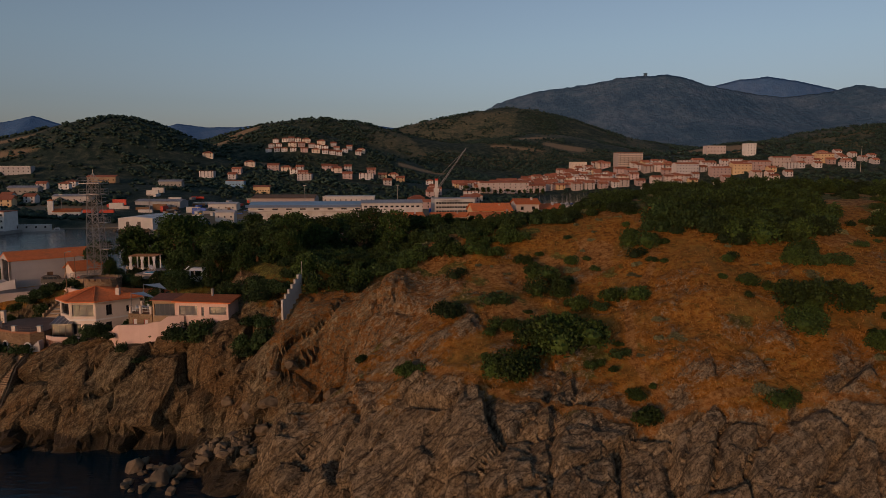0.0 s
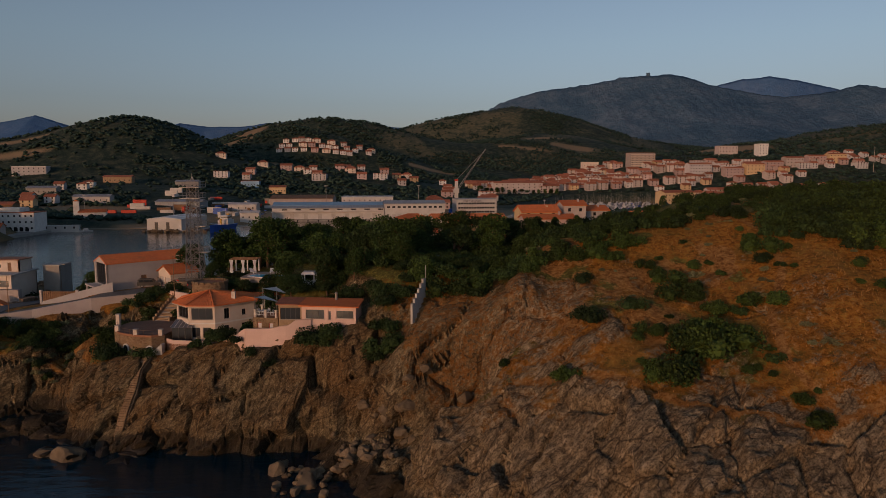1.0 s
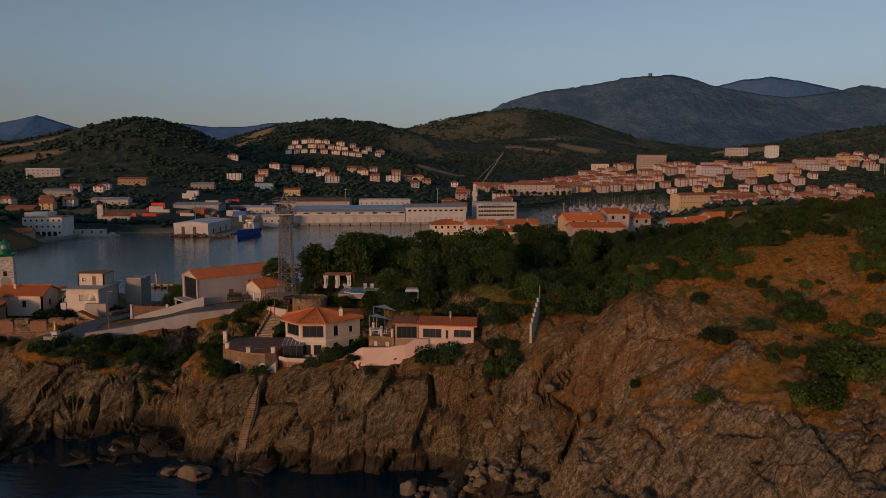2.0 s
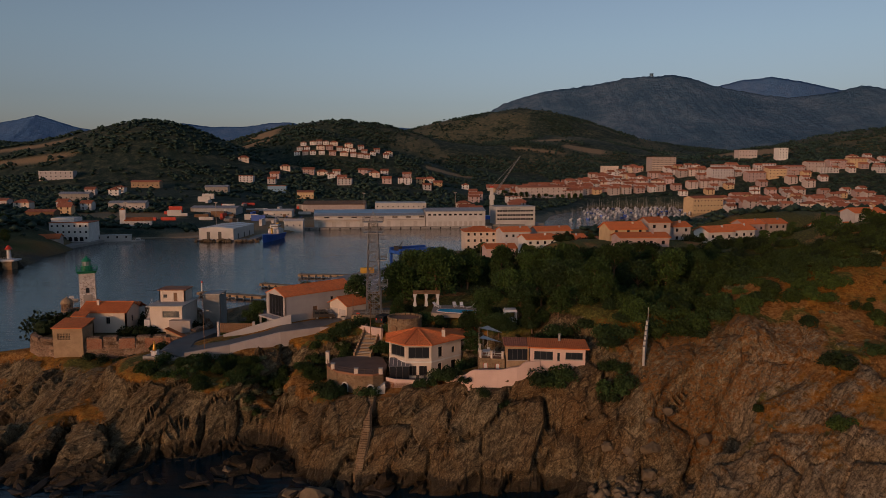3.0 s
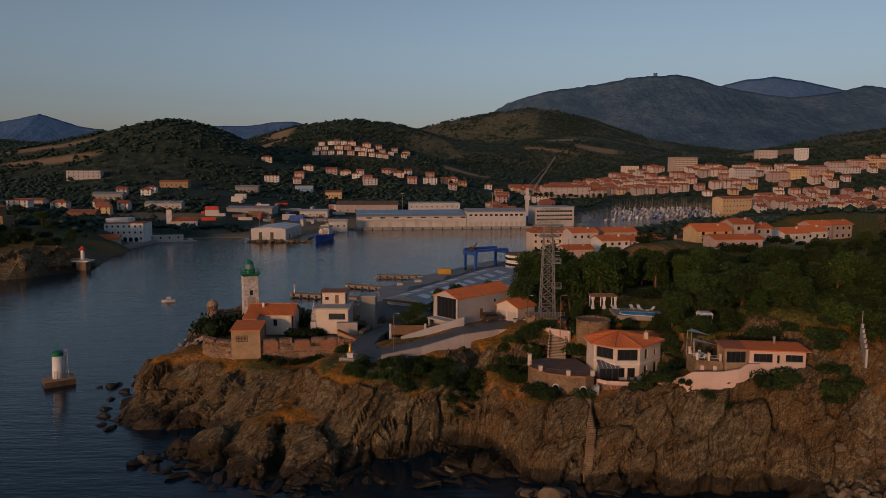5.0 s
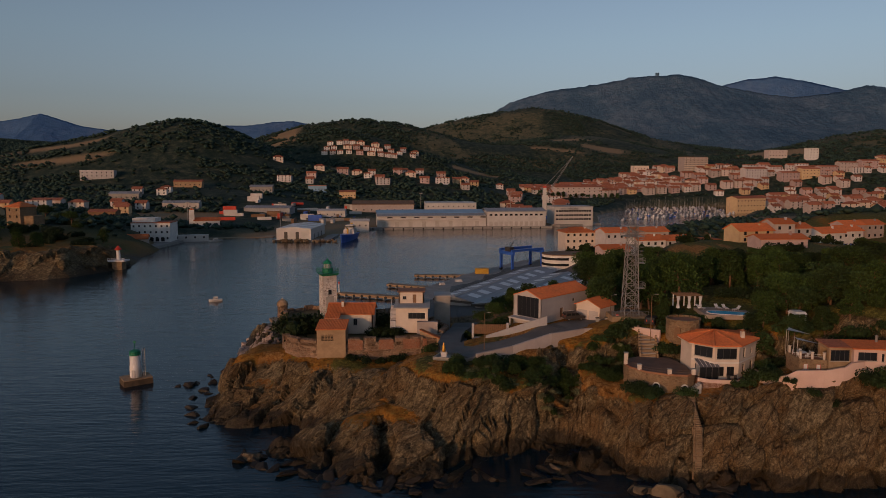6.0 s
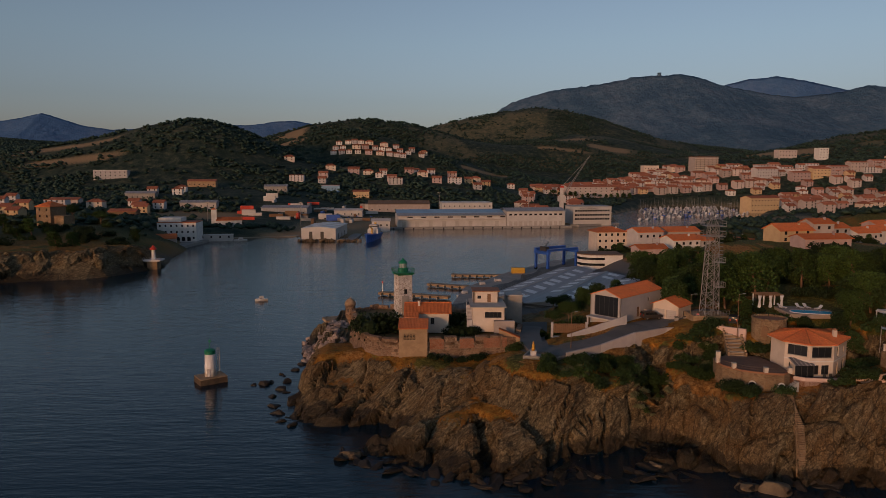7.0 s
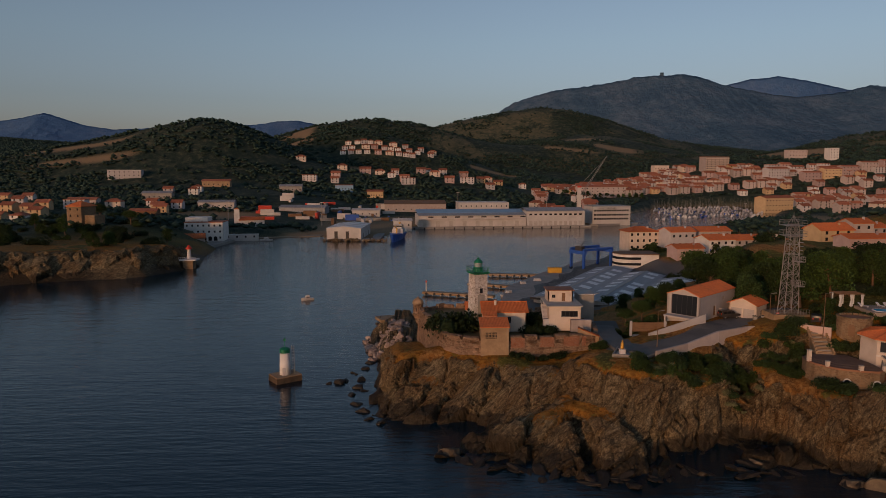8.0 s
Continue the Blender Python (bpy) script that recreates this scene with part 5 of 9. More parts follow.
    for k in range(49):
        s = k / 48 * 6
        i = min(5, int(s))
        u = s - i
        u = u * u * (3 - 2 * u)
        p, q = Vector(pts[i]), Vector(pts[i + 1])
        lin = p.lerp(q, s - i)
        fine.append((lin.x, lin.y, p.z + (q.z - p.z) * u))
    sh = Shape(off)
    for (ax, ay, az), (bx, by, bz) in zip(fine, fine[1:]):
        d = Vector((bx - ax, by - ay)).normalized()
        n = Vector((-d.y, d.x)) * 0.35
        sh.prism([(ax, ay), (bx, by), (bx + n.x, by + n.y), (ax + n.x, ay + n.y)], max(13.0, az - 2.8), [az, bz, bz, az])
    part("wall", sh, PINK, rw)


# ---- the lattice mast ----
def mast():
    top, base = 37.2, 19.0
    t = thing("lattice_mast", (-66.9, 132.3, base), "tall grey steel lattice signal mast with platforms", "mast")
    H = top - base

    def half(z):
        return 1.45 - 0.6 * z / H
    zs = [H * k / 9 for k in range(10)]
    for sx in (-1, 1):
        for sy in (-1, 1):
            part("leg", Shape().tube((sx * half(0), sy * half(0), 0), (sx * half(H), sy * half(H), H), 0.1, 0.07, n=4), STEEL, t)
    for z0, z1 in zip(zs, zs[1:]):
        a, b = half(z0), half(z1)
        for sx, sy, ex, ey in ((-1, -1, 1, -1), (1, -1, 1, 1), (1, 1, -1, 1), (-1, 1, -1, -1)):
            part("diagonal", Shape().tube((sx * a, sy * a, z0), (ex * b, ey * b, z1), 0.06, n=4), STEEL, t)
            part("diagonal", Shape().tube((ex * a, ey * a, z0), (sx * b, sy * b, z1), 0.06, n=4), STEEL, t)
            part("strut", Shape().tube((sx * b, sy * b, z1), (ex * b, ey * b, z1), 0.06, n=4), STEEL, t)
    for z, w, side in ((H - 0.2, 1.9, 0), (H - 2.3, 1.9, 0), (5.4, 0.9, 1.8), (10.5, 0.9, 1.6)):
        pl = part("platform", Shape().box(side - w, side + w, -w, w, z, z + 0.1), STEEL, t)
        rail = Shape()
        for sx in (-1, 0, 1):
            for sy in (-1, 0, 1):
                if sx or sy:
                    rail.tube((side + sx * w, sy * w, z + 0.1), (side + sx * w, sy * w, z + 1.1), 0.035, n=4)
        for h in (0.6, 1.1):
            for p, q in (((-1, -1), (1, -1)), ((1, -1), (1, 1)), ((1, 1), (-1, 1)), ((-1, 1), (-1, -1))):
                rail.tube((side + p[0] * w, p[1] * w, z + h), (side + q[0] * w, q[1] * w, z + h), 0.035, n=4)
        part("guard_rail", rail, STEEL, pl)
    head = Shape()
    for sx in (-1, 1):
        for sy in (-1, 1):
            head.tube((sx * 0.8, sy * 0.8, H), (0, 0, H + 1.9), 0.06, n=4)
    part("head", head, STEEL, t)
    part("rod", Shape().tube((0, 0, H + 1.7), (0, 0, H + 2.5), 0.04, n=5), STEEL, t)
    lad = Shape()
    for x in (-0.2, 0.2):
        lad.tube((x, -1.15, 0), (x, -0.75, H), 0.03, n=4)
    for k in range(45):
        lad.tube((-0.2, -1.14 + 0.4 * k / 45, 0.4 * k), (0.2, -1.14 + 0.4 * k / 45, 0.4 * k), 0.02, n=4)
    part("ladder", lad, STEEL, t)
    for k in range(9):
        part("cage_hoop", Shape().lathe([(0.45, 10.5 + k * 0.8), (0.45, 10.56 + k * 0.8)], 8, 1.9, 0), STEEL, t)
    b = thing("mast_compound", (-66.9, 132.3, 16.4), "red-brown walled plinth with railings round the mast", "plinth")
    part("plinth", Shape().box(-4.2, 3.2, -2.6, 2.6, -0.6, 2.6), BROWNWALL, b)
    rail = Shape()
    for k in range(13):
        x = -4.1 + k * 0.6
        rail.tube((x, -2.5, 2.6), (x, -2.5, 3.6), 0.03, n=4)
    for h in (3.1, 3.6):
        rail.tube((-4.1, -2.5, h), (3.1, -2.5, h), 0.03, n=4)
    part("railing", rail, STEEL, b)


# ---- garage, car, modern house, road walls ----
def garage():
    base, eave = 16.75, 19.9
    m = Matrix.Translation((-76.7, 138.3, base)) @ Matrix.Rotation(radians(-45), 4, "Z")
    t = thing("garage", m, "cream double garage with grey doors and tiled roof", "garage")
    L, D = 5.9, 5.6
    body = Shape()
    holes = [(0.5, 2.75, 0.0, 2.2), (3.15, 5.4, 0.0, 2.2)]
    wall(body, (0, 0), (L, 0), 0, eave - base, 0.25, holes)
    wall(body, (L, 0), (L, D), 0, eave - base, 0.25, [(2.2, 3.2, 0.9, 1.9)])
    wall(body, (L, D), (0, D), 0, eave - base, 0.25)
    wall(body, (0, D), (0, 0), 0, eave - base, 0.25)
    gable_end(body, 0, L, 0.0, 0.25, eave - base, 1.3)
    gable_end(body, 0, L, D - 0.25, 0.25, eave - base, 1.3)
    w = part("wall", body, CREAM, t)
    for u0, u1, z0, z1 in holes:
        d = part("garage_door", Shape().box(u0, u1, 0.12, 0.18, z0, z1), LIGHTCONC, t)
        for k in range(5):
            part("panel", Shape().box(u0 + 0.05, u1 - 0.05, 0.09, 0.12, 0.06 + k * 0.43, 0.43 + k * 0.43), GREIGE, d)
    window(w, Matrix.Translation((L, 0, 0)) @ Matrix.Rotation(radians(90), 4, "Z"), 2.2, 3.2, 0.9, 1.9)
    gable_roof(t, 0, L, 0, D, eave - base, 1.45, TILE, 0.35, "y")
    g = thing("garage_wall", m @ Matrix.Translation((-2.6, 0.4, 0)), "low rendered wall beside the garage", "wall")
    part("wall", Shape().box(0, 2.5, 0, 0.25, -0.5, 1.5), BUFF, g)


def car(at, turn, paint, label):
    t = thing("car", Matrix.Translation(at) @ Matrix.Rotation(radians(turn), 4, "Z"), label, "car")
    L, W = 4.4, 1.82
    side = [(-2.2, 0.45), (2.2, 0.45), (2.22, 0.85), (1.95, 1.02), (1.05, 1.10), (0.55, 1.66), (-1.95, 1.72), (-2.18, 1.05)]
    sh = Shape(Matrix.Rotation(radians(90), 4, "X"))
    sh.prism(side, -W / 2, W / 2)
    part("body", sh, paint, t)
    glass = Shape(Matrix.Rotation(radians(90), 4, "X"))
    for x0, x1, x2, x3 in ((0.12, 0.93, 0.5, 0.12), (-0.85, 0.02, 0.02, -0.85), (-1.85, -0.95, -0.95, -1.8)):
        for zz in (-W / 2 - 0.012, W / 2 - 0.01):
            glass.prism([(x0, 1.12), (x1, 1.12), (x2, 1.58), (x3, 1.58)], zz, zz + 0.022)
    part("side_windows", glass, DARKGLASS, t)
    ws = Shape()
    slab(ws, ((1.06, -0.78, 1.13), (1.06, 0.78, 1.13), (0.60, 0.72, 1.63), (0.60, -0.72, 1.63)), 0.02)
    part("windscreen", ws, DARKGLASS, t)
    part("rear_window", Shape().box(-2.13, -2.10, -0.7, 0.7, 1.15, 1.6), DARKGLASS, t)
    for x in (-1.35, 1.35):
        for y in (-0.86, 0.66):
            w = part("wheel", Shape().tube((x, y, 0.36), (x, y + 0.2, 0.36), 0.36, n=16), BLACK_RUBBER, t)
            part("rim", Shape().tube((x, y - 0.01, 0.36), (x, y + 0.21, 0.36), 0.21, n=12), STEEL, w)
    for y in (-0.72, 0.45):
        part("headlight", Shape().box(2.16, 2.225, y, y + 0.28, 0.72, 0.88), SKYLIGHT, t)
        part("tail_light", Shape().box(-2.2, -2.16, y, y + 0.2, 0.9, 1.25), RED_PAINT, t)
    for k in (-0.5, 0.5):
        part("roof_rail", Shape().tube((-1.8, k, 1.78), (0.4, k, 1.74), 0.025, n=5), BLACK_RUBBER, t)
    return t


def modern_house():
    base, eave = 16.0, 21.9
    p, q, r = Vector((-84.9, 133.4)), Vector((-72.5, 145.2)), Vector((-89.8, 138.8))
    ang = math.degrees(math.atan2(q.y - p.y, q.x - p.x))
    m = Matrix.Translation((*p, base)) @ Matrix.Rotation(radians(ang), 4, "Z")
    t = thing("modern_house", m, "greige rendered house with glazed gable and tiled roof", "house")
    L, D, h = (q - p).length, (r - p).length, eave - base
    body = Shape()
    wall(body, (0, 0), (L, 0), -0.6, h, 0.35, [(6.6, 7.7, 1.0, 3.1), (11.0, 11.7, 3.9, 4.6)])
    wall(body, (L, 0), (L, D), 0, h, 0.3)
    wall(body, (L, D), (0, D), 0, h, 0.3)
    wall(body, (0, D), (0, 0), -0.6, h, 0.35, [(1.0, D - 0.6, 1.6, h - 0.02)])
    w = part("wall", body, GREIGE, t)
    ge = Shape()
    a = 1.3
    ge.add([(0, 0, h), (0, D, h), (0, D / 2, h + a), (0.35, 0, h), (0.35, D, h), (0.35, D / 2, h + a)], [(0, 2, 1), (3, 4, 5), (0, 3, 5, 2), (2, 5, 4, 1)])
    ge.add([(L - 0.3, 0, h), (L - 0.3, D, h), (L - 0.3, D / 2, h + a), (L, 0, h), (L, D, h), (L, D / 2, h + a)], [(0, 2, 1), (3, 4, 5), (0, 3, 5, 2), (2, 5, 4, 1)])
    part("gable", ge, GREIGE, t)
    d = part("door", Shape().box(6.6, 7.7, 0.12, 0.2, 1.0, 3.1), WOOD, t, "brown timber door")
    part("door_handle", Shape().box(7.45, 7.55, 0.06, 0.12, 2.0, 2.05), STEEL, d)
    window(w, Matrix(), 11.0, 11.7, 3.9, 4.6, bars=0)
    mg = Matrix.Translation((0, D, 0)) @ Matrix.Rotation(radians(-90), 4, "Z")
    window(w, mg, 1.0, D - 0.6, 1.6, h - 0.02, bars=4, deep=0.2, sill=False)
    gable_roof(t, 0, L, 0, D, h, a + 0.08, TILE, 0.12, "x")
    part("balcony", Shape().box(-2.0, 0, 0.4, D - 0.3, 1.2, 1.5), GREIGE, t)
    for y in (0.6, D - 0.6):
        part("column", Shape().box(-1.9, -1.6, y - 0.15, y + 0.15, -1.5, 1.2), GREIGE, t)
    # garden walls down to the gate
    gw = thing("garden_wall", (-90, 131, 14.5), "sloping pale rendered garden wall beside the drive", "wall")
    off = Matrix.Translation((90, -131, -14.5))
    sh = Shape(off)
    for k in range(8):
        s0, s1 = k / 8, (k + 1) / 8
        a, b = Vector((-96.4, 130.2, 15.0)).lerp(Vector((-83.6, 133.0, 18.4)), s0), Vector((-96.4, 130.2, 15.0)).lerp(Vector((-83.6, 133.0, 18.4)), s1)
        sh.prism([(a.x, a.y), (b.x, b.y), (b.x, b.y + 0.3), (a.x, a.y + 0.3)], 12.8, [a.z, b.z, b.z, a.z])
    part("wall", sh, PALE, gw)
    fn = thing("slatted_gate", (-98.5, 134.6, 14.2), "brown slatted timber gate between pale posts", "gate")
    for k in range(16):
        part("slat", Shape().box(k * 0.42, k * 0.42 + 0.36, 0, 0.05, 0.15, 2.1), WOOD, fn)
    part("rail", Shape().box(0, 6.6, 0.05, 0.1, 0.4, 0.5).box(0, 6.6, 0.05, 0.1, 1.7, 1.8), WOOD, fn)
    for x in (-0.5, 6.7):
        part("post", Shape().box(x, x + 0.45, -0.2, 0.25, -0.8, 2.4), PALE, fn)
    fc = thing("forecourt", (-96, 131.6, 13.4), "pale concrete forecourt before the slatted gate", "pavement")
    part("slab", Shape().prism([(-4.2, -2.2), (2.0, -0.6), (4.4, 2.9), (-2.4, 2.9)], -0.8, 0.35), LIGHTCONC, fc)


def road_edge():
    """Parapets along the cliff road, and the little lookout with its statue."""
    t = thing("road_retaining_wall", (-88, 122, 13), "buff stone retaining wall under the cliff road", "wall")
    off = Matrix.Translation((88, -122, -13))
    pts = [Vector(p) for p in ((-72.5, 129.6, 16.5), (-77, 128.0, 16.7), (-84, 125.2, 16.4), (-92, 120.0, 15.3), (-99, 116.6, 14.7))]
    for p, q in zip(pts, pts[1:]):
        n = 6
        sh = Shape(off)
        for k in range(n):
            a, b = p.lerp(q, k / n), p.lerp(q, (k + 1) / n)
            sh.prism([(b.x, b.y), (a.x, a.y), (a.x - 0.2, a.y + 0.4), (b.x - 0.2, b.y + 0.4)], a.z - 2.6, [b.z + 0.25, a.z + 0.25, a.z + 0.25, b.z + 0.25])
        part("wall", sh, BUFF, t)
    rd = thing("road_surface", (-88, 124, 14), "patched grey asphalt cliff road", "road", kind="structure")
    off = Matrix.Translation((88, -124, -14))
    lev = [(-64, 137.5, 17.2), (-72, 136.0, 17.05), (-79, 132.3, 16.75), (-88, 126.6, 15.6), (-95, 122.5, 14.7), (-100, 120.5, 14.15), (-103, 123.0, 14.1), (-103.8, 129, 14.0), (-103, 138, 13.4), (-101, 148, 12.4), (-99, 160, 10.2)]
    ln = [Vector(p) for p in lev]
    half = [3.2, 3.4, 3.0, 2.6, 2.6, 3.0, 2.6, 2.2, 2.1, 2.1, 2.1]
    vs = []
    for i, p in enumerate(ln):
        d = (ln[min(i + 1, len(ln) - 1)] - ln[max(i - 1, 0)]).to_2d().normalized()
        n = Vector((-d.y, d.x)) * half[i]
        vs += [(p.x + n.x, p.y + n.y, p.z), (p.x - n.x, p.y - n.y, p.z), (p.x + n.x, p.y + n.y, p.z - 1.6), (p.x - n.x, p.y - n.y, p.z - 1.6)]
    fs = []
    for i in range(len(ln) - 1):
        a, b = 4 * i, 4 * i + 4
        fs += [(a, b, b + 1, a + 1), (a + 2, b + 2, b, a), (a + 1, b + 1, b + 3, a + 3)]
    part("asphalt", Shape(off).add(vs, fs), ASPHALT, rd)
    lk = thing("lookout", (-103.6, 119.2, 13.2), "paved lookout with low white kerb wall above the cliff", "terrace")
    part("paving", Shape().prism([(-3.4, -1.4), (2.6, -2.9), (5.0, -1.0), (4.0, 3.2), (-1.0, 4.0)], -1.6, 0.55), CONCRETE, lk)
    k = Shape()
    for p, q in (((-3.4, -1.4), (-0.4, -2.15)), ((0.3, -2.3), (2.6, -2.9)), ((2.6, -2.9), (5.0, -1.0))):
        wall(k, p, q, 0.2, 0.95, 0.25)
    wall(k, (-1.0, 4.0), (-3.4, -1.4), 0.2, 0.95, 0.25)
    part("kerb_wall", k, CONCRETE, lk)
    ped = thing("pedestal", (-105.0, 118.3, 13.6), "stepped white stone pedestal on the lookout", "pedestal")
    part("base", Shape().box(-0.75, 0.75, -0.75, 0.75, -0.4, 0.35), PALE, ped)
    part("shaft", Shape().box(-0.5, 0.5, -0.5, 0.5, 0.35, 1.25), PALE, ped)
    part("cornice", Shape().box(-0.6, 0.6, -0.6, 0.6, 1.25, 1.4), PALE, ped)
    solo("statue", Shape().lathe([(0.36, 0), (0.38, 0.25), (0.27, 0.75), (0.3, 1.05), (0.2, 1.22), (0.1, 1.3), (0.16, 1.42), (0.17, 1.55), (0.1, 1.68)], 14), GOLD,
         "small gilded statue on a white pedestal", "statue", (-105.0, 118.3, 15.0), smooth=True)
    for x, y, z, h in ((-97.3, 121.9, 14.2, 7.2), (-66.4, 120.0, 17.2, 8.0), (-103.2, 150, 12.0, 7.5), (-71.0, 131.6, 16.8, 6.2), (-38, 262, 12, 9)):
        s = thing("street_lamp", (x, y, z), "slim rusty steel street lamp beside the road", "street lamp", "street lamps")
        part("pole", Shape().tube((0, 0, -0.6), (0, 0, h), 0.09, 0.05, n=8), WOOD, s)
        part("arm", Shape().tube((0, 0, h), (0.9, -0.2, h + 0.15), 0.035, n=6), STEEL, s)
        part("lantern", Shape().box(0.6, 1.15, -0.32, -0.08, h + 0.1, h + 0.22), STEEL, s)
    for x, y in ((-71.2, 133.9), (-73.2, 133.4)):
        bn = thing("waste_bin", (x, y, 16.95), "grey wheeled waste bin by the road", "bin", "waste bins")
        part("body", Shape().prism([(-0.3, -0.3), (0.3, -0.3), (0.3, 0.3), (-0.3, 0.3)], 0.1, 0.95, [(-0.36, -0.36), (0.36, -0.36), (0.36, 0.36), (-0.36, 0.36)]), CONCRETE, bn)
        part("lid", Shape().box(-0.38, 0.38, -0.38, 0.38, 0.95, 1.03), FRAME_DARK, bn)
    sg = thing("road_sign", (-69.9, 130.6, 16.9), "round red and white road sign on a post", "sign")
    part("post", Shape().tube((0, 0, 0), (0, 0, 2.4), 0.04, n=6), STEEL, sg)
    part("disc", Shape().tube((0, -0.06, 2.1), (0, -0.03, 2.1), 0.34, n=20), RED_PAINT, sg)
    part("bar", Shape().box(-0.22, 0.22, -0.08, -0.06, 2.04, 2.16), WHITE, sg)
    # white boundary wall below the bastion
    bw = thing("boundary_wall", (-66, 124, 16.5), "pale rendered garden boundary wall", "wall")
    part("wall", Shape().prism([(-5.5, 1.4), (1.5, -3.4), (1.8, -3.1), (-5.2, 1.7)], -0.6, 1.9), PINK, bw)
    bw = thing("boundary_wall", (-22, 100, 18), "stepped buff masonry wall running up the slope", "wall")
    for k in range(6):
        a, b = k / 6, (k + 1) / 6
        x0, y0, x1, y1, z = -23.4 + 1.8 * a, 98.0 + 4.6 * a, -23.4 + 1.8 * b, 98.0 + 4.6 * b, 20.9 + 3.7 * a
        sec = Shape(Matrix.Translation((22, -100, -18)))
        sec.prism([(x0, y0), (x0 + 0.3, y0 - 0.1), (x1 + 0.3, y1 - 0.1), (x1, y1)], z - 2.9, z)
        part("wall_section", sec, LIGHTCONC, bw)
        cap = Shape(Matrix.Translation((22, -100, -18)))
        cap.prism([(x0 - 0.05, y0 - 0.05), (x0 + 0.35, y0 - 0.15), (x1 + 0.35, y1 - 0.17), (x1 - 0.05, y1 - 0.06)], z, z + 0.08)
        part("coping", cap, CONCRETE, bw)
    part("pole", Shape(Matrix.Translation((22, -100, -18))).tube((-21.3, 102.7, 22.0), (-21.3, 102.7, 26.0), 0.06, n=6), STEEL, bw)


def cliff_steps():
    t = thing("cliff_steps", (-66, 100, 6), "narrow concrete steps down the cliff to the sea", "steps")
    pts = [Vector(p) for p in ((-64.6, 103.6, 11.0), (-65.2, 101.4, 9.6), (-65.0, 98.9, 7.2), (-65.5, 97.2, 4.6), (-66.0, 95.9, 1.6))]
    off = Matrix.Translation((66, -100, -6))
    n = 9
    for p, q in zip(pts, pts[1:]):
        fl = Shape(off)
        slab(fl, (p + Vector((-0.75, 0.1, 0.45)), p + Vector((0.75, 0.1, 0.45)), q + Vector((0.75, 0.1, 0.45)), q + Vector((-0.75, 0.1, 0.45))), 1.4)
        part("flight", fl, RUBBLE, t)
        for k in range(n):
            c = p.lerp(q, (k + 0.5) / n)
            part("step", Shape(off).box(c.x - 0.5, c.x + 0.5, c.y - 0.2, c.y + 0.24, c.z - 1.2, c.z + 0.7), RUBBLE, t)


octagon_villa()
villa_terrace()
round_terrace()
garden_steps()
stone_lookout()
pool_garden()
pink_villa()
mast()
garage()
car((-77.6, 136.0, 16.95), 12, surface("bronze_car_paint", (0.10, 0.085, 0.07), (0.085, 0.07, 0.06), 1, rough=0.3, metal=0.6, stain=0.1), "dark bronze estate car parked before the garage")
car((-64.2, 126.4, 18.2), 60, BLACK_RUBBER, "black car parked behind the garden wall")
modern_house()
road_edge()
cliff_steps()

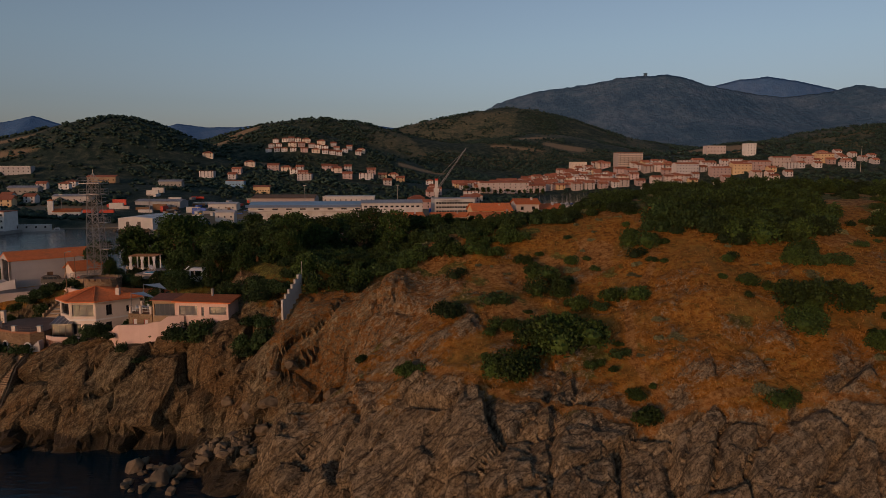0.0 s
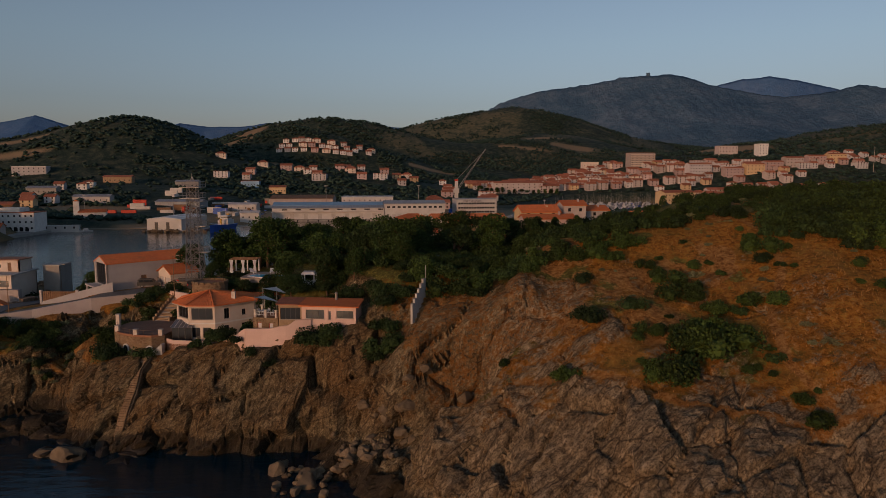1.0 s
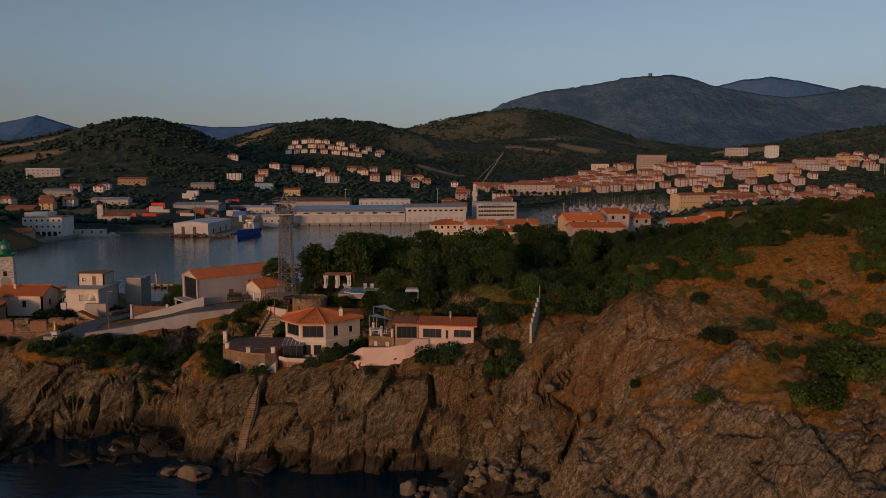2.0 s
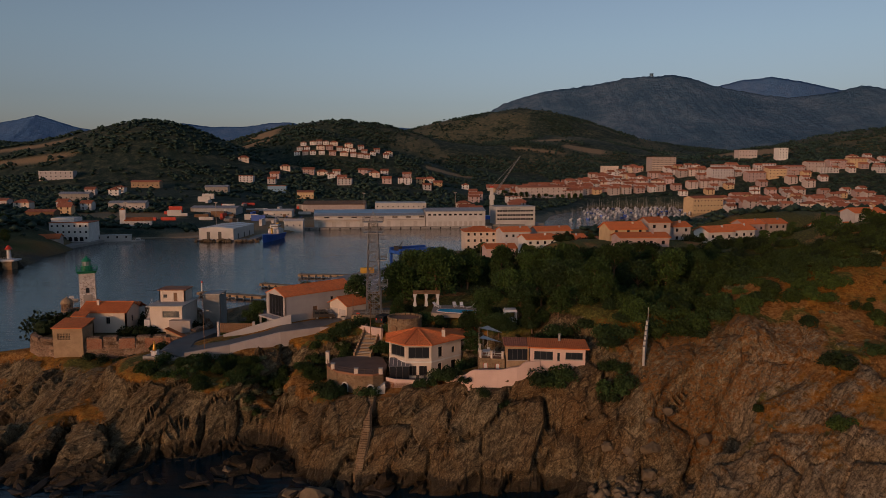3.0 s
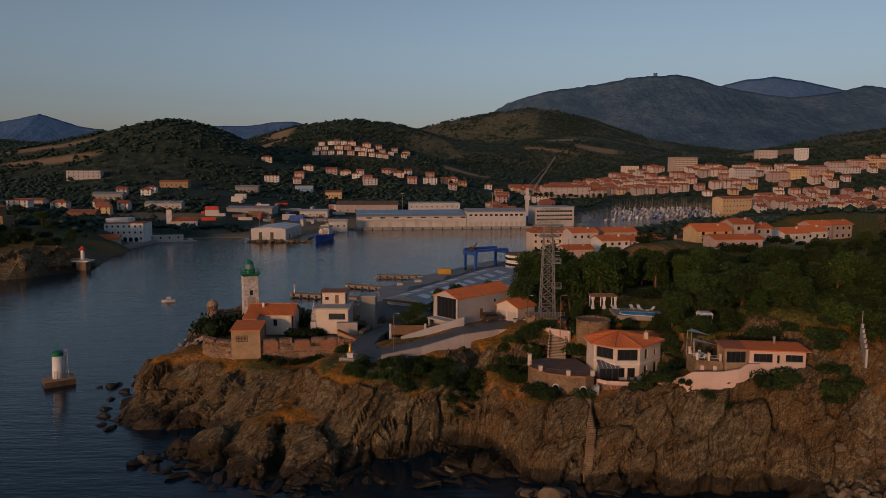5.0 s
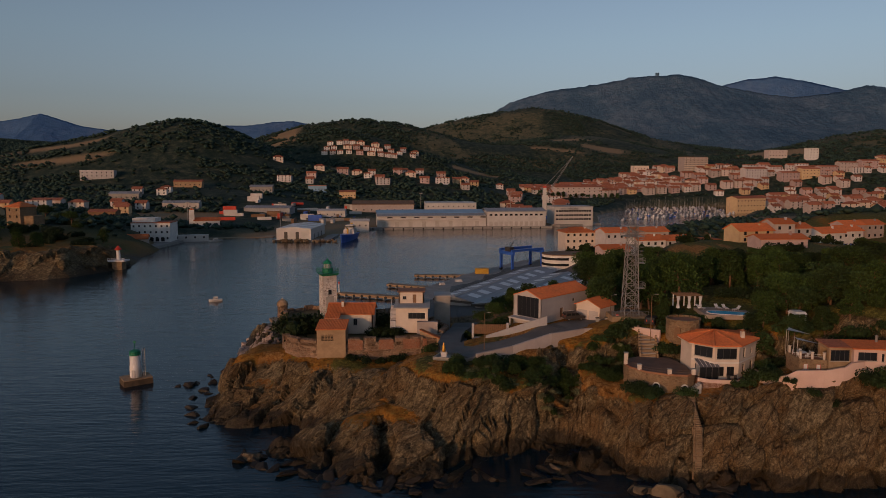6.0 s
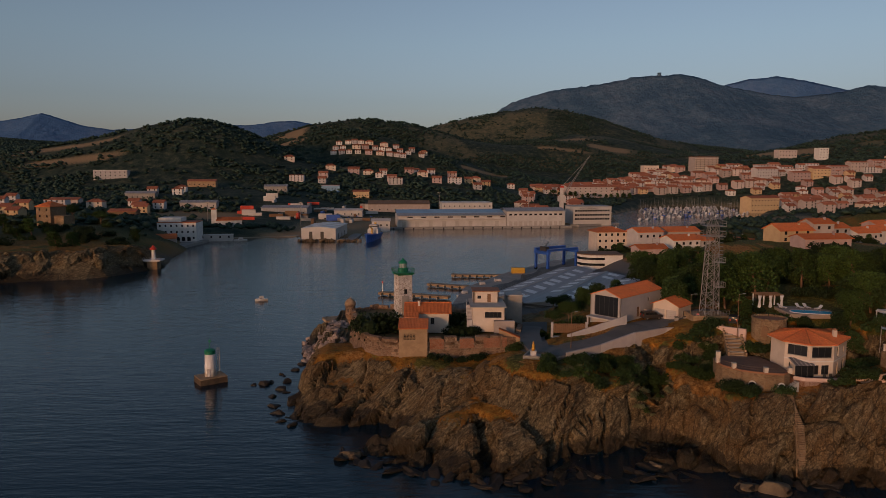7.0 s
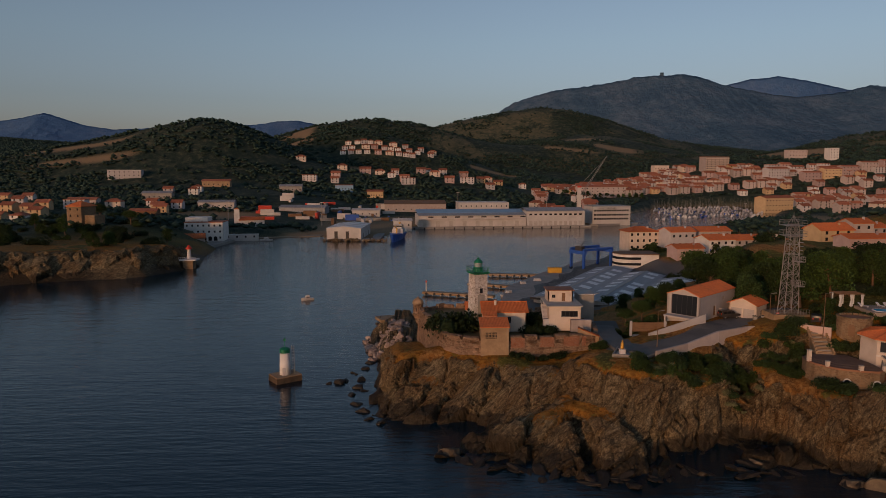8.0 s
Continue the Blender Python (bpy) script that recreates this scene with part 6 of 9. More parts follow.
# ---- the fort, its light and the beacon ----
def fort():
    t = thing("fort", (-124, 145, 8), "old stone rampart with brick patches on the point", "fort")
    off = Matrix.Translation((124, -145, -8))
    ring = [Vector(p) for p in ((-105.6, 134.3), (-124.8, 132.2), (-130.6, 132.0), (-134.6, 133.4), (-137.9, 136.0), (-139.4, 140.5), (-144.2, 162.0), (-138, 168), (-112, 162), (-103.5, 146))]
    ring = ring[::-1]
    lean = [p + (p - Vector((-122, 147))).normalized() * 0.6 for p in ring]
    part("curtain_wall", Shape(off).prism([tuple(p) for p in lean], 4.2, 12.2, [tuple(p) for p in ring]), RAMPART, t)
    inner = [p + (Vector((-122, 147)) - p).normalized() * 1.1 for p in ring]
    part("terreplein", Shape(off).prism([tuple(p) for p in inner], 12.2, 12.75), surface("fort_turf", (0.20, 0.12, 0.05), (0.10, 0.085, 0.035), 1, stain=0.4), t)
    cord = Shape(off)
    for p, q in zip(ring, ring[1:] + ring[:1]):
        cord.tube((*p, 11.2), (*q, 11.2), 0.16, n=6)
    part("string_course", cord, RAMPART, t)
    # parapet with gun embrasures
    for p, q in zip(ring, ring[1:] + ring[:1]):
        L = (q - p).length
        d = (q - p).normalized()
        n = Vector((-d.y, d.x)) * 1.0
        k = max(1, round(L / 3.4))
        for i in range(k):
            a, b = p + d * (L * i / k + 0.35), p + d * (L * (i + 1) / k - 0.35)
            h = 13.7 + 0.25 * math.sin(i * 2.1 + L)
            part("merlon", Shape(off).prism([tuple(a), tuple(b), tuple(b + n), tuple(a + n)], 12.2, [h, h, h + 0.15, h + 0.15]), RAMPART, t)
        part("breastwork", Shape(off).prism([tuple(p), tuple(q), tuple(q + n), tuple(p + n)], 12.205, 12.95), RAMPART, t)
    # brick facing on the landward front
    a, b = Vector((-124.7, 132.1)), Vector((-105.8, 134.2))
    d = (b - a).normalized()
    for u, w in ((0.4, 2.9), (6.6, 3.0), (11.6, 3.4), (15.6, 0.9)):
        p, q = a + d * u, a + d * (u + w)
        o = Vector((d.y, -d.x)) * 0.12
        part("brick_patch", Shape(off).prism([tuple(p + o), tuple(q + o), tuple(q), tuple(p)], 11.5, 13.55), BRICK, t)
    part("end_gable", Shape(off).prism([(-109.8, 135.4), (-105.6, 134.0), (-105.3, 135.0), (-109.6, 136.4)], 12.0, [14.9, 13.3, 13.3, 14.9]), BROWNWALL, t)
    cp = Shape(off)
    slab(cp, ((-109.9, 135.2, 15.05), (-105.4, 133.8, 13.45), (-105.1, 135.1, 13.45), (-109.6, 136.5, 15.05)), 0.14)
    part("gable_tiles", cp, TILE, t)
    # corner sentry turret
    m = off @ Matrix.Translation((-144.3, 162.2, 12.0))
    tr = part("turret", Shape(m).lathe([(0.3, -2.2), (0.9, -0.8), (1.35, 0.2), (1.45, 0.4), (1.25, 0.5), (1.25, 2.7), (1.45, 2.8), (1.45, 3.0)], 12), RAMPART, t, smooth=False)
    part("dome", Shape(m).lathe([(1.4, 3.0), (1.3, 3.5), (0.95, 3.95), (0.45, 4.25), (0.16, 4.35), (0.16, 4.55), (0.05, 4.7)], 12), BROWNWALL, tr)
    # black strips laid on the uncut wall as the shade in its loopholes
    for w in (200, 250, 300):
        mm = m @ Matrix.Rotation(radians(w), 4, "Z")
        part("slit", Shape(mm).box(1.2, 1.27, -0.12, 0.12, 1.2, 2.0), BLACK_RUBBER, tr)

    # brown rendered guard tower
    g = thing("guard_tower", (-127.7, 133.6, 8.7), "brown rendered guard tower with pantile lean-to roof", "tower")
    body = Shape()
    wall(body, (-2.9, -2.2), (2.9, -2.0), -0.6, 7.3, 0.4, [(0.9, 3.4, 4.9, 6.2)])
    wall(body, (2.9, -2.0), (2.9, 2.6), -0.6, 7.3, 0.4)
    wall(body, (2.9, 2.6), (-2.9, 2.6), -0.6, 8.0, 0.4)
    wall(body, (-2.9, 2.6), (-2.9, -2.2), -0.6, 7.3, 0.4)
    part("wall", body, BROWNWALL, g)
    lat = Shape()
    for k in range(9):
        lat.box(-1.98 + k * 0.3, -1.9 + k * 0.3, -2.02, -1.95, 4.9, 6.2)
    for k in range(4):
        lat.box(-2.0, 0.5, -2.03, -1.96, 5.1 + k * 0.3, 5.18 + k * 0.3)
    part("claustra", lat, BROWNWALL, g)
    # added black panel gives the opening its shade; no room lies behind
    part("shadow_box", Shape().box(-2.0, 0.5, -1.75, -1.7, 4.9, 6.2), BLACK_RUBBER, g, "black panel for the shade behind the lattice")
    r = Shape()
    p = ((-3.1, -2.5, 7.35), (3.1, -2.3, 7.35), (-3.1, 2.9, 8.3), (3.1, 2.9, 8.3))
    tiled(r, *p)
    slab(r, (p[0], p[1], p[3], p[2]), 0.15)
    part("roof", r, TILE, g)
    r = Shape()
    p = ((-2.2, 3.2, 8.5), (1.0, 3.2, 8.5), (-2.2, 5.2, 9.1), (1.0, 5.2, 9.1))
    tiled(r, *p)
    slab(r, (p[0], p[1], p[3], p[2]), 0.15)
    part("rear_roof", r, TILE, g)
    part("rear_wall", Shape().box(-2.0, 0.8, 3.4, 5.0, 4.6, 8.4), BUFF, g)

    # keeper's house
    h = thing("keepers_house", (-124.8, 143.6, 12.95), "cream keeper's house with tiled gable roof inside the fort", "house")
    body = Shape()
    wall(body, (-4.8, -3.3), (4.8, -3.3), 0, 4.4, 0.3, [(5.4, 6.2, 1.9, 3.3)])
    wall(body, (4.8, -3.3), (4.8, 3.3), 0, 4.4, 0.3, [(2.6, 3.4, 1.9, 3.2)])
    wall(body, (4.8, 3.3), (-4.8, 3.3), 0, 4.4, 0.3)
    wall(body, (-4.8, 3.3), (-4.8, -3.3), 0, 4.4, 0.3)
    for x in (-4.8, 4.5):
        body.add([(x, -3.3, 4.4), (x, 3.3, 4.4), (x, 0, 5.9), (x + 0.3, -3.3, 4.4), (x + 0.3, 3.3, 4.4), (x + 0.3, 0, 5.9)], [(0, 2, 1), (3, 4, 5), (0, 3, 5, 2), (2, 5, 4, 1)])
    w = part("wall", body, CREAM, h)
    window(w, Matrix.Translation((-4.8, -3.3, 0)), 5.4, 6.2, 1.9, 3.3, FRAME_DARK, DARKGLASS, 1)
    window(w, Matrix.Translation((4.8, -3.3, 0)) @ Matrix.Rotation(radians(90), 4, "Z"), 2.6, 3.4, 1.9, 3.2)
    gable_roof(h, -4.8, 4.8, -3.3, 3.3, 4.4, 1.65, TILE, 0.4, "x")
    c = part("chimney", Shape().box(-2.2, -1.7, -1.3, -0.8, 4.9, 6.6), CREAM, h)
    part("cap", Shape().box(-2.3, -1.6, -1.4, -0.7, 6.6, 6.72), TERRACOTTA, c)
    o = thing("outbuilding", (-128.5, 157.5, 12.0), "small cream outbuilding with tiled roof behind the light", "house")
    part("wall", Shape().box(-4, 4, -2.5, 2.5, 0, 2.9), CREAM, o)
    gable_roof(o, -4, 4, -2.5, 2.5, 2.9, 1.3, TILE, 0.35, "x")


def lighthouse():
    t = thing("lighthouse", Matrix.Translation((-130.4, 145.6, 12.4)) @ Matrix.Rotation(radians(24), 4, "Z"), "square whitewashed stone lighthouse with green lantern", "lighthouse")
    H, a = 12.6, 1.55
    part("shaft", Shape().prism([(-a - 0.1, -a - 0.1), (a + 0.1, -a - 0.1), (a + 0.1, a + 0.1), (-a - 0.1, a + 0.1)], -0.5, H, [(-a, -a), (a, -a), (a, a), (-a, a)]), TOWERSTONE, t)
    qn = Shape()
    for k in range(26):
        w = 0.55 if k % 2 else 0.35
        for sx in (-1, 1):
            for sy in (-1, 1):
                x, y = sx * (a + 0.09 - 0.004 * k), sy * (a + 0.09 - 0.004 * k)
                qn.box(min(x, x - sx * w), max(x, x - sx * w), min(y, y - sy * w), max(y, y - sy * w), k * 0.485, k * 0.485 + 0.44)
    part("quoins", qn, LIGHTCONC, t)
    for z in (4.0, 8.4):
        w = part("window", Shape().box(-0.35, 0.35, -a - 0.11, -a + 0.05, z, z + 1.1), FRAME_DARK, t)
        part("pane", Shape().box(-0.28, 0.28, -a - 0.125, -a - 0.11, z + 0.08, z + 1.02), DARKGLASS, w)
    part("inset_panel", Shape().box(-0.85, 0.85, -a - 0.13, -a + 0.02, 2.5, 8.0), CONCRETE, t, "darker bare stone panel")
    g = part("gallery", Shape().prism([(-1.7, -1.7), (1.7, -1.7), (1.7, 1.7), (-1.7, 1.7)], H, H + 0.5, [(-2.05, -2.05), (2.05, -2.05), (2.05, 2.05), (-2.05, 2.05)]), GREEN_PAINT, t)
    for p, q in (((-1, -1), (1, -1)), ((1, -1), (1, 1)), ((1, 1), (-1, 1)), ((-1, 1), (-1, -1))):
        rail = Shape()
        for z in (0.95, 1.45):
            rail.tube((p[0] * 2, p[1] * 2, H + z), (q[0] * 2, q[1] * 2, H + z), 0.04, n=5)
        for k in range(7):
            s = k / 6
            x, y = 2 * (p[0] + (q[0] - p[0]) * s), 2 * (p[1] + (q[1] - p[1]) * s)
            rail.tube((x, y, H + 0.5), (x, y, H + 1.45), 0.03, n=4)
        part("railing", rail, GREEN_PAINT, g)
    part("drum", Shape().lathe([(1.15, H + 0.5), (1.15, H + 1.5), (1.05, H + 1.55)], 14), GREEN_PAINT, t)
    part("lantern_glass", Shape().lathe([(0.85, H + 1.55), (0.85, H + 2.5)], 12), glass_material("lantern_glass", (0.20, 0.22, 0.21), 0.1), t)
    for k in range(8):
        w = k * math.tau / 8
        part("glazing_bar", Shape().tube((0.87 * math.cos(w), 0.87 * math.sin(w), H + 1.55), (0.87 * math.cos(w), 0.87 * math.sin(w), H + 2.5), 0.04, n=4), GREEN_PAINT, t)
    part("dome", Shape().lathe([(1.05, H + 2.5), (0.95, H + 2.75), (0.6, H + 3.15), (0.22, H + 3.35), (0.22, H + 3.55), (0.05, H + 3.75)], 14), GREEN_PAINT, t)


def signal_station():
    t = thing("signal_station", (-111.7, 146.5, 13.1), "stacked cream flat-roofed signal station with outside stair", "house")
    body = Shape()
    wall(body, (-3.4, -5.8), (3.5, -6.1), 0, 5.4, 0.3, [(2.7, 6.3, 3.1, 4.4)])
    wall(body, (3.5, -6.1), (3.5, 3), 0, 5.4, 0.3)
    wall(body, (3.5, 3), (-3.4, 3), 0, 5.4, 0.3)
    wall(body, (-3.4, 3), (-3.4, -5.8), 0, 5.4, 0.3)
    w = part("lower_wall", body, CREAM, t)
    m = Matrix.Translation((-3.4, -5.8, 0)) @ Matrix.Rotation(math.atan2(-0.3, 6.9), 4, "Z")
    window(w, m, 2.7, 6.3, 3.1, 4.4, bars=3)
    part("flat_roof", Shape().box(-3.9, 3.9, -6.6, 3.3, 5.4, 5.65), LIGHTCONC, t)
    up = Shape()
    wall(up, (-3.0, -1.6), (2.6, -1.6), 5.65, 8.1, 0.25, [(0.9, 1.7, 6.5, 7.2), (3.1, 3.9, 5.7, 7.6)])
    wall(up, (2.6, -1.6), (2.6, 2.8), 5.65, 8.1, 0.25)
    wall(up, (2.6, 2.8), (-3.0, 2.8), 5.65, 8.1, 0.25)
    wall(up, (-3.0, 2.8), (-3.0, -1.6), 5.65, 8.1, 0.25)
    w2 = part("upper_wall", up, CREAM, t)
    mm = Matrix.Translation((-3.0, -1.6, 0))
    window(w2, mm, 0.9, 1.7, 6.5, 7.2)
    part("door", Shape().box(0.1, 0.9, -1.5, -1.44, 5.7, 7.6), WOOD, t)
    part("upper_roof", Shape().box(-3.3, 2.9, -1.9, 3.1, 8.1, 8.3), TERRACOTTA, t)
    st = part("stair", Shape().box(-4.6, -3.45, -6.0, -5.0, 0, 2.6), PALE, t)
    for k in range(12):
        part("tread", Shape().box(-4.6, -3.45, -5.0 + k * 0.3, -4.7 + k * 0.3, 2.3 + k * 0.2, 2.6 + k * 0.23), PALE, st)
    rail = Shape()
    rail.tube((-4.6, -6, 3.6), (-4.6, -5, 3.6), 0.04, n=5).tube((-4.6, -5, 3.6), (-4.6, -1.5, 6.3), 0.04, n=5)
    for k in range(7):
        rail.tube((-4.6, -5 + k * 0.58, 2.6 + k * 0.45), (-4.6, -5 + k * 0.58, 3.6 + k * 0.45), 0.03, n=4)
    part("stair_rail", rail, FRAME_WHITE, t)
    part("porch", Shape().box(1.2, 5.6, -7.4, -6.2, 0, 2.7), BUFF, t)
    s = thing("transformer_house", (-105.0, 152.0, 12.0), "tall plain grey rendered service block", "building")
    part("wall", Shape().box(-1.8, 1.8, -2.5, 2.5, -0.5, 7.4), CONCRETE, s)
    part("roof", Shape().box(-1.95, 1.95, -2.65, 2.65, 7.4, 7.6), LIGHTCONC, s)


def beacon():
    t = thing("sea_beacon", (-174.4, 147.0, 0), "white round sea beacon with green lantern on a stone plinth", "beacon")
    m = Matrix.Rotation(radians(36), 4, "Z")
    part("plinth", Shape(m).prism([(-3.3, -2.6), (3.3, -2.6), (3.3, 2.6), (-3.3, 2.6)], -2.5, 1.25, [(-3.0, -2.3), (3.0, -2.3), (3.0, 2.3), (-3.0, 2.3)]), surface("wet_plinth_stone", (0.13, 0.085, 0.05), (0.06, 0.045, 0.03), 2, stain=0.6), t)
    part("plinth_top", Shape(m).box(-3.05, 3.05, -2.35, 2.35, 1.25, 1.45), BROWNWALL, t)
    part("tower", Shape().lathe([(1.3, 1.45), (1.25, 4.0), (1.2, 4.1), (1.15, 6.5)], 18), WHITE, t, smooth=True)
    part("door", Shape().box(-0.35, 0.35, -1.34, -1.15, 1.45, 3.2), PALE, t)
    part("lantern", Shape().lathe([(1.2, 6.5), (1.2, 7.3), (1.0, 7.5), (0.5, 7.7)], 16), GREEN_PAINT, t)
    part("aerial", Shape().tube((0, 0, 7.6), (0, 0, 10.2), 0.07, 0.03, n=6).box(-0.3, 0.3, -0.03, 0.03, 9.2, 9.6), GREEN_PAINT, t)
    lad = Shape()
    for x in (1.5, 2.0):
        lad.tube((x, 0.4, 1.45), (x, 0.4, 8.0), 0.06, n=5)
    for k in range(18):
        lad.tube((1.5, 0.4, 1.7 + k * 0.35), (2.0, 0.4, 1.7 + k * 0.35), 0.04, n=4)
    lad.tube((1.5, 0.4, 7), (0.9, 0.2, 7), 0.05, n=4).tube((1.5, 0.4, 4), (1.0, 0.2, 4), 0.05, n=4)
    part("ladder", lad, STEEL, t)


def boulder(seed, stretch=(1, 1, 0.7)):
    """One broken rock of about a metre's radius: facets cut at random from a rough ball."""
    rnd = random.Random(seed)
    bm = bmesh.new()
    bmesh.ops.create_icosphere(bm, subdivisions=3, radius=1)
    cuts = [(Vector((rnd.gauss(0, 1), rnd.gauss(0, 1), rnd.gauss(0, 1))).normalized(), rnd.uniform(0.55, 0.85)) for _ in range(9)]
    for v in bm.verts:
        for n, d in cuts:
            o = v.co.dot(n) - d
            if o > 0:
                v.co -= n * o
        v.co *= 1 + 0.12 * noise.noise(v.co * 2.1 + Vector((seed, 0, 0))) + 0.07 * noise.noise(v.co * 6 + Vector((0, seed, 0)))
        v.co = Vector((v.co.x * stretch[0], v.co.y * stretch[1], v.co.z * stretch[2]))
    me = bpy.data.meshes.new("boulder")
    bm.to_mesh(me)
    bm.free()
    return me


ROCKSTONE = surface("shore_rock", (0.21, 0.155, 0.095), (0.10, 0.072, 0.045), 1.6, stain=0.6, relief=0.12, vary=0.25)
WETROCK = surface("wet_shore_rock", (0.035, 0.026, 0.016), (0.018, 0.014, 0.009), 1.2, rough=0.55, stain=0.6, relief=0.12, vary=0.2)
PALEROCK = surface("pale_armour_rock", (0.36, 0.27, 0.225), (0.26, 0.19, 0.155), 1.2, stain=0.5, relief=0.1, vary=0.25)
ROCKS = {}
for mat_name, mt in (("dry", ROCKSTONE), ("wet", WETROCK), ("pale", PALEROCK)):
    ROCKS[mat_name] = []
    for k in range(6):
        me = boulder(k + 11, (1, random.Random(k).uniform(0.7, 1.0), random.Random(k + 5).uniform(0.55, 0.85)))
        me.materials.append(mt)
        ROCKS[mat_name].append(me)


def rock(x, y, z, size, sort, label, group, seed):
    rnd = random.Random(seed)
    ob = new("rock", ROCKS[sort][seed % 6])
    ob.matrix_world = Matrix.Translation((x, y, z)) @ Euler((rnd.uniform(-0.5, 0.5), rnd.uniform(-0.5, 0.5), rnd.uniform(0, 6.3))).to_matrix().to_4x4() @ Matrix.Scale(size, 4)
    return tagged(ob, label, "rock", group)


def shore_rocks():
    rnd = random.Random(4)
    # broken blocks in the cove under the pink villa
    for k in range(80):
        s = rnd.random()
        x, y = -40 + 17 * s + rnd.gauss(0, 1.2), 84.5 + 6.0 * s + rnd.gauss(0, 2.0)
        rock(x, y, max(z_at(x, y), 0) + 0.15, rnd.uniform(0.4, 1.1) * (1.8 if k < 8 else 1), "dry", "angular grey-brown block in the cove", "cove boulders", k)
    # blocks lying on the gully's side
    for x, y, z, s in ((-15.6, 92.4, 0, 1.2), (-24.5, 90.0, 0, 1.3), (-26.5, 91.0, 0, 1.1)):
        rock(x, y, z_at(x, y) + 0.3, s, "dry", "pale boulder on the gully slope", "cove boulders", int(s * 50))
    # skerries off the point
    for x, y, s in ((-162.0, 145.2, 1.9), (-160.2, 146.0, 1.2), (-164.0, 144.4, 0.9), (-159.5, 152.5, 0.7), (-158.6, 151.2, 0.6), (-157.2, 141.5, 1.6), (-155.6, 139.2, 1.3), (-158.0, 136.5, 1.2), (-156.8, 146.5, 1.5),
                    (-156.2, 130.5, 1.4), (-154.4, 126.5, 1.8), (-153.0, 122.2, 1.3), (-150.4, 120.4, 1.6), (-157.0, 156.0, 1.4), (-156.2, 160.6, 1.3)):
        rock(x, y, -0.3 * s, s * 1.1, "wet", "dark wet skerry with weed at the waterline", "skerries", int(x * 7) % 97)
    # low wet ledges along the foot of the cliffs, long and flat
    for k in range(70):
        u = rnd.random()
        i = int(u * 8)
        line = ((-140, 106), (-134, 101.5), (-126, 98), (-116, 95.5), (-106, 94.5), (-98, 97), (-86, 98), (-74, 93.5), (-62, 92.5))
        p, q = line[i], line[i + 1]
        f = u * 8 - i
        x, y = p[0] + (q[0] - p[0]) * f + rnd.gauss(0, 1.3), p[1] + (q[1] - p[1]) * f + rnd.gauss(0.6, 1.3)
        ob = rock(x, y, rnd.uniform(-0.35, 0.15), 1.0, "wet", "low wet ledge at the foot of the cliff", "wet ledges", k)
        ob.matrix_world = ob.matrix_world @ Matrix.Diagonal((rnd.uniform(1.2, 3.0), rnd.uniform(0.7, 1.5), rnd.uniform(0.4, 0.9), 1))
    for x, y, sx, sz in ((-71.6, 92.4, 2.6, 2.6), (-75.5, 93.6, 2.2, 1.6), (-137.6, 105.6, 2.2, 1.7), (-87.5, 101.5, 2.0, 1.5)):
        ob = rock(x, y, 0.0, 1.0, "dry", "brown half-drowned boulder at the cliff foot", "wet ledges", int(-x))
        ob.matrix_world = ob.matrix_world @ Matrix.Diagonal((sx, 0.8 * sx, sz, 1))
    # armour stone below the turret
    for k in range(150):
        s = rnd.random()
        x, y = -158.5 + 10 * s + rnd.uniform(-2.2, 2.2), 162 + 24 * rnd.random()
        z = z_at(x, y)
        if z > -1.2:
            rock(x, y, max(z, 0) + 0.2, rnd.uniform(0.6, 1.15), "pale", "pale armour stone on the breakwater slope", "armour stones", 200 + k)
    for k in range(60):
        x, y = rnd.uniform(-214, -172), 446.2 + rnd.uniform(-1.4, 0.8)
        rock(x, y, 0.5 + rnd.uniform(-0.3, 0.8), rnd.uniform(0.8, 1.4), "dry", "rubble stone along the quay foot", "quay rubble", 400 + k)


fort()
lighthouse()
signal_station()
beacon()
shore_rocks()

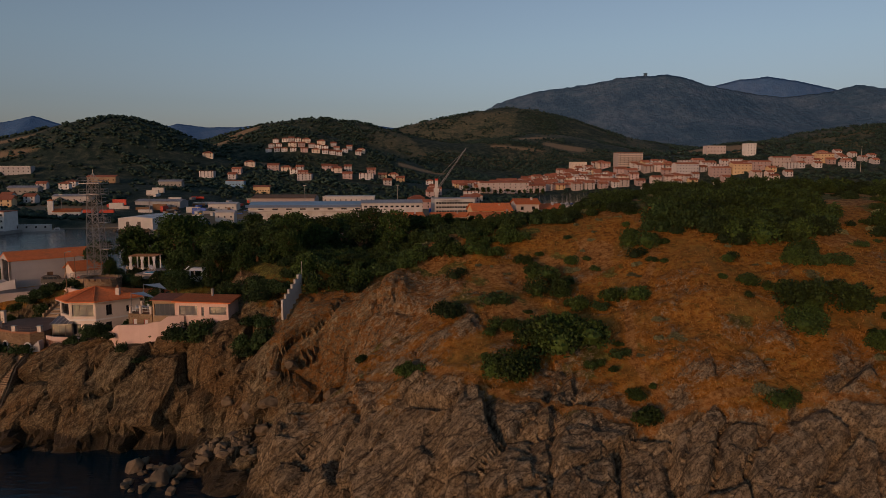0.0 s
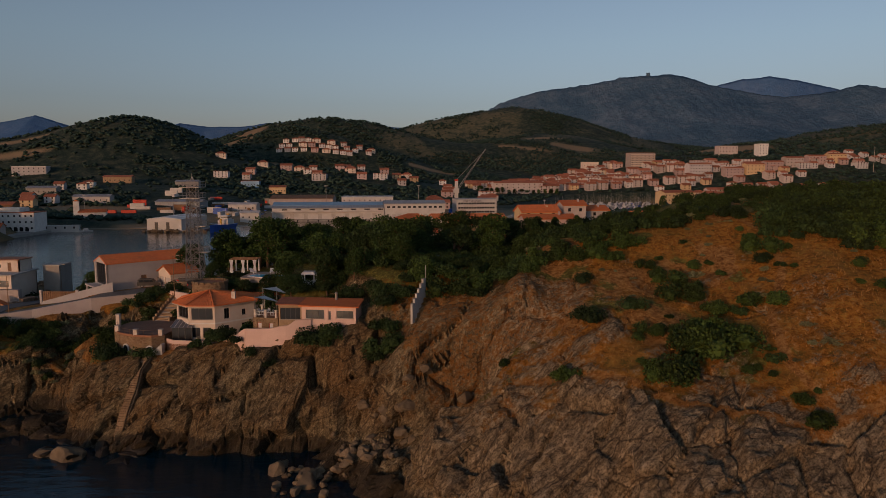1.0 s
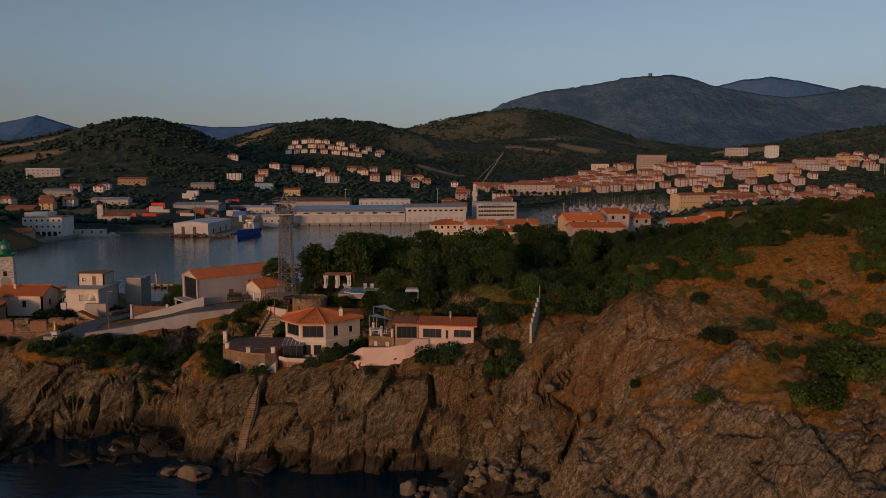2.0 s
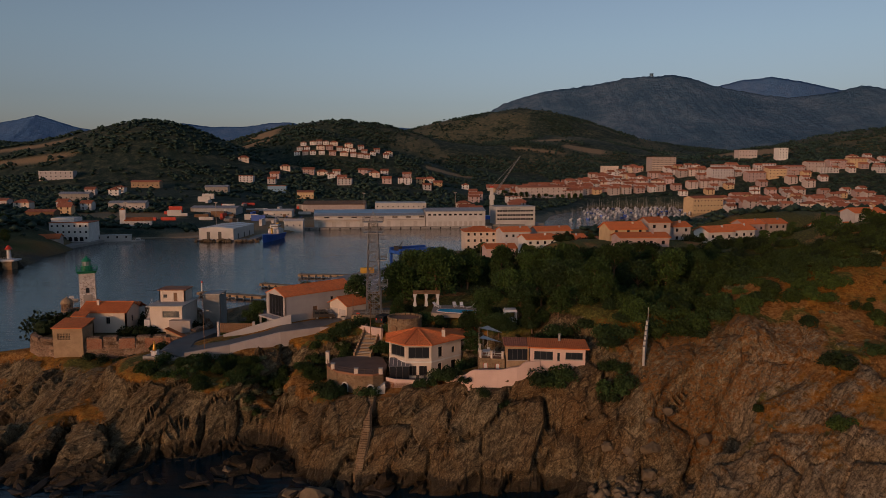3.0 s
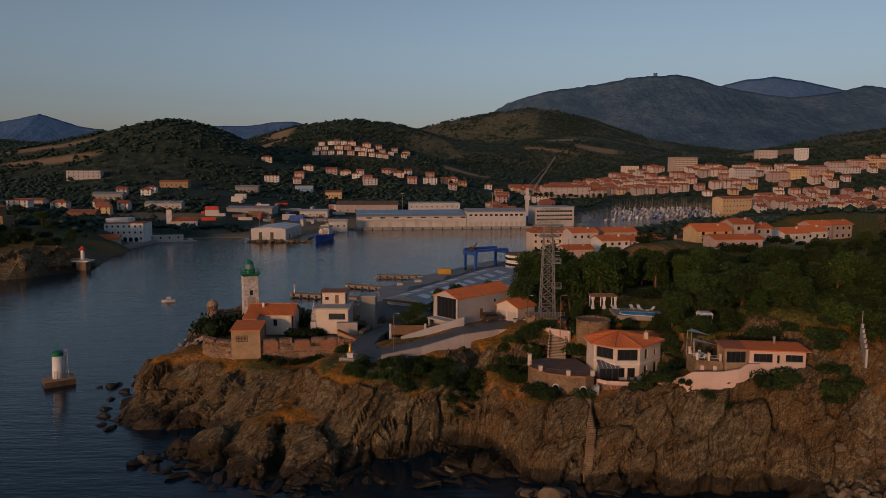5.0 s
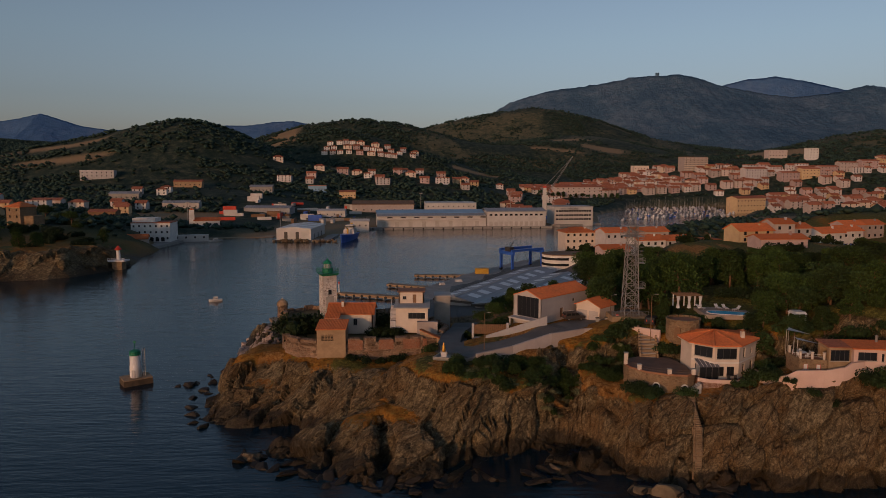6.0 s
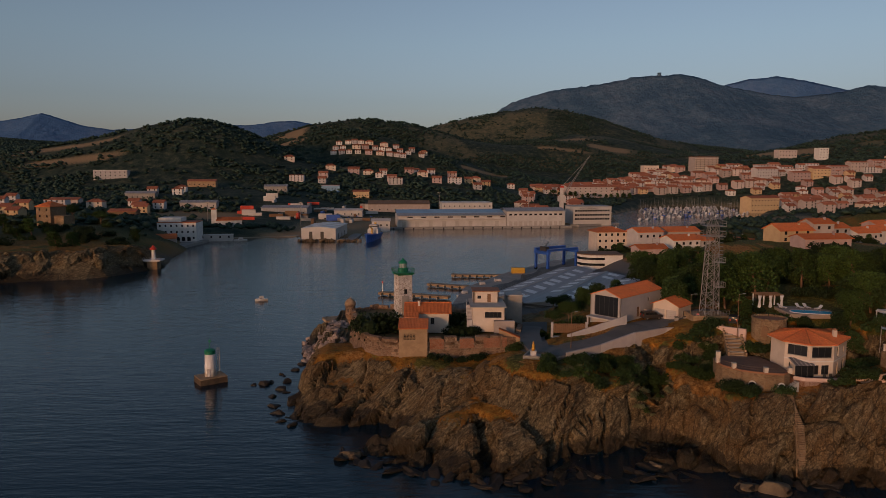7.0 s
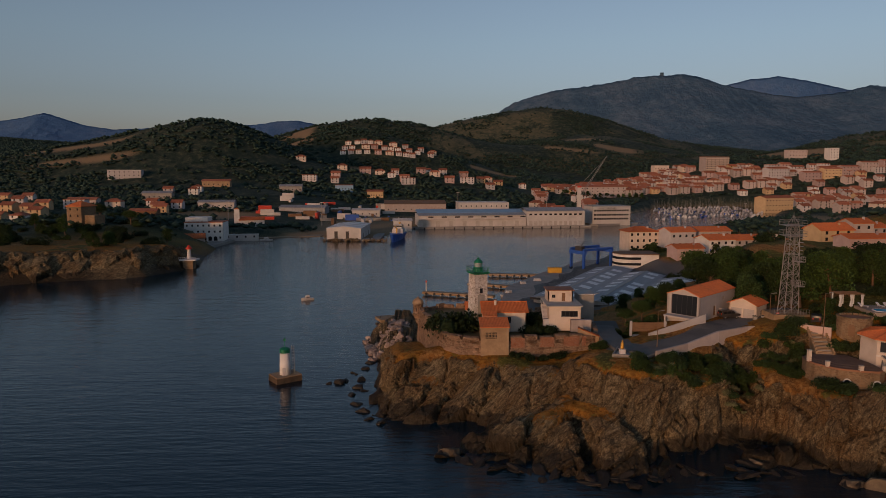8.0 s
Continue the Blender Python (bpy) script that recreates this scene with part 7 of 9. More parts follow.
# ---- sheds, jetties and cranes on the inner shore ----
def sheds():
    m = Matrix.Translation((-106.5, 226, 0)) @ Matrix.Rotation(radians(-29), 4, "Z")
    for k in range(3):
        t = thing("boat_shed", m @ Matrix.Translation((k * 15.6, -k * 2.5, 0)), "long grey sheet-metal boat shed with skylight strips", "shed", "boat sheds")
        L, W = 80 - 7 * k, 15.2
        part("wall", Shape().box(0.3, W - 0.3, 0.3, L, -0.5, 4.6), SHEETMETAL, t)
        for y in (0.3, L - 0.2):
            end = Shape()
            gable_end(end, 0.3, W - 0.3, y, 0.2, 4.6, 1.1)
            part("gable", end, SHEETMETAL, t)
        for side in (0, 1):
            r = Shape()
            x0, x1, z0, z1 = (-0.4, W / 2, 4.55, 5.9) if side == 0 else (W / 2, W + 0.4, 5.9, 4.55)
            slab(r, ((x0, -1.2, z0), (x1, -1.2, z1), (x1, L + 0.5, z1), (x0, L + 0.5, z0)), 0.2)
            rf = part("roof", r, SHEETMETAL, t)
            rnd = random.Random(k * 2 + side)
            for i in range(int(L / 9)):
                if rnd.random() < 0.85:
                    y, u0 = 4 + i * 9 + rnd.uniform(-1, 1), 0.22
                    s = Shape()
                    a, b = x0 + (x1 - x0) * u0, x0 + (x1 - x0) * (u0 + 0.5)
                    za, zb = z0 + (z1 - z0) * u0 + 0.03, z0 + (z1 - z0) * (u0 + 0.5) + 0.03
                    slab(s, ((a, y, za), (b, y, zb), (b, y + 4.2, zb), (a, y + 4.2, za)), 0.05)
                    part("skylight", s, SKYLIGHT, rf)
        part("ridge_cap", Shape().box(W / 2 - 0.3, W / 2 + 0.3, -1.2, L + 0.5, 5.86, 5.98), LIGHTCONC, t)
        part("fascia", Shape().box(-0.4, W + 0.4, -1.35, -1.2, 3.9, 4.6), FRAME_DARK, t)
    # quay under the sheds
    q = thing("quay", (-90, 250, 0), "concrete working quay along the boat sheds", "quay")
    part("slab", Shape(Matrix.Translation((90, -250, 0))).prism([(-118, 224), (-98, 216), (-30, 330), (-62, 345), (-92, 300), (-112, 262)], -2, 1.5), CONCRETE, q)
    c = thing("round_office", (-51, 307, 3.2), "white round-ended office with dark window bands", "building")
    ring = [(7 * math.cos(w), 7 * math.sin(w)) for w in (radians(90 + i * 12) for i in range(16))] + [(12, -7), (12, 7)]
    part("wall", Shape().prism(ring, -2, 6.4), WHITE, c)
    for z in (1.6, 4.2):
        part("window_band", Shape().prism([(1.008 * x, 1.008 * y) if x < 4 else (4, y * 1.008) for x, y in ring], z, z + 1.1), DARKGLASS, c)
    part("roof", Shape().prism([(1.04 * x, 1.04 * y) for x, y in ring], 6.4, 6.7), WOOD, c)
    # blue travel lift
    t = thing("travel_lift", Matrix.Translation((-66.5, 314, 1.5)) @ Matrix.Rotation(radians(34), 4, "Z"), "blue steel boat-lifting portal crane on wheels", "crane")
    for x in (-9, 9):
        for y in (-4, 4):
            l = part("leg", Shape().box(x - 0.5, x + 0.5, y - 0.5, y + 0.5, 0.8, 7.6), BLUE_PAINT, t)
            part("wheel", Shape().tube((x - 0.4, y, 0.7), (x + 0.4, y, 0.7), 0.75, n=14), BLACK_RUBBER, l)
        part("side_beam", Shape().box(x - 0.6, x + 0.6, -5, 5, 7.6, 9.0), BLUE_PAINT, t)
    part("cross_beam", Shape().box(-9.6, 9.6, 3.6, 4.6, 9.0, 10.2), BLUE_PAINT, t)
    part("cross_beam", Shape().box(-9.6, 9.6, -4.6, -3.6, 9.0, 10.0), BLUE_PAINT, t)
    part("engine_box", Shape().box(-8.6, -6.6, -2, 2, 9.0, 11.0), FRAME_DARK, t)
    part("jib", Shape().tube((-7, 0, 11), (-5, 0, 13), 0.25, n=6), FRAME_DARK, t)
    for x in (-4, 4):
        part("sling", Shape().tube((x, -3.6, 9), (x, 0, 3), 0.08, n=5).tube((x, 3.6, 9), (x, 0, 3), 0.08, n=5), BLACK_RUBBER, t)


def jetties():
    rnd = random.Random(8)
    for (ax, ay), (bx, by), w in (((-144.5, 254), (-118, 245), 3.2), ((-126, 274), (-100, 262), 3.4), ((-116, 298), (-88, 296), 3.4), ((-158, 206), (-138, 214), 6)):
        d = Vector((bx - ax, by - ay))
        t = thing("jetty", Matrix.Translation((ax, ay, 0)) @ Matrix.Rotation(math.atan2(d.y, d.x), 4, "Z"), "concrete jetty hung with black tyre fenders", "jetty", "jetties")
        L = d.length
        part("deck", Shape().box(0, L, -w / 2, w / 2, 0.5, 1.4), BROWNWALL, t)
        for k in range(int(L / 3.2)):
            part("pile", Shape().tube((1 + k * 3.2, -w / 2 + 0.4, -3), (1 + k * 3.2, -w / 2 + 0.4, 0.5), 0.3, n=8), CONCRETE, t)
            tr = Shape()
            tr.tube((1.8 + k * 3.2, -w / 2 - 0.22, 0.8), (1.8 + k * 3.2, -w / 2, 0.8), 0.5, n=10)
            part("tyre_fender", tr, BLACK_RUBBER, t)
        for x in (1.0, L * 0.6):
            part("bollard", Shape().lathe([(0.22, 1.4), (0.15, 1.6), (0.15, 1.8), (0.28, 1.9), (0.2, 2.0)], 8, x, 0.8), FRAME_DARK, t)
    p = thing("jetty_light", (-143.4, 253.8, 1.4), "small white jetty light on a post", "light")
    part("post", Shape().tube((0, 0, 0), (0, 0, 3.4), 0.25, 0.2, n=10), WHITE, p)
    part("lamp", Shape().lathe([(0.35, 3.4), (0.35, 3.9), (0.1, 4.2)], 10), RED_PAINT, p)
    b = thing("storage_box", (-86, 300.5, 1.4), "yellow steel storage container on the jetty", "container")
    part("body", Shape().box(-3, 3, -1.2, 1.2, 0, 2.5), YELLOW_PAINT, b)
    for k in range(10):
        part("rib", Shape().box(-2.9 + k * 0.6, -2.75 + k * 0.6, -1.26, -1.2, 0.1, 2.4), YELLOW_PAINT, b)


HULL_MATS = [WHITE_SHEET, BLUE_PAINT, FRAME_DARK]


def hull(sh, L, W, z0, z1, rows=7):
    """A boat's hull, bow towards +x."""
    vs = []
    for i in range(rows + 1):
        s = i / rows
        w = W / 2 * (1 - max(0, (s - 0.45) / 0.55) ** 2.2)
        x = -L / 2 + L * s
        vs += [(x, -w, z1 + 0.25 * s * s * (z1 - z0)), (x, -w * 0.55, z0), (x, w * 0.55, z0), (x, w, z1 + 0.25 * s * s * (z1 - z0))]
    fs = []
    for i in range(rows):
        a, b = 4 * i, 4 * i + 4
        fs += [(a, a + 1, b + 1, b), (a + 1, a + 2, b + 2, b + 1), (a + 2, a + 3, b + 3, b + 2), (a, b, b + 3, a + 3)]
    fs.append((0, 3, 2, 1))
    sh.add(vs, fs)
    return sh


def boats():
    protos = []
    for k, (L, W, mat, sail) in enumerate(((9.5, 3.1, WHITE_SHEET, 1), (11, 3.5, WHITE_SHEET, 1), (8, 2.9, BLUE_PAINT, 1), (8.5, 3.0, WHITE_SHEET, 0), (6.5, 2.4, WHITE_SHEET, 0))):
        t = thing("sailing_boat" if sail else "motor_boat", (400 + 15 * k, 760, 0), "white sailing boat moored in the marina" if sail else "white motor boat moored in the marina", "boat", "marina boats")
        part("hull", hull(Shape(), L, W, -0.3, 1.0), mat, t)
        part("cabin", Shape().prism([(-L * 0.2, -W * 0.3), (L * 0.2, -W * 0.25), (L * 0.2, W * 0.25), (-L * 0.2, W * 0.3)], 1.0, 1.8 if sail else 2.5, [(-L * 0.17, -W * 0.25), (L * 0.12, -W * 0.2), (L * 0.12, W * 0.2), (-L * 0.17, W * 0.25)]), WHITE_SHEET, t)
        part("cabin_window", Shape().box(-L * 0.14, L * 0.1, -W * 0.285, W * 0.285, 1.3, 1.55), DARKGLASS, t)
        if sail:
            part("mast", Shape().tube((L * 0.08, 0, 1.6), (L * 0.08, 0, 1.6 + L * 1.2), 0.08, 0.05, n=5), STEEL, t)
            part("boom", Shape().tube((L * 0.08, 0, 2.6), (-L * 0.36, 0, 2.6), 0.12, n=6), CANVAS, t)
        protos.append(t)
    rnd = random.Random(21)
    # rows of berths in the basin
    for row in range(9):
        for i in range(19):
            u, v = i / 18, row / 8
            x = 92 + 118 * u + 22 * v + rnd.uniform(-1.5, 1.5)
            y = 655 + 150 * v + 45 * u + (6 if i % 2 else 0)
            if coast_distance(np.array([x]), np.array([y]))[0] > -9 or rnd.random() < 0.12:
                continue
            k = rnd.choice((0, 0, 1, 1, 2, 3, 4))
            copy_thing(protos[k], Matrix.Translation((x, y, 0)) @ Matrix.Rotation(radians(rnd.choice((60, 240)) + rnd.uniform(-6, 6)), 4, "Z"))
    for k, (x, y, a) in enumerate(((-252, 448, 200), (-277, 452, 120), (-290, 446, 60), (-104, 270, 20), (-97, 278, 10), (-112, 250, 30))):
        copy_thing(protos[3 + k % 2], Matrix.Translation((x, y, 0)) @ Matrix.Rotation(radians(a), 4, "Z"))
    for k, t in enumerate(protos):
        t.matrix_world = Matrix.Translation((70 + 9 * k, 640 + 6 * k, 0)) @ Matrix.Rotation(radians(60), 4, "Z")
    launch = copy_thing(protos[4], Matrix.Translation((-187, 243, 0)) @ Matrix.Rotation(radians(205), 4, "Z"))
    launch.scale = (0.72, 0.72, 0.72)
    tagged(launch, "small white motor launch crossing the harbour mouth")
    # cargo of the quay: the blue supply ship
    s = thing("supply_ship", Matrix.Translation((-166, 456, 0)) @ Matrix.Rotation(radians(-96), 4, "Z"), "blue-hulled supply ship with white wheelhouse at the quay", "ship")
    part("hull", hull(Shape(), 34, 9, -1, 4.0, 10), BLUE_PAINT, s)
    part("deck_house", Shape().box(-13, -3, -3.6, 3.6, 4, 7), WHITE_SHEET, s)
    part("wheelhouse", Shape().prism([(-11, -3), (-4, -3), (-4, 3), (-11, 3)], 7, 10, [(-10.6, -2.7), (-4.6, -2.7), (-4.6, 2.7), (-10.6, 2.7)]), WHITE_SHEET, s)
    part("wheelhouse_windows", Shape().box(-10.9, -4.2, -3.02, 3.02, 8.4, 9.3), DARKGLASS, s)
    part("funnel", Shape().box(-12.6, -11.2, -0.8, 0.8, 7, 11), YELLOW_PAINT, s)
    part("deck_crane", Shape().box(-0.5, 0.5, -0.5, 0.5, 4, 8).tube((0, 0, 8), (7, 0, 9.5), 0.3, n=6), YELLOW_PAINT, s)
    part("mast", Shape().tube((-8, 0, 10), (-8, 0, 15), 0.15, 0.08, n=6).tube((-8, -1.5, 13), (-8, 1.5, 13), 0.08, n=4), WHITE_SHEET, s)
    part("bow_rail", Shape().tube((6, -3.6, 5.6), (16, -0.4, 6.2), 0.08, n=4).tube((6, 3.6, 5.6), (16, 0.4, 6.2), 0.08, n=4), FRAME_WHITE, s)


def far_building(at, turn, w, d, h, mat, roof, label, rows=2, cols=6, name="building", rmat=None, group="", win=(1.1, 1.3)):
    """A block with window rows on its faces; roof: flat, gable or hip height."""
    t = thing(name, Matrix.Translation(at) @ Matrix.Rotation(radians(turn), 4, "Z"), label, "building", group)
    if roof == "flat" or roof < 0:
        part("wall", Shape().box(-w / 2, w / 2, 0, d, -2, h), mat, t)
    else:  # gabled: the end walls run up into the roof
        end = [(0, -2), (d, -2), (d, h), (d / 2, h + roof * 0.97), (0, h)]
        k = len(end)
        part("wall", Shape().add([(x, y, z) for x in (-w / 2, w / 2) for y, z in end], [tuple(reversed(range(k))), tuple(range(k, 2 * k))] + [(i, (i + 1) % k, (i + 1) % k + k, i + k) for i in range(k)]), mat, t)
    fl = h / rows
    for i in range(rows):
        for k in range(cols):
            x = -w / 2 + (k + 0.5) * w / cols
            wn = part("window", Shape().box(x - win[0] / 2, x + win[0] / 2, -0.05, 0.05, fl * i + fl * 0.35, fl * i + fl * 0.35 + win[1]), DARKGLASS, t)
    if roof == "flat":
        part("parapet", Shape().box(-w / 2 - 0.2, w / 2 + 0.2, -0.2, d + 0.2, h, h + 0.5), rmat or mat, t)
    else:
        o = 0.6
        r = Shape()
        e = ((-w / 2 - o, -o, h), (w / 2 + o, -o, h), (w / 2 + o, d + o, h), (-w / 2 - o, d + o, h))
        rise = abs(roof)
        inset = min(d, w) / 2 if roof < 0 else 0
        p, q = (-w / 2 - o + inset, d / 2, h + rise), (w / 2 + o - inset, d / 2, h + rise)
        tiled(r, e[0], e[1], p, q, 0.9, 0.12)
        tiled(r, e[2], e[3], q, p, 0.9, 0.12)
        slab(r, (e[0], e[1], q, p), 0.25)
        slab(r, (e[2], e[3], p, q), 0.25)
        if inset:
            slab(r, (e[3], e[0], p), 0.25)
            slab(r, (e[1], e[2], q), 0.25)
        part("roof", r, rmat or OLDTILE, t)
    return t


def port_side():
    # white hangar on its mole, its long side turned to the quay
    t = thing("white_hangar", Matrix.Translation((-212, 448.6, 1.2)) @ Matrix.Rotation(radians(-3), 4, "Z"), "white sheet-metal hangar with tall dark doors on the mole", "hangar")
    W, D, H = 23.0, 42.0, 7.4
    part("wall", Shape().box(0, W, 0, D, -1.5, H), WHITE_SHEET, t)
    for y in (0, D - 0.2):
        end = Shape()
        gable_end(end, 0, W, y, 0.2, H, 1.0)
        part("gable", end, WHITE_SHEET, t)
    for k in range(7):
        y = D * k / 7
        for x0, x1, z0, z1 in ((-0.4, W / 2, H, H + 1.15), (W / 2, W + 0.4, H + 1.15, H)):
            r = Shape()
            slab(r, ((x0, y + 0.15, z0), (x1, y + 0.15, z1), (x1, y + D / 7 - 0.15, z1), (x0, y + D / 7 - 0.15, z0)), 0.2)
            part("roof_sheet", r, WHITE_SHEET if k % 2 else SKYLIGHT, t)
    for x in (5.2, 12.8):
        part("hangar_door", Shape().box(x, x + 2.2, -0.08, 0.05, 0, 5.2), FRAME_DARK, t)
    for y in (8, 20, 31):
        part("side_door", Shape().box(W - 0.05, W + 0.08, y, y + 2.0, 0, 3.4), FRAME_DARK, t)
    m = thing("mole", (-195, 460, 0), "concrete mole carrying the white hangar", "quay")
    part("slab", Shape().prism([(-18, -13.2), (18.5, -13.2), (18.5, 30), (-22, 30)], -3, 1.2), CONCRETE, m)
    # long quay hall with the blue roof
    ang = math.degrees(math.atan2(558 - 540, -16 + 153))
    base = Matrix.Translation((-153, 541.5, 1.6)) @ Matrix.Rotation(radians(ang), 4, "Z")
    t = thing("quay_hall", base, "long white quay warehouse with pale blue roof", "warehouse")
    part("wall", Shape().box(0, 88, 0, 30, -1, 9.0), WHITE_SHEET, t)
    r = Shape()
    slab(r, ((-0.6, -1.2, 8.9), (88, -1.2, 8.9), (88, 8, 10.4), (-0.6, 8, 10.4)), 0.3)
    part("front_roof", r, SHEETMETAL, t)
    r = Shape()
    slab(r, ((-0.6, 8.2, 10.6), (88, 8.2, 10.6), (88, 19, 12.8), (-0.6, 19, 12.8)), 0.3)
    slab(r, ((-0.6, 19, 12.8), (88, 19, 12.8), (88, 30, 10.6), (-0.6, 30, 10.6)), 0.3)
    part("roof", r, BLUE_SHEET, t)
    part("canopy", Shape().box(-0.5, 88, -2.2, 0, 5.6, 5.9), WHITE_SHEET, t)
    for k in range(8):
        d = part("loading_door", Shape().box(3 + k * 10.8, 6.2 + k * 10.8, -0.06, 0.06, -0.6, 4.2), LIGHTCONC, t)
        part("window", Shape().box(7.5 + k * 10.8, 11.8 + k * 10.8, -0.05, 0.05, 7.0, 8.0), DARKGLASS, t)
    t = thing("quay_office", base @ Matrix.Translation((88.5, -0.5, 0)), "white two-storey quay office with grey roof", "building")
    part("wall", Shape().box(0, 49, 0, 26, -1, 12.0), WHITE_SHEET, t)
    r = Shape()
    slab(r, ((-0.6, -0.8, 12.0), (49.6, -0.8, 12.0), (49.6, 12, 14.2), (-0.6, 12, 14.2)), 0.3)
    slab(r, ((-0.6, 12, 14.2), (49.6, 12, 14.2), (49.6, 27, 12.0), (-0.6, 27, 12.0)), 0.3)
    part("roof", r, SHEETMETAL, t)
    for k in range(11):
        part("window", Shape().box(2 + k * 4.2, 4.4 + k * 4.2, -0.05, 0.05, 8.4, 9.8), DARKGLASS, t)
        part("dock_door", Shape().box(2 + k * 4.2, 4.6 + k * 4.2, -0.05, 0.05, 0, 3.6), LIGHTCONC, t)
    q = thing("quay_edge", base @ Matrix.Translation((0, -3.5, -1.6)), "dark stained concrete quay edge", "quay")
    part("slab", Shape().box(-8, 142, -1, 3.6, -3, 1.5), CONCRETE, q)
    for k in range(18):
        part("fender", Shape().tube((-4 + k * 8, -1.3, 0.6), (-4 + k * 8, -1.0, 0.6), 0.6, n=10), BLACK_RUBBER, q)
    # office block at the basin's mouth
    t = far_building((10, 576, 1.5), 10, 34, 20, 14.5, WHITE_SHEET, "flat", "white port office with long window bands at the quay", 1, 1, "port_office", SHEETMETAL, win=(0.1, 0.1))
    for z in (3.4, 6.8, 10.4):
        for k in range(14):
            part("window", Shape().box(-15.8 + k * 2.25, -14.0 + k * 2.25, -0.08, 0.05, z, z + 1.5), DARKGLASS, t)
        part("balcony", Shape().box(-17.4, 17.4, -1.1, 0, z - 1.2, z - 0.9), WHITE_SHEET, t)
    fc = bpy.data.curves.new("sign", "FONT")
    fc.body, fc.size, fc.extrude, fc.align_x = "PORT VENDRES", 2.2, 0.03, "CENTER"
    fc.materials.append(FRAME_DARK)
    sg = new("lettering", fc)
    sg.parent = t
    sg.matrix_local = Matrix.Translation((-4, -1.15, 12.3)) @ Matrix.Rotation(radians(90), 4, "X")
    q = thing("basin_quay", (10, 570, 0), "concrete quay before the port office", "quay")
    part("slab", Shape().prism([(-14, -5.5), (26, 18), (22, 26), (-20, 2)], -3, 1.5), CONCRETE, q)
    # harbour crane
    t = thing("harbour_crane", (-6, 634, 1.6), "white and red harbour crane with raised lattice jib", "crane")
    part("tower", Shape().prism([(-2, -2), (2, -2), (2, 2), (-2, 2)], 0, 30, [(-1.4, -1.4), (1.4, -1.4), (1.4, 1.4), (-1.4, 1.4)]), WHITE_SHEET, t)
    part("tower_band", Shape().box(-1.6, 1.6, -1.6, 1.6, 28.8, 30.5), RED_PAINT, t)
    part("chassis", Shape().box(-7, 7, -5, 5, -0.4, 3.2), BLUE_PAINT, t)
    part("cab", Shape().box(-2.5, 2.5, -3.4, 1, 18, 22), WHITE_SHEET, t)
    jib = Shape()
    a, b = Vector((0, -2, 20)), Vector((27, 9, 58))
    for o in ((0, 0, 1.2), (0.8, -0.9, -0.6), (-0.8, 0.9, -0.6)):
        jib.tube(a + Vector(o), b + Vector(o) * 0.3, 0.22, 0.14, n=5)
    for k in range(16):
        p, q = a.lerp(b, k / 16), a.lerp(b, (k + 1) / 16)
        s0, s1 = 1 - 0.7 * k / 16, 1 - 0.7 * (k + 1) / 16
        for u, v in (((0, 0, 1.2), (0.8, -0.9, -0.6)), ((0.8, -0.9, -0.6), (-0.8, 0.9, -0.6)), ((-0.8, 0.9, -0.6), (0, 0, 1.2))):
            jib.tube(p + Vector(u) * s0, q + Vector(v) * s1, 0.1, n=4)
    part("jib", jib, STEEL, t)
    part("stay", Shape().tube((0, 0, 30), (24, 8, 54), 0.1, n=4).tube((0, 0, 30), (27, 9, 58), 0.1, n=4), STEEL, t)
    part("hook_line", Shape().tube((27, 9, 58), (27, 9, 40), 0.08, n=4), BLACK_RUBBER, t)
    # goods sheds and containers behind
    far_building((-160, 690, 2.5), 4, 62, 40, 9.5, BUFF, 3.0, "brown-roofed goods shed behind the quay", 1, 8, "goods_shed", WOOD)
    far_building((-92, 672, 2.5), 4, 50, 30, 11.5, WHITE_SHEET, "flat", "pale flat-roofed goods store", 2, 10, "goods_store", WHITE_SHEET)
    far_building((-205, 640, 2.5), 2, 26, 14, 6, WHITE_SHEET, 1.6, "small white depot with low roof", 1, 4, "depot", WHITE_SHEET)
    far_building((-165, 520, 2), 4, 14, 9, 6, WHITE_SHEET, 1.6, "small white depot by the quay", 1, 3, "depot", WHITE_SHEET)
    far_building((-265, 640, 3), -6, 44, 16, 8, SHEETMETAL, 2.0, "grey workshop with low roof", 1, 6, "workshop", SHEETMETAL)
    far_building((-330, 700, 4), 8, 40, 18, 8, GREIGE, 2.0, "grey workshop with low roof", 1, 6, "workshop", SHEETMETAL)
    rnd = random.Random(33)
    cols = (RED_PAINT, BLUE_PAINT, WHITE_SHEET, WHITE_SHEET, CONCRETE, WOOD)
    for k in range(46):
        x, y = rnd.uniform(-300, -185), rnd.uniform(560, 720)
        t = thing("shipping_container", Matrix.Translation((x, y, z_at(x, y) + 0.02)) @ Matrix.Rotation(radians(rnd.choice((0, 5, 90))), 4, "Z"), "steel shipping container in the port yard", "container", "port containers")
        hgt = rnd.choice((2.6, 2.6, 5.2))
        part("body", Shape().box(-6, 6, -1.2, 1.2, 0, hgt), rnd.choice(cols), t)
    for k in range(40):
        x, y = rnd.uniform(-260, -60), rnd.uniform(600, 668)
        t = thing("parked_car", Matrix.Translation((x, y, z_at(x, y) + 0.02)) @ Matrix.Rotation(radians(rnd.choice((0, 90, 180))), 4, "Z"), "small car parked in the port yard", "car", "port cars")
        part("body", Shape().prism([(-2.1, -0.85), (2.1, -0.85), (2.1, 0.85), (-2.1, 0.85)], 0.3, 0.95), rnd.choice((WHITE_SHEET, CONCRETE, FRAME_DARK, BLUE_PAINT)), t)
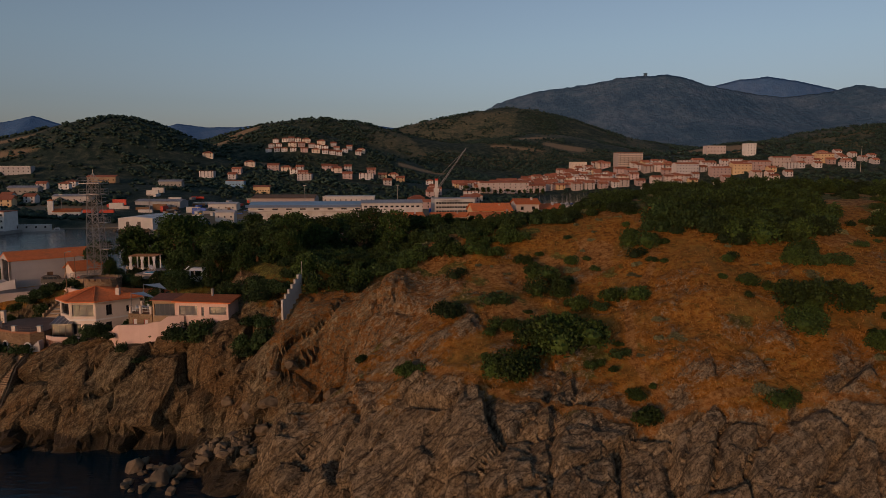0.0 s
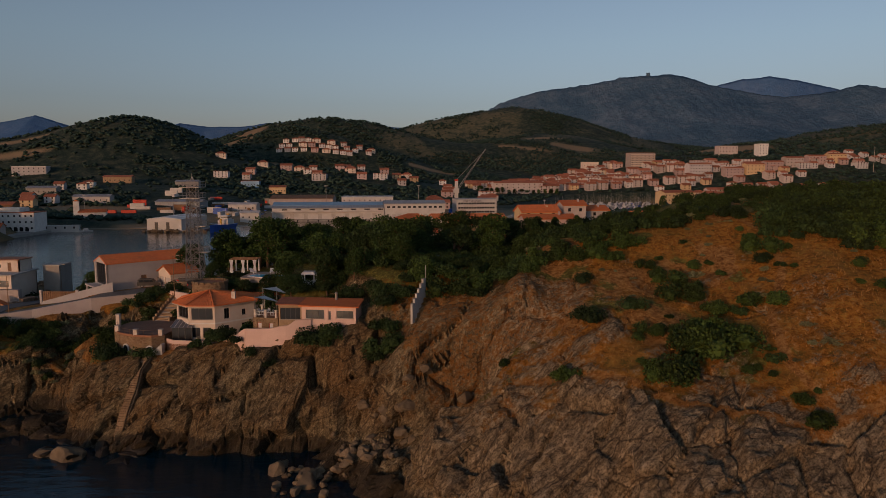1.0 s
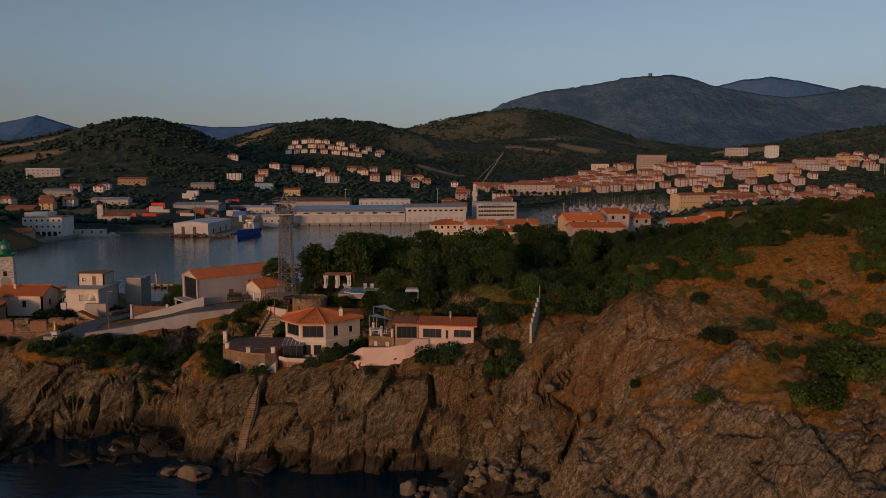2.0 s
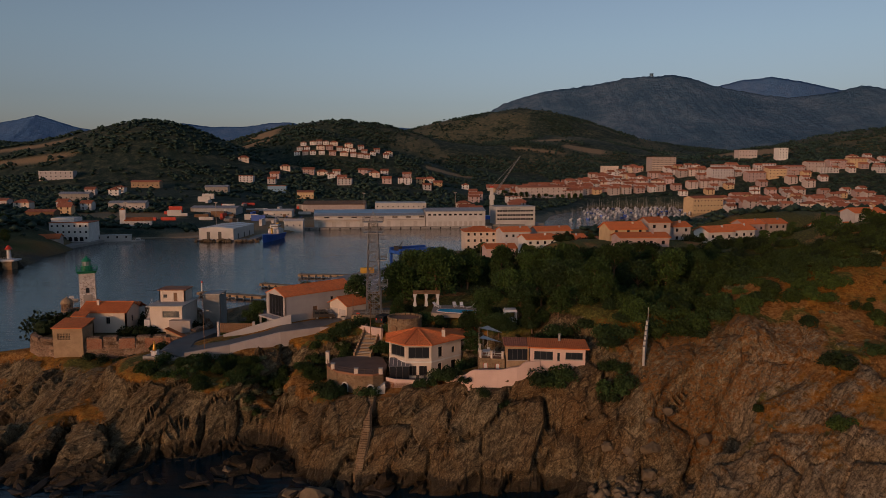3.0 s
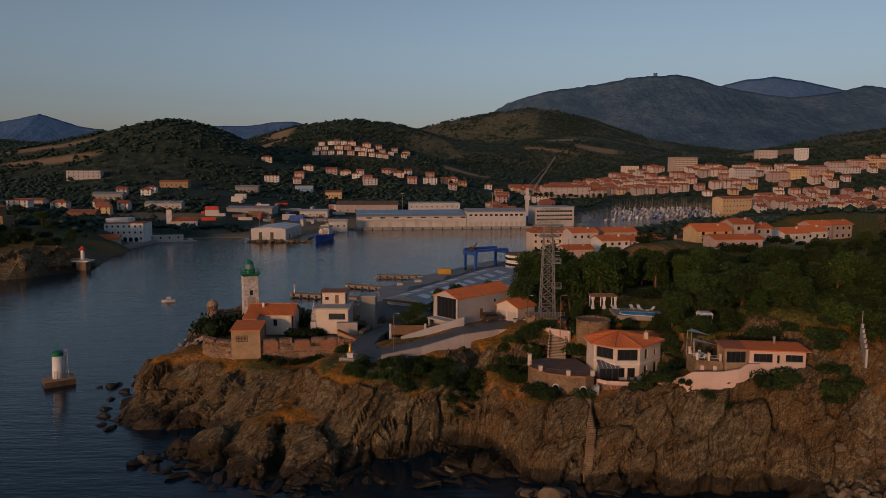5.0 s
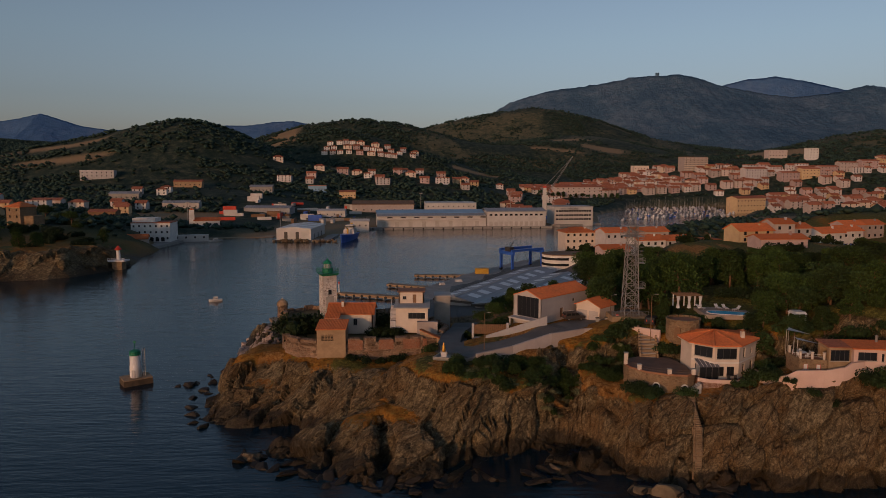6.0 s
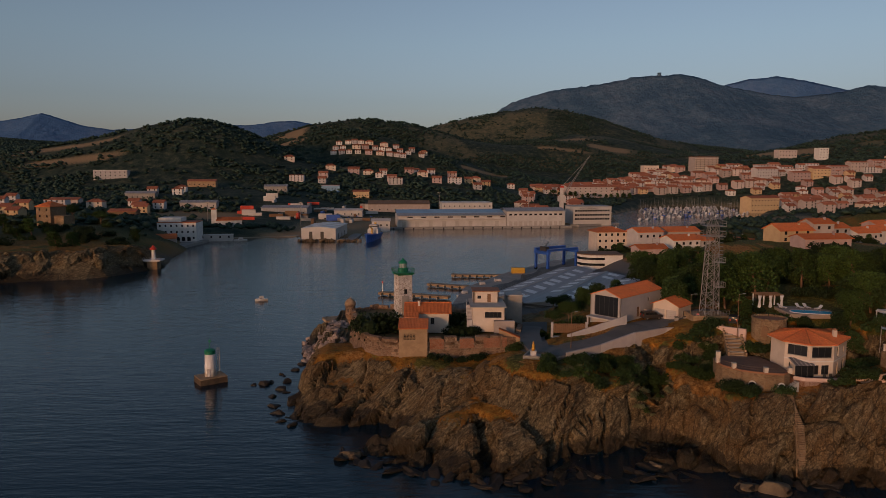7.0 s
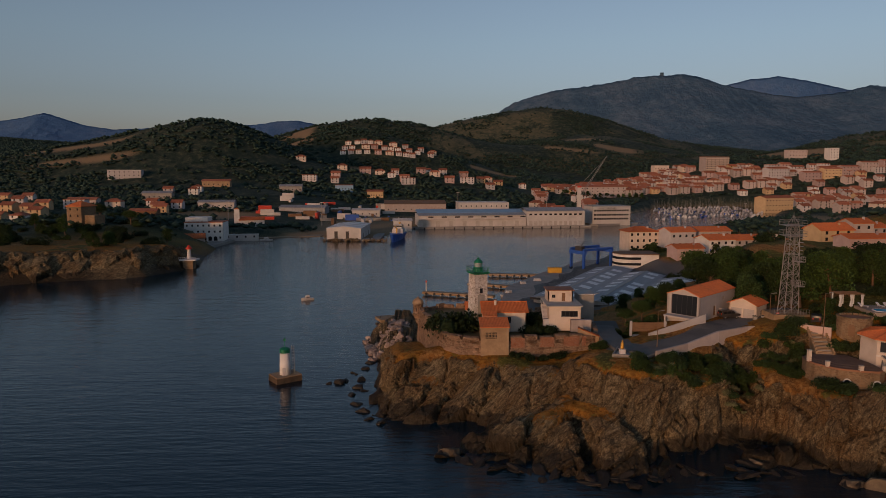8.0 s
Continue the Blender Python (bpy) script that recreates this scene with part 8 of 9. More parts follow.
        part("cabin", Shape().prism([(-1.5, -0.8), (0.9, -0.8), (0.9, 0.8), (-1.5, 0.8)], 0.95, 1.5, [(-1.2, -0.65), (0.4, -0.65), (0.4, 0.65), (-1.2, 0.65)]), DARKGLASS, t)


def west_shore():
    t = far_building((-287, 430, 2.0), 4, 24, 16, 11.5, WHITE, "flat", "white three-storey waterside club with arched ground floor", 3, 7, "waterside_club", OLDTILE)
    for k in range(6):
        part("arch", Shape(Matrix.Translation((-9.6 + k * 3.4, -0.12, 0)) @ Matrix.Rotation(radians(90), 4, "X")).prism([(1.1 * math.cos(w), 1.7 + 1.1 * math.sin(w)) for w in (i * math.pi / 8 for i in range(9))] + [(-1.1, 0), (1.1, 0)], -0.06, 0.06), DARKGLASS, t)
    part("upper_floor", Shape().box(-12, 2, 3, 15, 12, 14.5), WHITE, t)
    far_building((-286, 394, 3.0), 18, 22, 12, 4.2, BUFF, 2.2, "low cream boathouse with red tiled roof", 1, 3, "boathouse", TILE)
    far_building((-285, 404, 1.5), 18, 10, 8, 3.6, WHITE, "flat", "small white boat store on the quay", 1, 2, "boat_store", WHITE)
    far_building((-268, 447, 1.3), 14, 22, 4, 2.6, WHITE_SHEET, "flat", "low white pontoon hut by the beach", 1, 4, "pontoon_hut", WHITE_SHEET)
    q = thing("club_quay", (-285, 430, 0), "stone quay before the waterside club", "quay")
    part("slab", Shape().prism([(-22, -32), (10, -34), (12, -12), (14, 12), (-18, 12)], -3, 1.6), CONCRETE, q)
    b = solo("beach", Shape().prism([(-277, 455), (-272, 461), (-246, 470), (-221, 477), (-219, 486), (-250, 484), (-284, 474)], -1.0, 0.5), surface("beach_sand", (0.30, 0.24, 0.17), (0.24, 0.19, 0.135), 1), "narrow grey sand beach", "beach", kind="structure")
    # red light on its platform
    t = thing("harbour_light", (-258.2, 322.5, 0.4), "small white harbour light with red cap on a platform", "lighthouse")
    part("platform", Shape().box(-4, 4, -3, 3, 3.6, 4.3), PALE, t)
    part("pier", Shape().box(-2.4, 2.4, -2.2, 2.2, -3, 3.6), RUBBLE, t)
    part("tower", Shape().lathe([(1.0, 4.3), (0.8, 9.0)], 12), WHITE, t)
    part("cap", Shape().lathe([(1.6, 9.0), (1.6, 9.4), (0.8, 10.4), (0.3, 11.0)], 12), RED_PAINT, t)
    rail = Shape()
    for k in range(9):
        rail.tube((-4 + k, -2.9, 4.3), (-4 + k, -2.9, 5.3), 0.06, n=4)
    rail.tube((-4, -2.9, 5.3), (4, -2.9, 5.3), 0.06, n=4)
    part("railing", rail, FRAME_WHITE, t)
    # square stone house on the headland, with a wing
    t = far_building((-342, 380, z_at(-342, 384)), -22, 11, 10, 11, RUBBLE, -2.6, "square stone tower house with tiled hip roof on the headland", 3, 2, "tower_house", TILE)
    part("wing", Shape().box(5.5, 13, 2, 9, -2, 6), RUBBLE, t)


sheds()
jetties()
boats()
port_side()
west_shore()

# ---- the town ----
def near_houses():
    g = "houses above the boat sheds"
    for x, y, z, turn, w, d, h, mat, roof, rows, cols, label in (
            (-33, 343, 6.5, 8, 16, 12, 9.6, CREAM, -2.2, 3, 5, "cream three-storey house with red tiled hip roof"),
            (-27, 294, 9.2, 10, 13, 9, 4.2, ROSE, 1.6, 1, 2, "small pink house with tiled roof"),
            (-8, 306, 9.0, 14, 14, 11, 7.0, WHITE, 2.0, 2, 4, "white terraced house with tiled roof"),
            (7, 311, 9.0, 14, 15, 11, 6.4, PALE, 2.0, 2, 4, "pale terraced house with tiled roof"),
            (22, 317, 9.0, 14, 14, 10, 5.8, CREAM, "flat", 2, 4, "cream house with flat roof terrace"),
            (-16, 334, 8.5, 14, 14, 11, 8.5, PALE, 2.0, 2, 4, "pale house with tiled roof"),
            (4, 344, 8.5, 10, 18, 11, 8.0, BUFF, 2.0, 2, 4, "buff house with tiled roof"),
            (19, 262, 18.0, 12, 15, 10, 5.0, OCHRE, 2.6, 2, 3, "yellow house with broad tiled roof"),
            (33, 268, 18.0, 8, 9, 9, 7.4, BUFF, 1.8, 2, 2, "buff house with tiled roof"),
            (42, 274, 18.0, 12, 12, 9, 6.4, PALE, 1.8, 2, 3, "pale house with tiled roof"),
            (19, 240, 18.2, 6, 18, 9, 4.0, ROSE, 1.4, 1, 4, "low pink bungalow with tiled roof"),
            (69, 296, 11.6, 18, 13, 10, 8.4, WHITE, 2.2, 2, 3, "white house with blue shutters and tiled roof"),
            (82, 303, 11.6, 18, 12, 10, 8.6, WHITE, 2.2, 2, 3, "white house with blue shutters and tiled roof"),
            (98, 328, 12.6, 16, 12, 9, 8.5, ROSE, 2.0, 2, 3, "rose house with tiled roof"),
            (112, 334, 12.6, 16, 11, 9, 7.5, BUFF, 2.0, 2, 3, "buff house with tiled roof"),
            (101, 263, 19.0, 10, 15, 9, 5.6, PALE, 2.2, 1, 3, "pale hillside house with tiled roof"),
            (118, 268, 19.2, 10, 17, 9, 4.6, OCHRE, 2.2, 1, 3, "ochre hillside house with tiled roof"),
            (136, 300, 20.0, 10, 15, 9, 6, PALE, 2.0, 2, 3, "pale hillside house with tiled roof")):
        t = far_building((x, y, max(z, z_at(x, y) - 0.5)), turn, w, d, h, mat, roof, label, rows, cols, "house", TILE, g)
        if mat is WHITE:
            for k in range(cols):
                c = -w / 2 + (k + 0.5) * w / cols
                for s in (-1, 1):
                    part("shutter", Shape().box(c + s * 0.85 - 0.27, c + s * 0.85 + 0.27, -0.07, 0.03, 1.4, 2.9), BLUE_PAINT, t)
        part("chimney", Shape().box(w * 0.2, w * 0.2 + 0.7, d * 0.3, d * 0.3 + 0.7, h, h + 2.4), mat, t)


def town_protos():
    out = []
    for k, (w, d, h, mat, roof, rows, cols) in enumerate((
            (10, 9, 6.2, PALE, 2.6, 2, 2), (12, 9, 6.6, ROSE, 2.6, 2, 2), (9, 9, 7.2, PALE, 2.5, 2, 2), (14, 10, 6.0, CREAM, -2.6, 2, 2), (11, 9, 6.0, OCHRE, 2.6, 2, 2), (16, 10, 7.0, ROSE, 2.8, 2, 3),
            (13, 10, 9.0, BUFF, 2.4, 3, 2), (10, 9, 6.0, WHITE, -1.9, 2, 2), (18, 11, 8.0, PALE, "flat", 3, 4))):
        t = far_building((0, 0, -50), 0, w, d, h, mat, roof, "rendered town house with red tiled roof" if roof != "flat" else "flat-roofed town apartment block", rows, cols, "town_house", OLDTILE, "town houses", (1.2, 1.7))
        out.append(t)
    return out


PROTOS = town_protos()
placed = []


widths = []
WIDTHS = (10, 12, 9, 14, 11, 16, 13, 10, 18)


def district(n, place, kinds, gap, turn, seed, row=0, top=400, low=1.0):
    rnd = random.Random(seed)
    made = tries = 0
    while made < n and tries < n * 30:
        tries += 1
        x, y = place(rnd)
        if row:
            y = round(y / row) * row + 0.06 * x
        k = rnd.choice(kinds)
        wide = WIDTHS[k]
        if any(abs(x - a) < (wide + w) / 2 + gap and abs(y - b) < 10.5 for (a, b), w in zip(placed, widths)):
            continue
        z = z_at(x, y)
        if z < max(1.0, low) or z > top or coast_distance(np.array([x]), np.array([y]))[0] < 12:
            continue
        placed.append((x, y)), widths.append(wide)
        made += 1
        m = Matrix.Translation((x, y, z + 0.3)) @ Matrix.Rotation(radians(turn + rnd.uniform(-6, 6)), 4, "Z")
        if not PROTOS[k].get("used"):
            PROTOS[k]["used"] = 1
            PROTOS[k].matrix_world = m
        else:
            copy_thing(PROTOS[k], m)


def landmarks():
    L = far_building
    placed.extend([(253, 990), (197, 1045), (70, 900), (150, 905), (447, 965), (238, 735), (360, 930), (-512, 826), (268, 1000), (240, 985), (300, 735), (430, 960), (470, 960)])
    widths.extend([26] * len(placed))
    t = L((268, 992, z_at(268, 992) - 6), 12, 38, 16, 25, BUFF, "flat", "tall cream apartment block with balcony rows", 8, 6, "apartment_block", OLDTILE)
    for k in range(8):
        part("balcony", Shape().box(-18.6, 18.6, -1.5, 0, 3.1 * k + 0.5, 3.1 * k + 1.3), CREAM, t)
    L((205, 1045, z_at(205, 1045)), 8, 24, 12, 15, CREAM, "flat", "square cream public building", 2, 5, "public_building", CREAM)
    L((80, 896, 4), 12, 66, 14, 20, BUFF, 2.0, "long four-storey waterfront terrace with tiled roof", 5, 9, "waterfront_terrace", OLDTILE)
    L((150, 925, 6), 16, 56, 14, 15, ROSE, 2.0, "long rose waterfront terrace with tiled roof", 4, 8, "waterfront_terrace", OLDTILE)
    L((238, 745, z_at(238, 745)), 20, 40, 16, 16, OCHRE, 2.4, "yellow town hall with broad tiled roof", 3, 9, "town_hall", OLDTILE)
    L((330, 935, z_at(330, 935)), 14, 34, 12, 16, PALE, 2.0, "pale hillside apartment house", 4, 8, "apartment_block", OLDTILE)
    for k, (x, y, mt) in enumerate(((372, 925, ROSE), (402, 930, OCHRE), (430, 936, ROSE), (462, 945, BUFF), (498, 955, ROSE), (530, 962, OCHRE))):
        L((x, y, z_at(x, y)), 10, 27, 11, 12 + k % 2, mt, 1.8, "hillside terrace of rose and ochre houses", 3, 5, "hillside_terrace", OLDTILE, "hillside terraces")
    L((448, 1010, z_at(448, 1010)), 8, 15, 12, 20, WHITE, "flat", "white hillside apartment block", 5, 3, "apartment_block", WHITE)
    L((405, 1030, z_at(405, 1030)), 8, 30, 12, 15, BUFF, "flat", "buff hillside apartment block", 3, 6, "apartment_block", BUFF)
    L((-512, 826, z_at(-512, 826) - 2), 10, 38, 14, 12, PALE, "flat", "pale stepped apartment block in the valley", 3, 7, "apartment_block", WHITE)
    for x, y, w, h, mt in ((-300, 760, 34, 9, CONCRETE), (-345, 640, 46, 8, GREIGE), (-420, 690, 40, 9, CONCRETE), (-250, 830, 30, 10, BLUE_SHEET), (-470, 640, 36, 8, BUFF), (-380, 560, 30, 7, WOOD), (-395, 800, 44, 9, BROWNWALL), (-210, 800, 26, 10, OCHRE)):
        L((x, y, z_at(x, y)), 6, 0.72 * w, 12, 0.75 * h, mt, "flat" if mt in (WHITE_SHEET, BLUE_SHEET) else 2.0, "low commercial building in the valley", 1, 6, "commercial_building", SHEETMETAL if mt in (CONCRETE, GREIGE) else OLDTILE, "valley workshops")
    # white church-like house with a square tower by the shore road
    t = L((-276, 505, z_at(-276, 505)), 20, 18, 10, 5, WHITE, 2.0, "white house with a square bell tower", 1, 4, "chapel", TILE)
    part("tower", Shape().box(-12.5, -8.8, 1, 4.6, -2, 13), WHITE, t)
    part("tower_roof", Shape().prism([(-12.7, 0.8), (-8.6, 0.8), (-8.6, 4.8), (-12.7, 4.8)], 13, 14.2, [(-10.7, 2.8)] * 4), TILE, t)
    # ridge-top watch tower
    t = thing("watch_tower", (1121, 3900, 556), "round stone watch tower on the mountain crest", "tower")
    # the shaft shares the mountain's haze-blue colour
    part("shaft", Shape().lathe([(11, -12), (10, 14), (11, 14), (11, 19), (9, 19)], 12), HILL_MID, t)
    # floodlit quay masts
    for x, y, h in ((-120, 600, 26), (-40, 610, 26), (-230, 540, 20), (-310, 560, 16), (70, 600, 24), (180, 700, 22), (-470, 480, 18), (560, 930, 34)):
        s = thing("light_mast", (x, y, z_at(x, y) - 1), "tall steel light mast over the port", "light mast", "port light masts")
        part("pole", Shape().tube((0, 0, 0), (0, 0, h), 0.35, 0.2, n=6), STEEL, s)
        part("head", Shape().box(-1.4, 1.4, -0.3, 0.3, h, h + 0.6), STEEL, s)


near_houses()
landmarks()
district(24, lambda r: (r.uniform(40, 330), 900), (1, 2, 5, 6, 6), 0.2, 4, 1, 14)
district(150, lambda r: (r.uniform(20, 560), r.uniform(915, 1030)), (1, 3, 4, 5, 0, 6, 7, 2, 8), 0.2, 4, 2, 14, 48)
district(80, lambda r: (r.uniform(245, 480), r.uniform(680, 905)), (0, 1, 2, 3, 4, 5, 6, 7), 0.2, 6, 3, 17)
district(52, lambda r: (lambda u: (-300 + 165 * u, 1214 - 22 * u + r.gauss(0, 13)))(r.random()), (0, 3, 7, 1, 7, 0, 0), 1, 5, 4, 13, 90, 64)
district(28, lambda r: (r.uniform(-330, 40), r.uniform(860, 1000)), (0, 3, 4, 5, 7, 8, 1), 4, 5, 5)
district(14, lambda r: (r.uniform(-640, -330), r.uniform(560, 770)), (0, 3, 8, 7, 4), 14, 5, 6)
district(12, lambda r: (r.uniform(-520, -372), r.uniform(420, 540)), (4, 0, 1, 4, 7), 5, -10, 7)
district(9, lambda r: (r.uniform(-30, 60), r.uniform(660, 840)), (1, 5, 8, 3), 8, 12, 8)
district(12, lambda r: (r.uniform(560, 760), r.uniform(930, 1010)), (0, 3, 7, 0), 3, 6, 9, 18)
for p in PROTOS:
    if not p.get("used"):
        for o in (*p.children_recursive, p):
            bpy.data.objects.remove(o)

# ---- plants ----
def leaf_cloud(sh, rnd, centre, radii, count, size, hollow=0.55):
    """Leaf sprays through an uneven ellipsoid, denser towards its skin, thinner below."""
    vs, fs = [], []
    k = 0
    while k < count:
        d = Vector((rnd.gauss(0, 1), rnd.gauss(0, 1), rnd.gauss(0, 1))).normalized()
        if d.z < -0.55:
            continue
        r = rnd.uniform(hollow, 1.0) ** 0.6 * (1 + 0.28 * noise.noise(d * 1.9 + Vector((centre[0], centre[1], 7))))
        c = Vector((centre[0] + d.x * radii[0] * r, centre[1] + d.y * radii[1] * r, centre[2] + d.z * radii[2] * r))
        a = (d * 0.6 + Vector((rnd.uniform(-1, 1), rnd.uniform(-1, 1), rnd.uniform(-0.2, 1)))).normalized()
        b = a.cross(Vector((rnd.uniform(-1, 1), rnd.uniform(-1, 1), rnd.uniform(-1, 1)))).normalized()
        s = size * rnd.uniform(0.6, 1.3)
        n = len(vs)
        vs += [c - b * s * 0.5, c + a * s * 0.55, c + b * s * 0.5, c - a * s * 0.5]
        fs.append((n, n + 1, n + 2, n + 3))
        k += 1
    sh.add(vs, fs)


def pine(seed, h, spread, mat, label, flat=0.5, leaves=3800, full=True):
    rnd = random.Random(seed)
    t = thing("pine_tree", (0, 0, 0), label, "tree", "pines of the headland wood")
    bend = Vector((rnd.uniform(-0.14, 0.14) * h, rnd.uniform(-0.14, 0.14) * h, 0))
    trunk, crown = Shape(), Shape()
    pts = [Vector((0, 0, -0.5)), bend * 0.3 + Vector((0, 0, h * 0.3)), bend * 0.8 + Vector((0, 0, h * 0.55)), bend + Vector((0, 0, h * 0.78))]
    rad = [0.032 * h, 0.026 * h, 0.019 * h, 0.01 * h]
    for p, q, a, b in zip(pts, pts[1:], rad, rad[1:]):
        trunk.tube(p, q, a, b, 7)
    n = rnd.randint(13, 17)
    low = 0.22 if full else 0.58
    for k in range(n):
        w = k * 2.4 + rnd.uniform(-0.5, 0.5)
        up = low + (0.95 - low) * (k + 0.5) / n
        r = spread * (rnd.uniform(0.35, 0.85) if not full else rnd.uniform(0.3, 0.75) * (1.15 - 0.75 * (up - low) / (1 - low)))
        c = bend * min(1, up) + Vector((r * math.cos(w), r * math.sin(w), h * up))
        trunk.tube(pts[1].lerp(pts[3], (up - low) / (1 - low)), c - Vector((0, 0, 0.03 * h)), 0.010 * h, 0.004 * h, 5)
        s = spread * rnd.uniform(0.34, 0.52)
        leaf_cloud(crown, rnd, c, (s, s * rnd.uniform(0.8, 1.2), s * flat), leaves // (n + 1), 0.36, 0.3)
    leaf_cloud(crown, rnd, bend + Vector((0, 0, h * 0.93)), (spread * 0.4, spread * 0.4, spread * 0.28), leaves // (n + 1), 0.36)
    part("trunk", trunk, BARK, t)
    part("crown", crown, mat, t)
    return t


def bush(seed, w, h, mat, label, name="bush", leaves=420, size=0.26, group="scrub bushes"):
    rnd = random.Random(seed)
    sh = Shape()
    n = rnd.randint(3, 6)
    for k in range(n):
        c = (rnd.uniform(-0.5, 0.5) * w, rnd.uniform(-0.5, 0.5) * w, h * rnd.uniform(0.2, 0.45))
        s = w * rnd.uniform(0.28, 0.5)
        up = h * rnd.uniform(0.4, 0.6)
        core = [(s * 0.5 * math.sin(w) * rnd.uniform(0.8, 1.15), c[2] - up * 0.5 * math.cos(w)) for w in (0.5, 1.1, 1.7, 2.3, 2.8)]
        sh.lathe(core, 9, c[0], c[1])
        leaf_cloud(sh, rnd, c, (s, s, up), leaves // n, size, 0.5)
    return solo(name, sh, mat, label, "bush", group=group)


PINES = [pine(k, 7.5 + 1.0 * (k % 3), 4.0 + 0.6 * (k % 2), PINE_LEAF if k % 3 else DARK_LEAF, "dark green wind-bent pine with dense crown" if k < 5 else "umbrella pine with bare leaning trunk", 0.6 + 0.1 * (k % 3), full=k < 5) for k in range(7)]
BUSHES = [bush(20 + k, 2.5 + 0.5 * k, 2.0 + 0.3 * k, BUSH_LEAF, "rounded dark green mastic bush on dry grass", leaves=1100 + 220 * k, size=0.27) for k in range(4)]
DARKB = [bush(40 + k, 2.6 + 0.6 * k, 1.8 + 0.4 * k, DARK_LEAF, "dense dark evergreen shrub", "shrub", 1150, 0.27, "garden shrubs") for k in range(3)]
GREYB = [bush(60 + k, 1.6 + 0.4 * k, 0.8 + 0.2 * k, OLIVE_LEAF, "grey-green low scrub tussock", "scrub_tussock", 380, 0.26, "scrub tussocks") for k in range(3)]
used = set()


def plant(protos, x, y, scale, seed, z=None):
    rnd = random.Random(seed)
    p = protos[seed % len(protos)]
    m = Matrix.Translation((x, y, (z_at(x, y) if z is None else z) - 0.05)) @ Matrix.Rotation(rnd.uniform(0, math.tau), 4, "Z")
    if protos is PINES and 112 < y < 240 and x > -34:  # the wood stays low below the crest, bent by the sea wind
        scale = min(scale, max(0.32, ((36.5 - 0.012 * y if x > 42 else 46.5 - 0.112 * y) - z_at(x, y)) / 8.5))
    ob = p if p.name not in used else copy_thing(p, m)
    used.add(p.name)
    ob.matrix_world = m @ Matrix.Scale(scale, 4)
    return ob


CLEAR = [(-57, 113, 8.5), (-67, 111, 7), (-36, 104, 7.5), (-46, 104, 5.5), (-60, 120, 4.5), (-67, 132, 4), (-76, 138, 6.5), (-82, 139, 8), (-78, 143, 7), (-86, 141, 7), (-50.6, 124.2, 5.6), (-56.4, 129.6, 3.4), (-41.5, 115.6, 2.0),
         (-96, 132, 5), (-68, 120, 3), (-104, 119, 5), (-22, 100, 2), (-44.5, 108, 2.5), (-50, 124, 2)]


def free(x, y, extra=0.0):
    if any(math.hypot(x - a, y - b) < r + extra for a, b, r in CLEAR):
        return False
    return all(math.hypot(x - a, y - b) > 3.6 + extra for a, b in ROAD[:10]) and float(road_mask(np.array([x]), np.array([y]), ROAD, 3.8)[0]) < 0.5


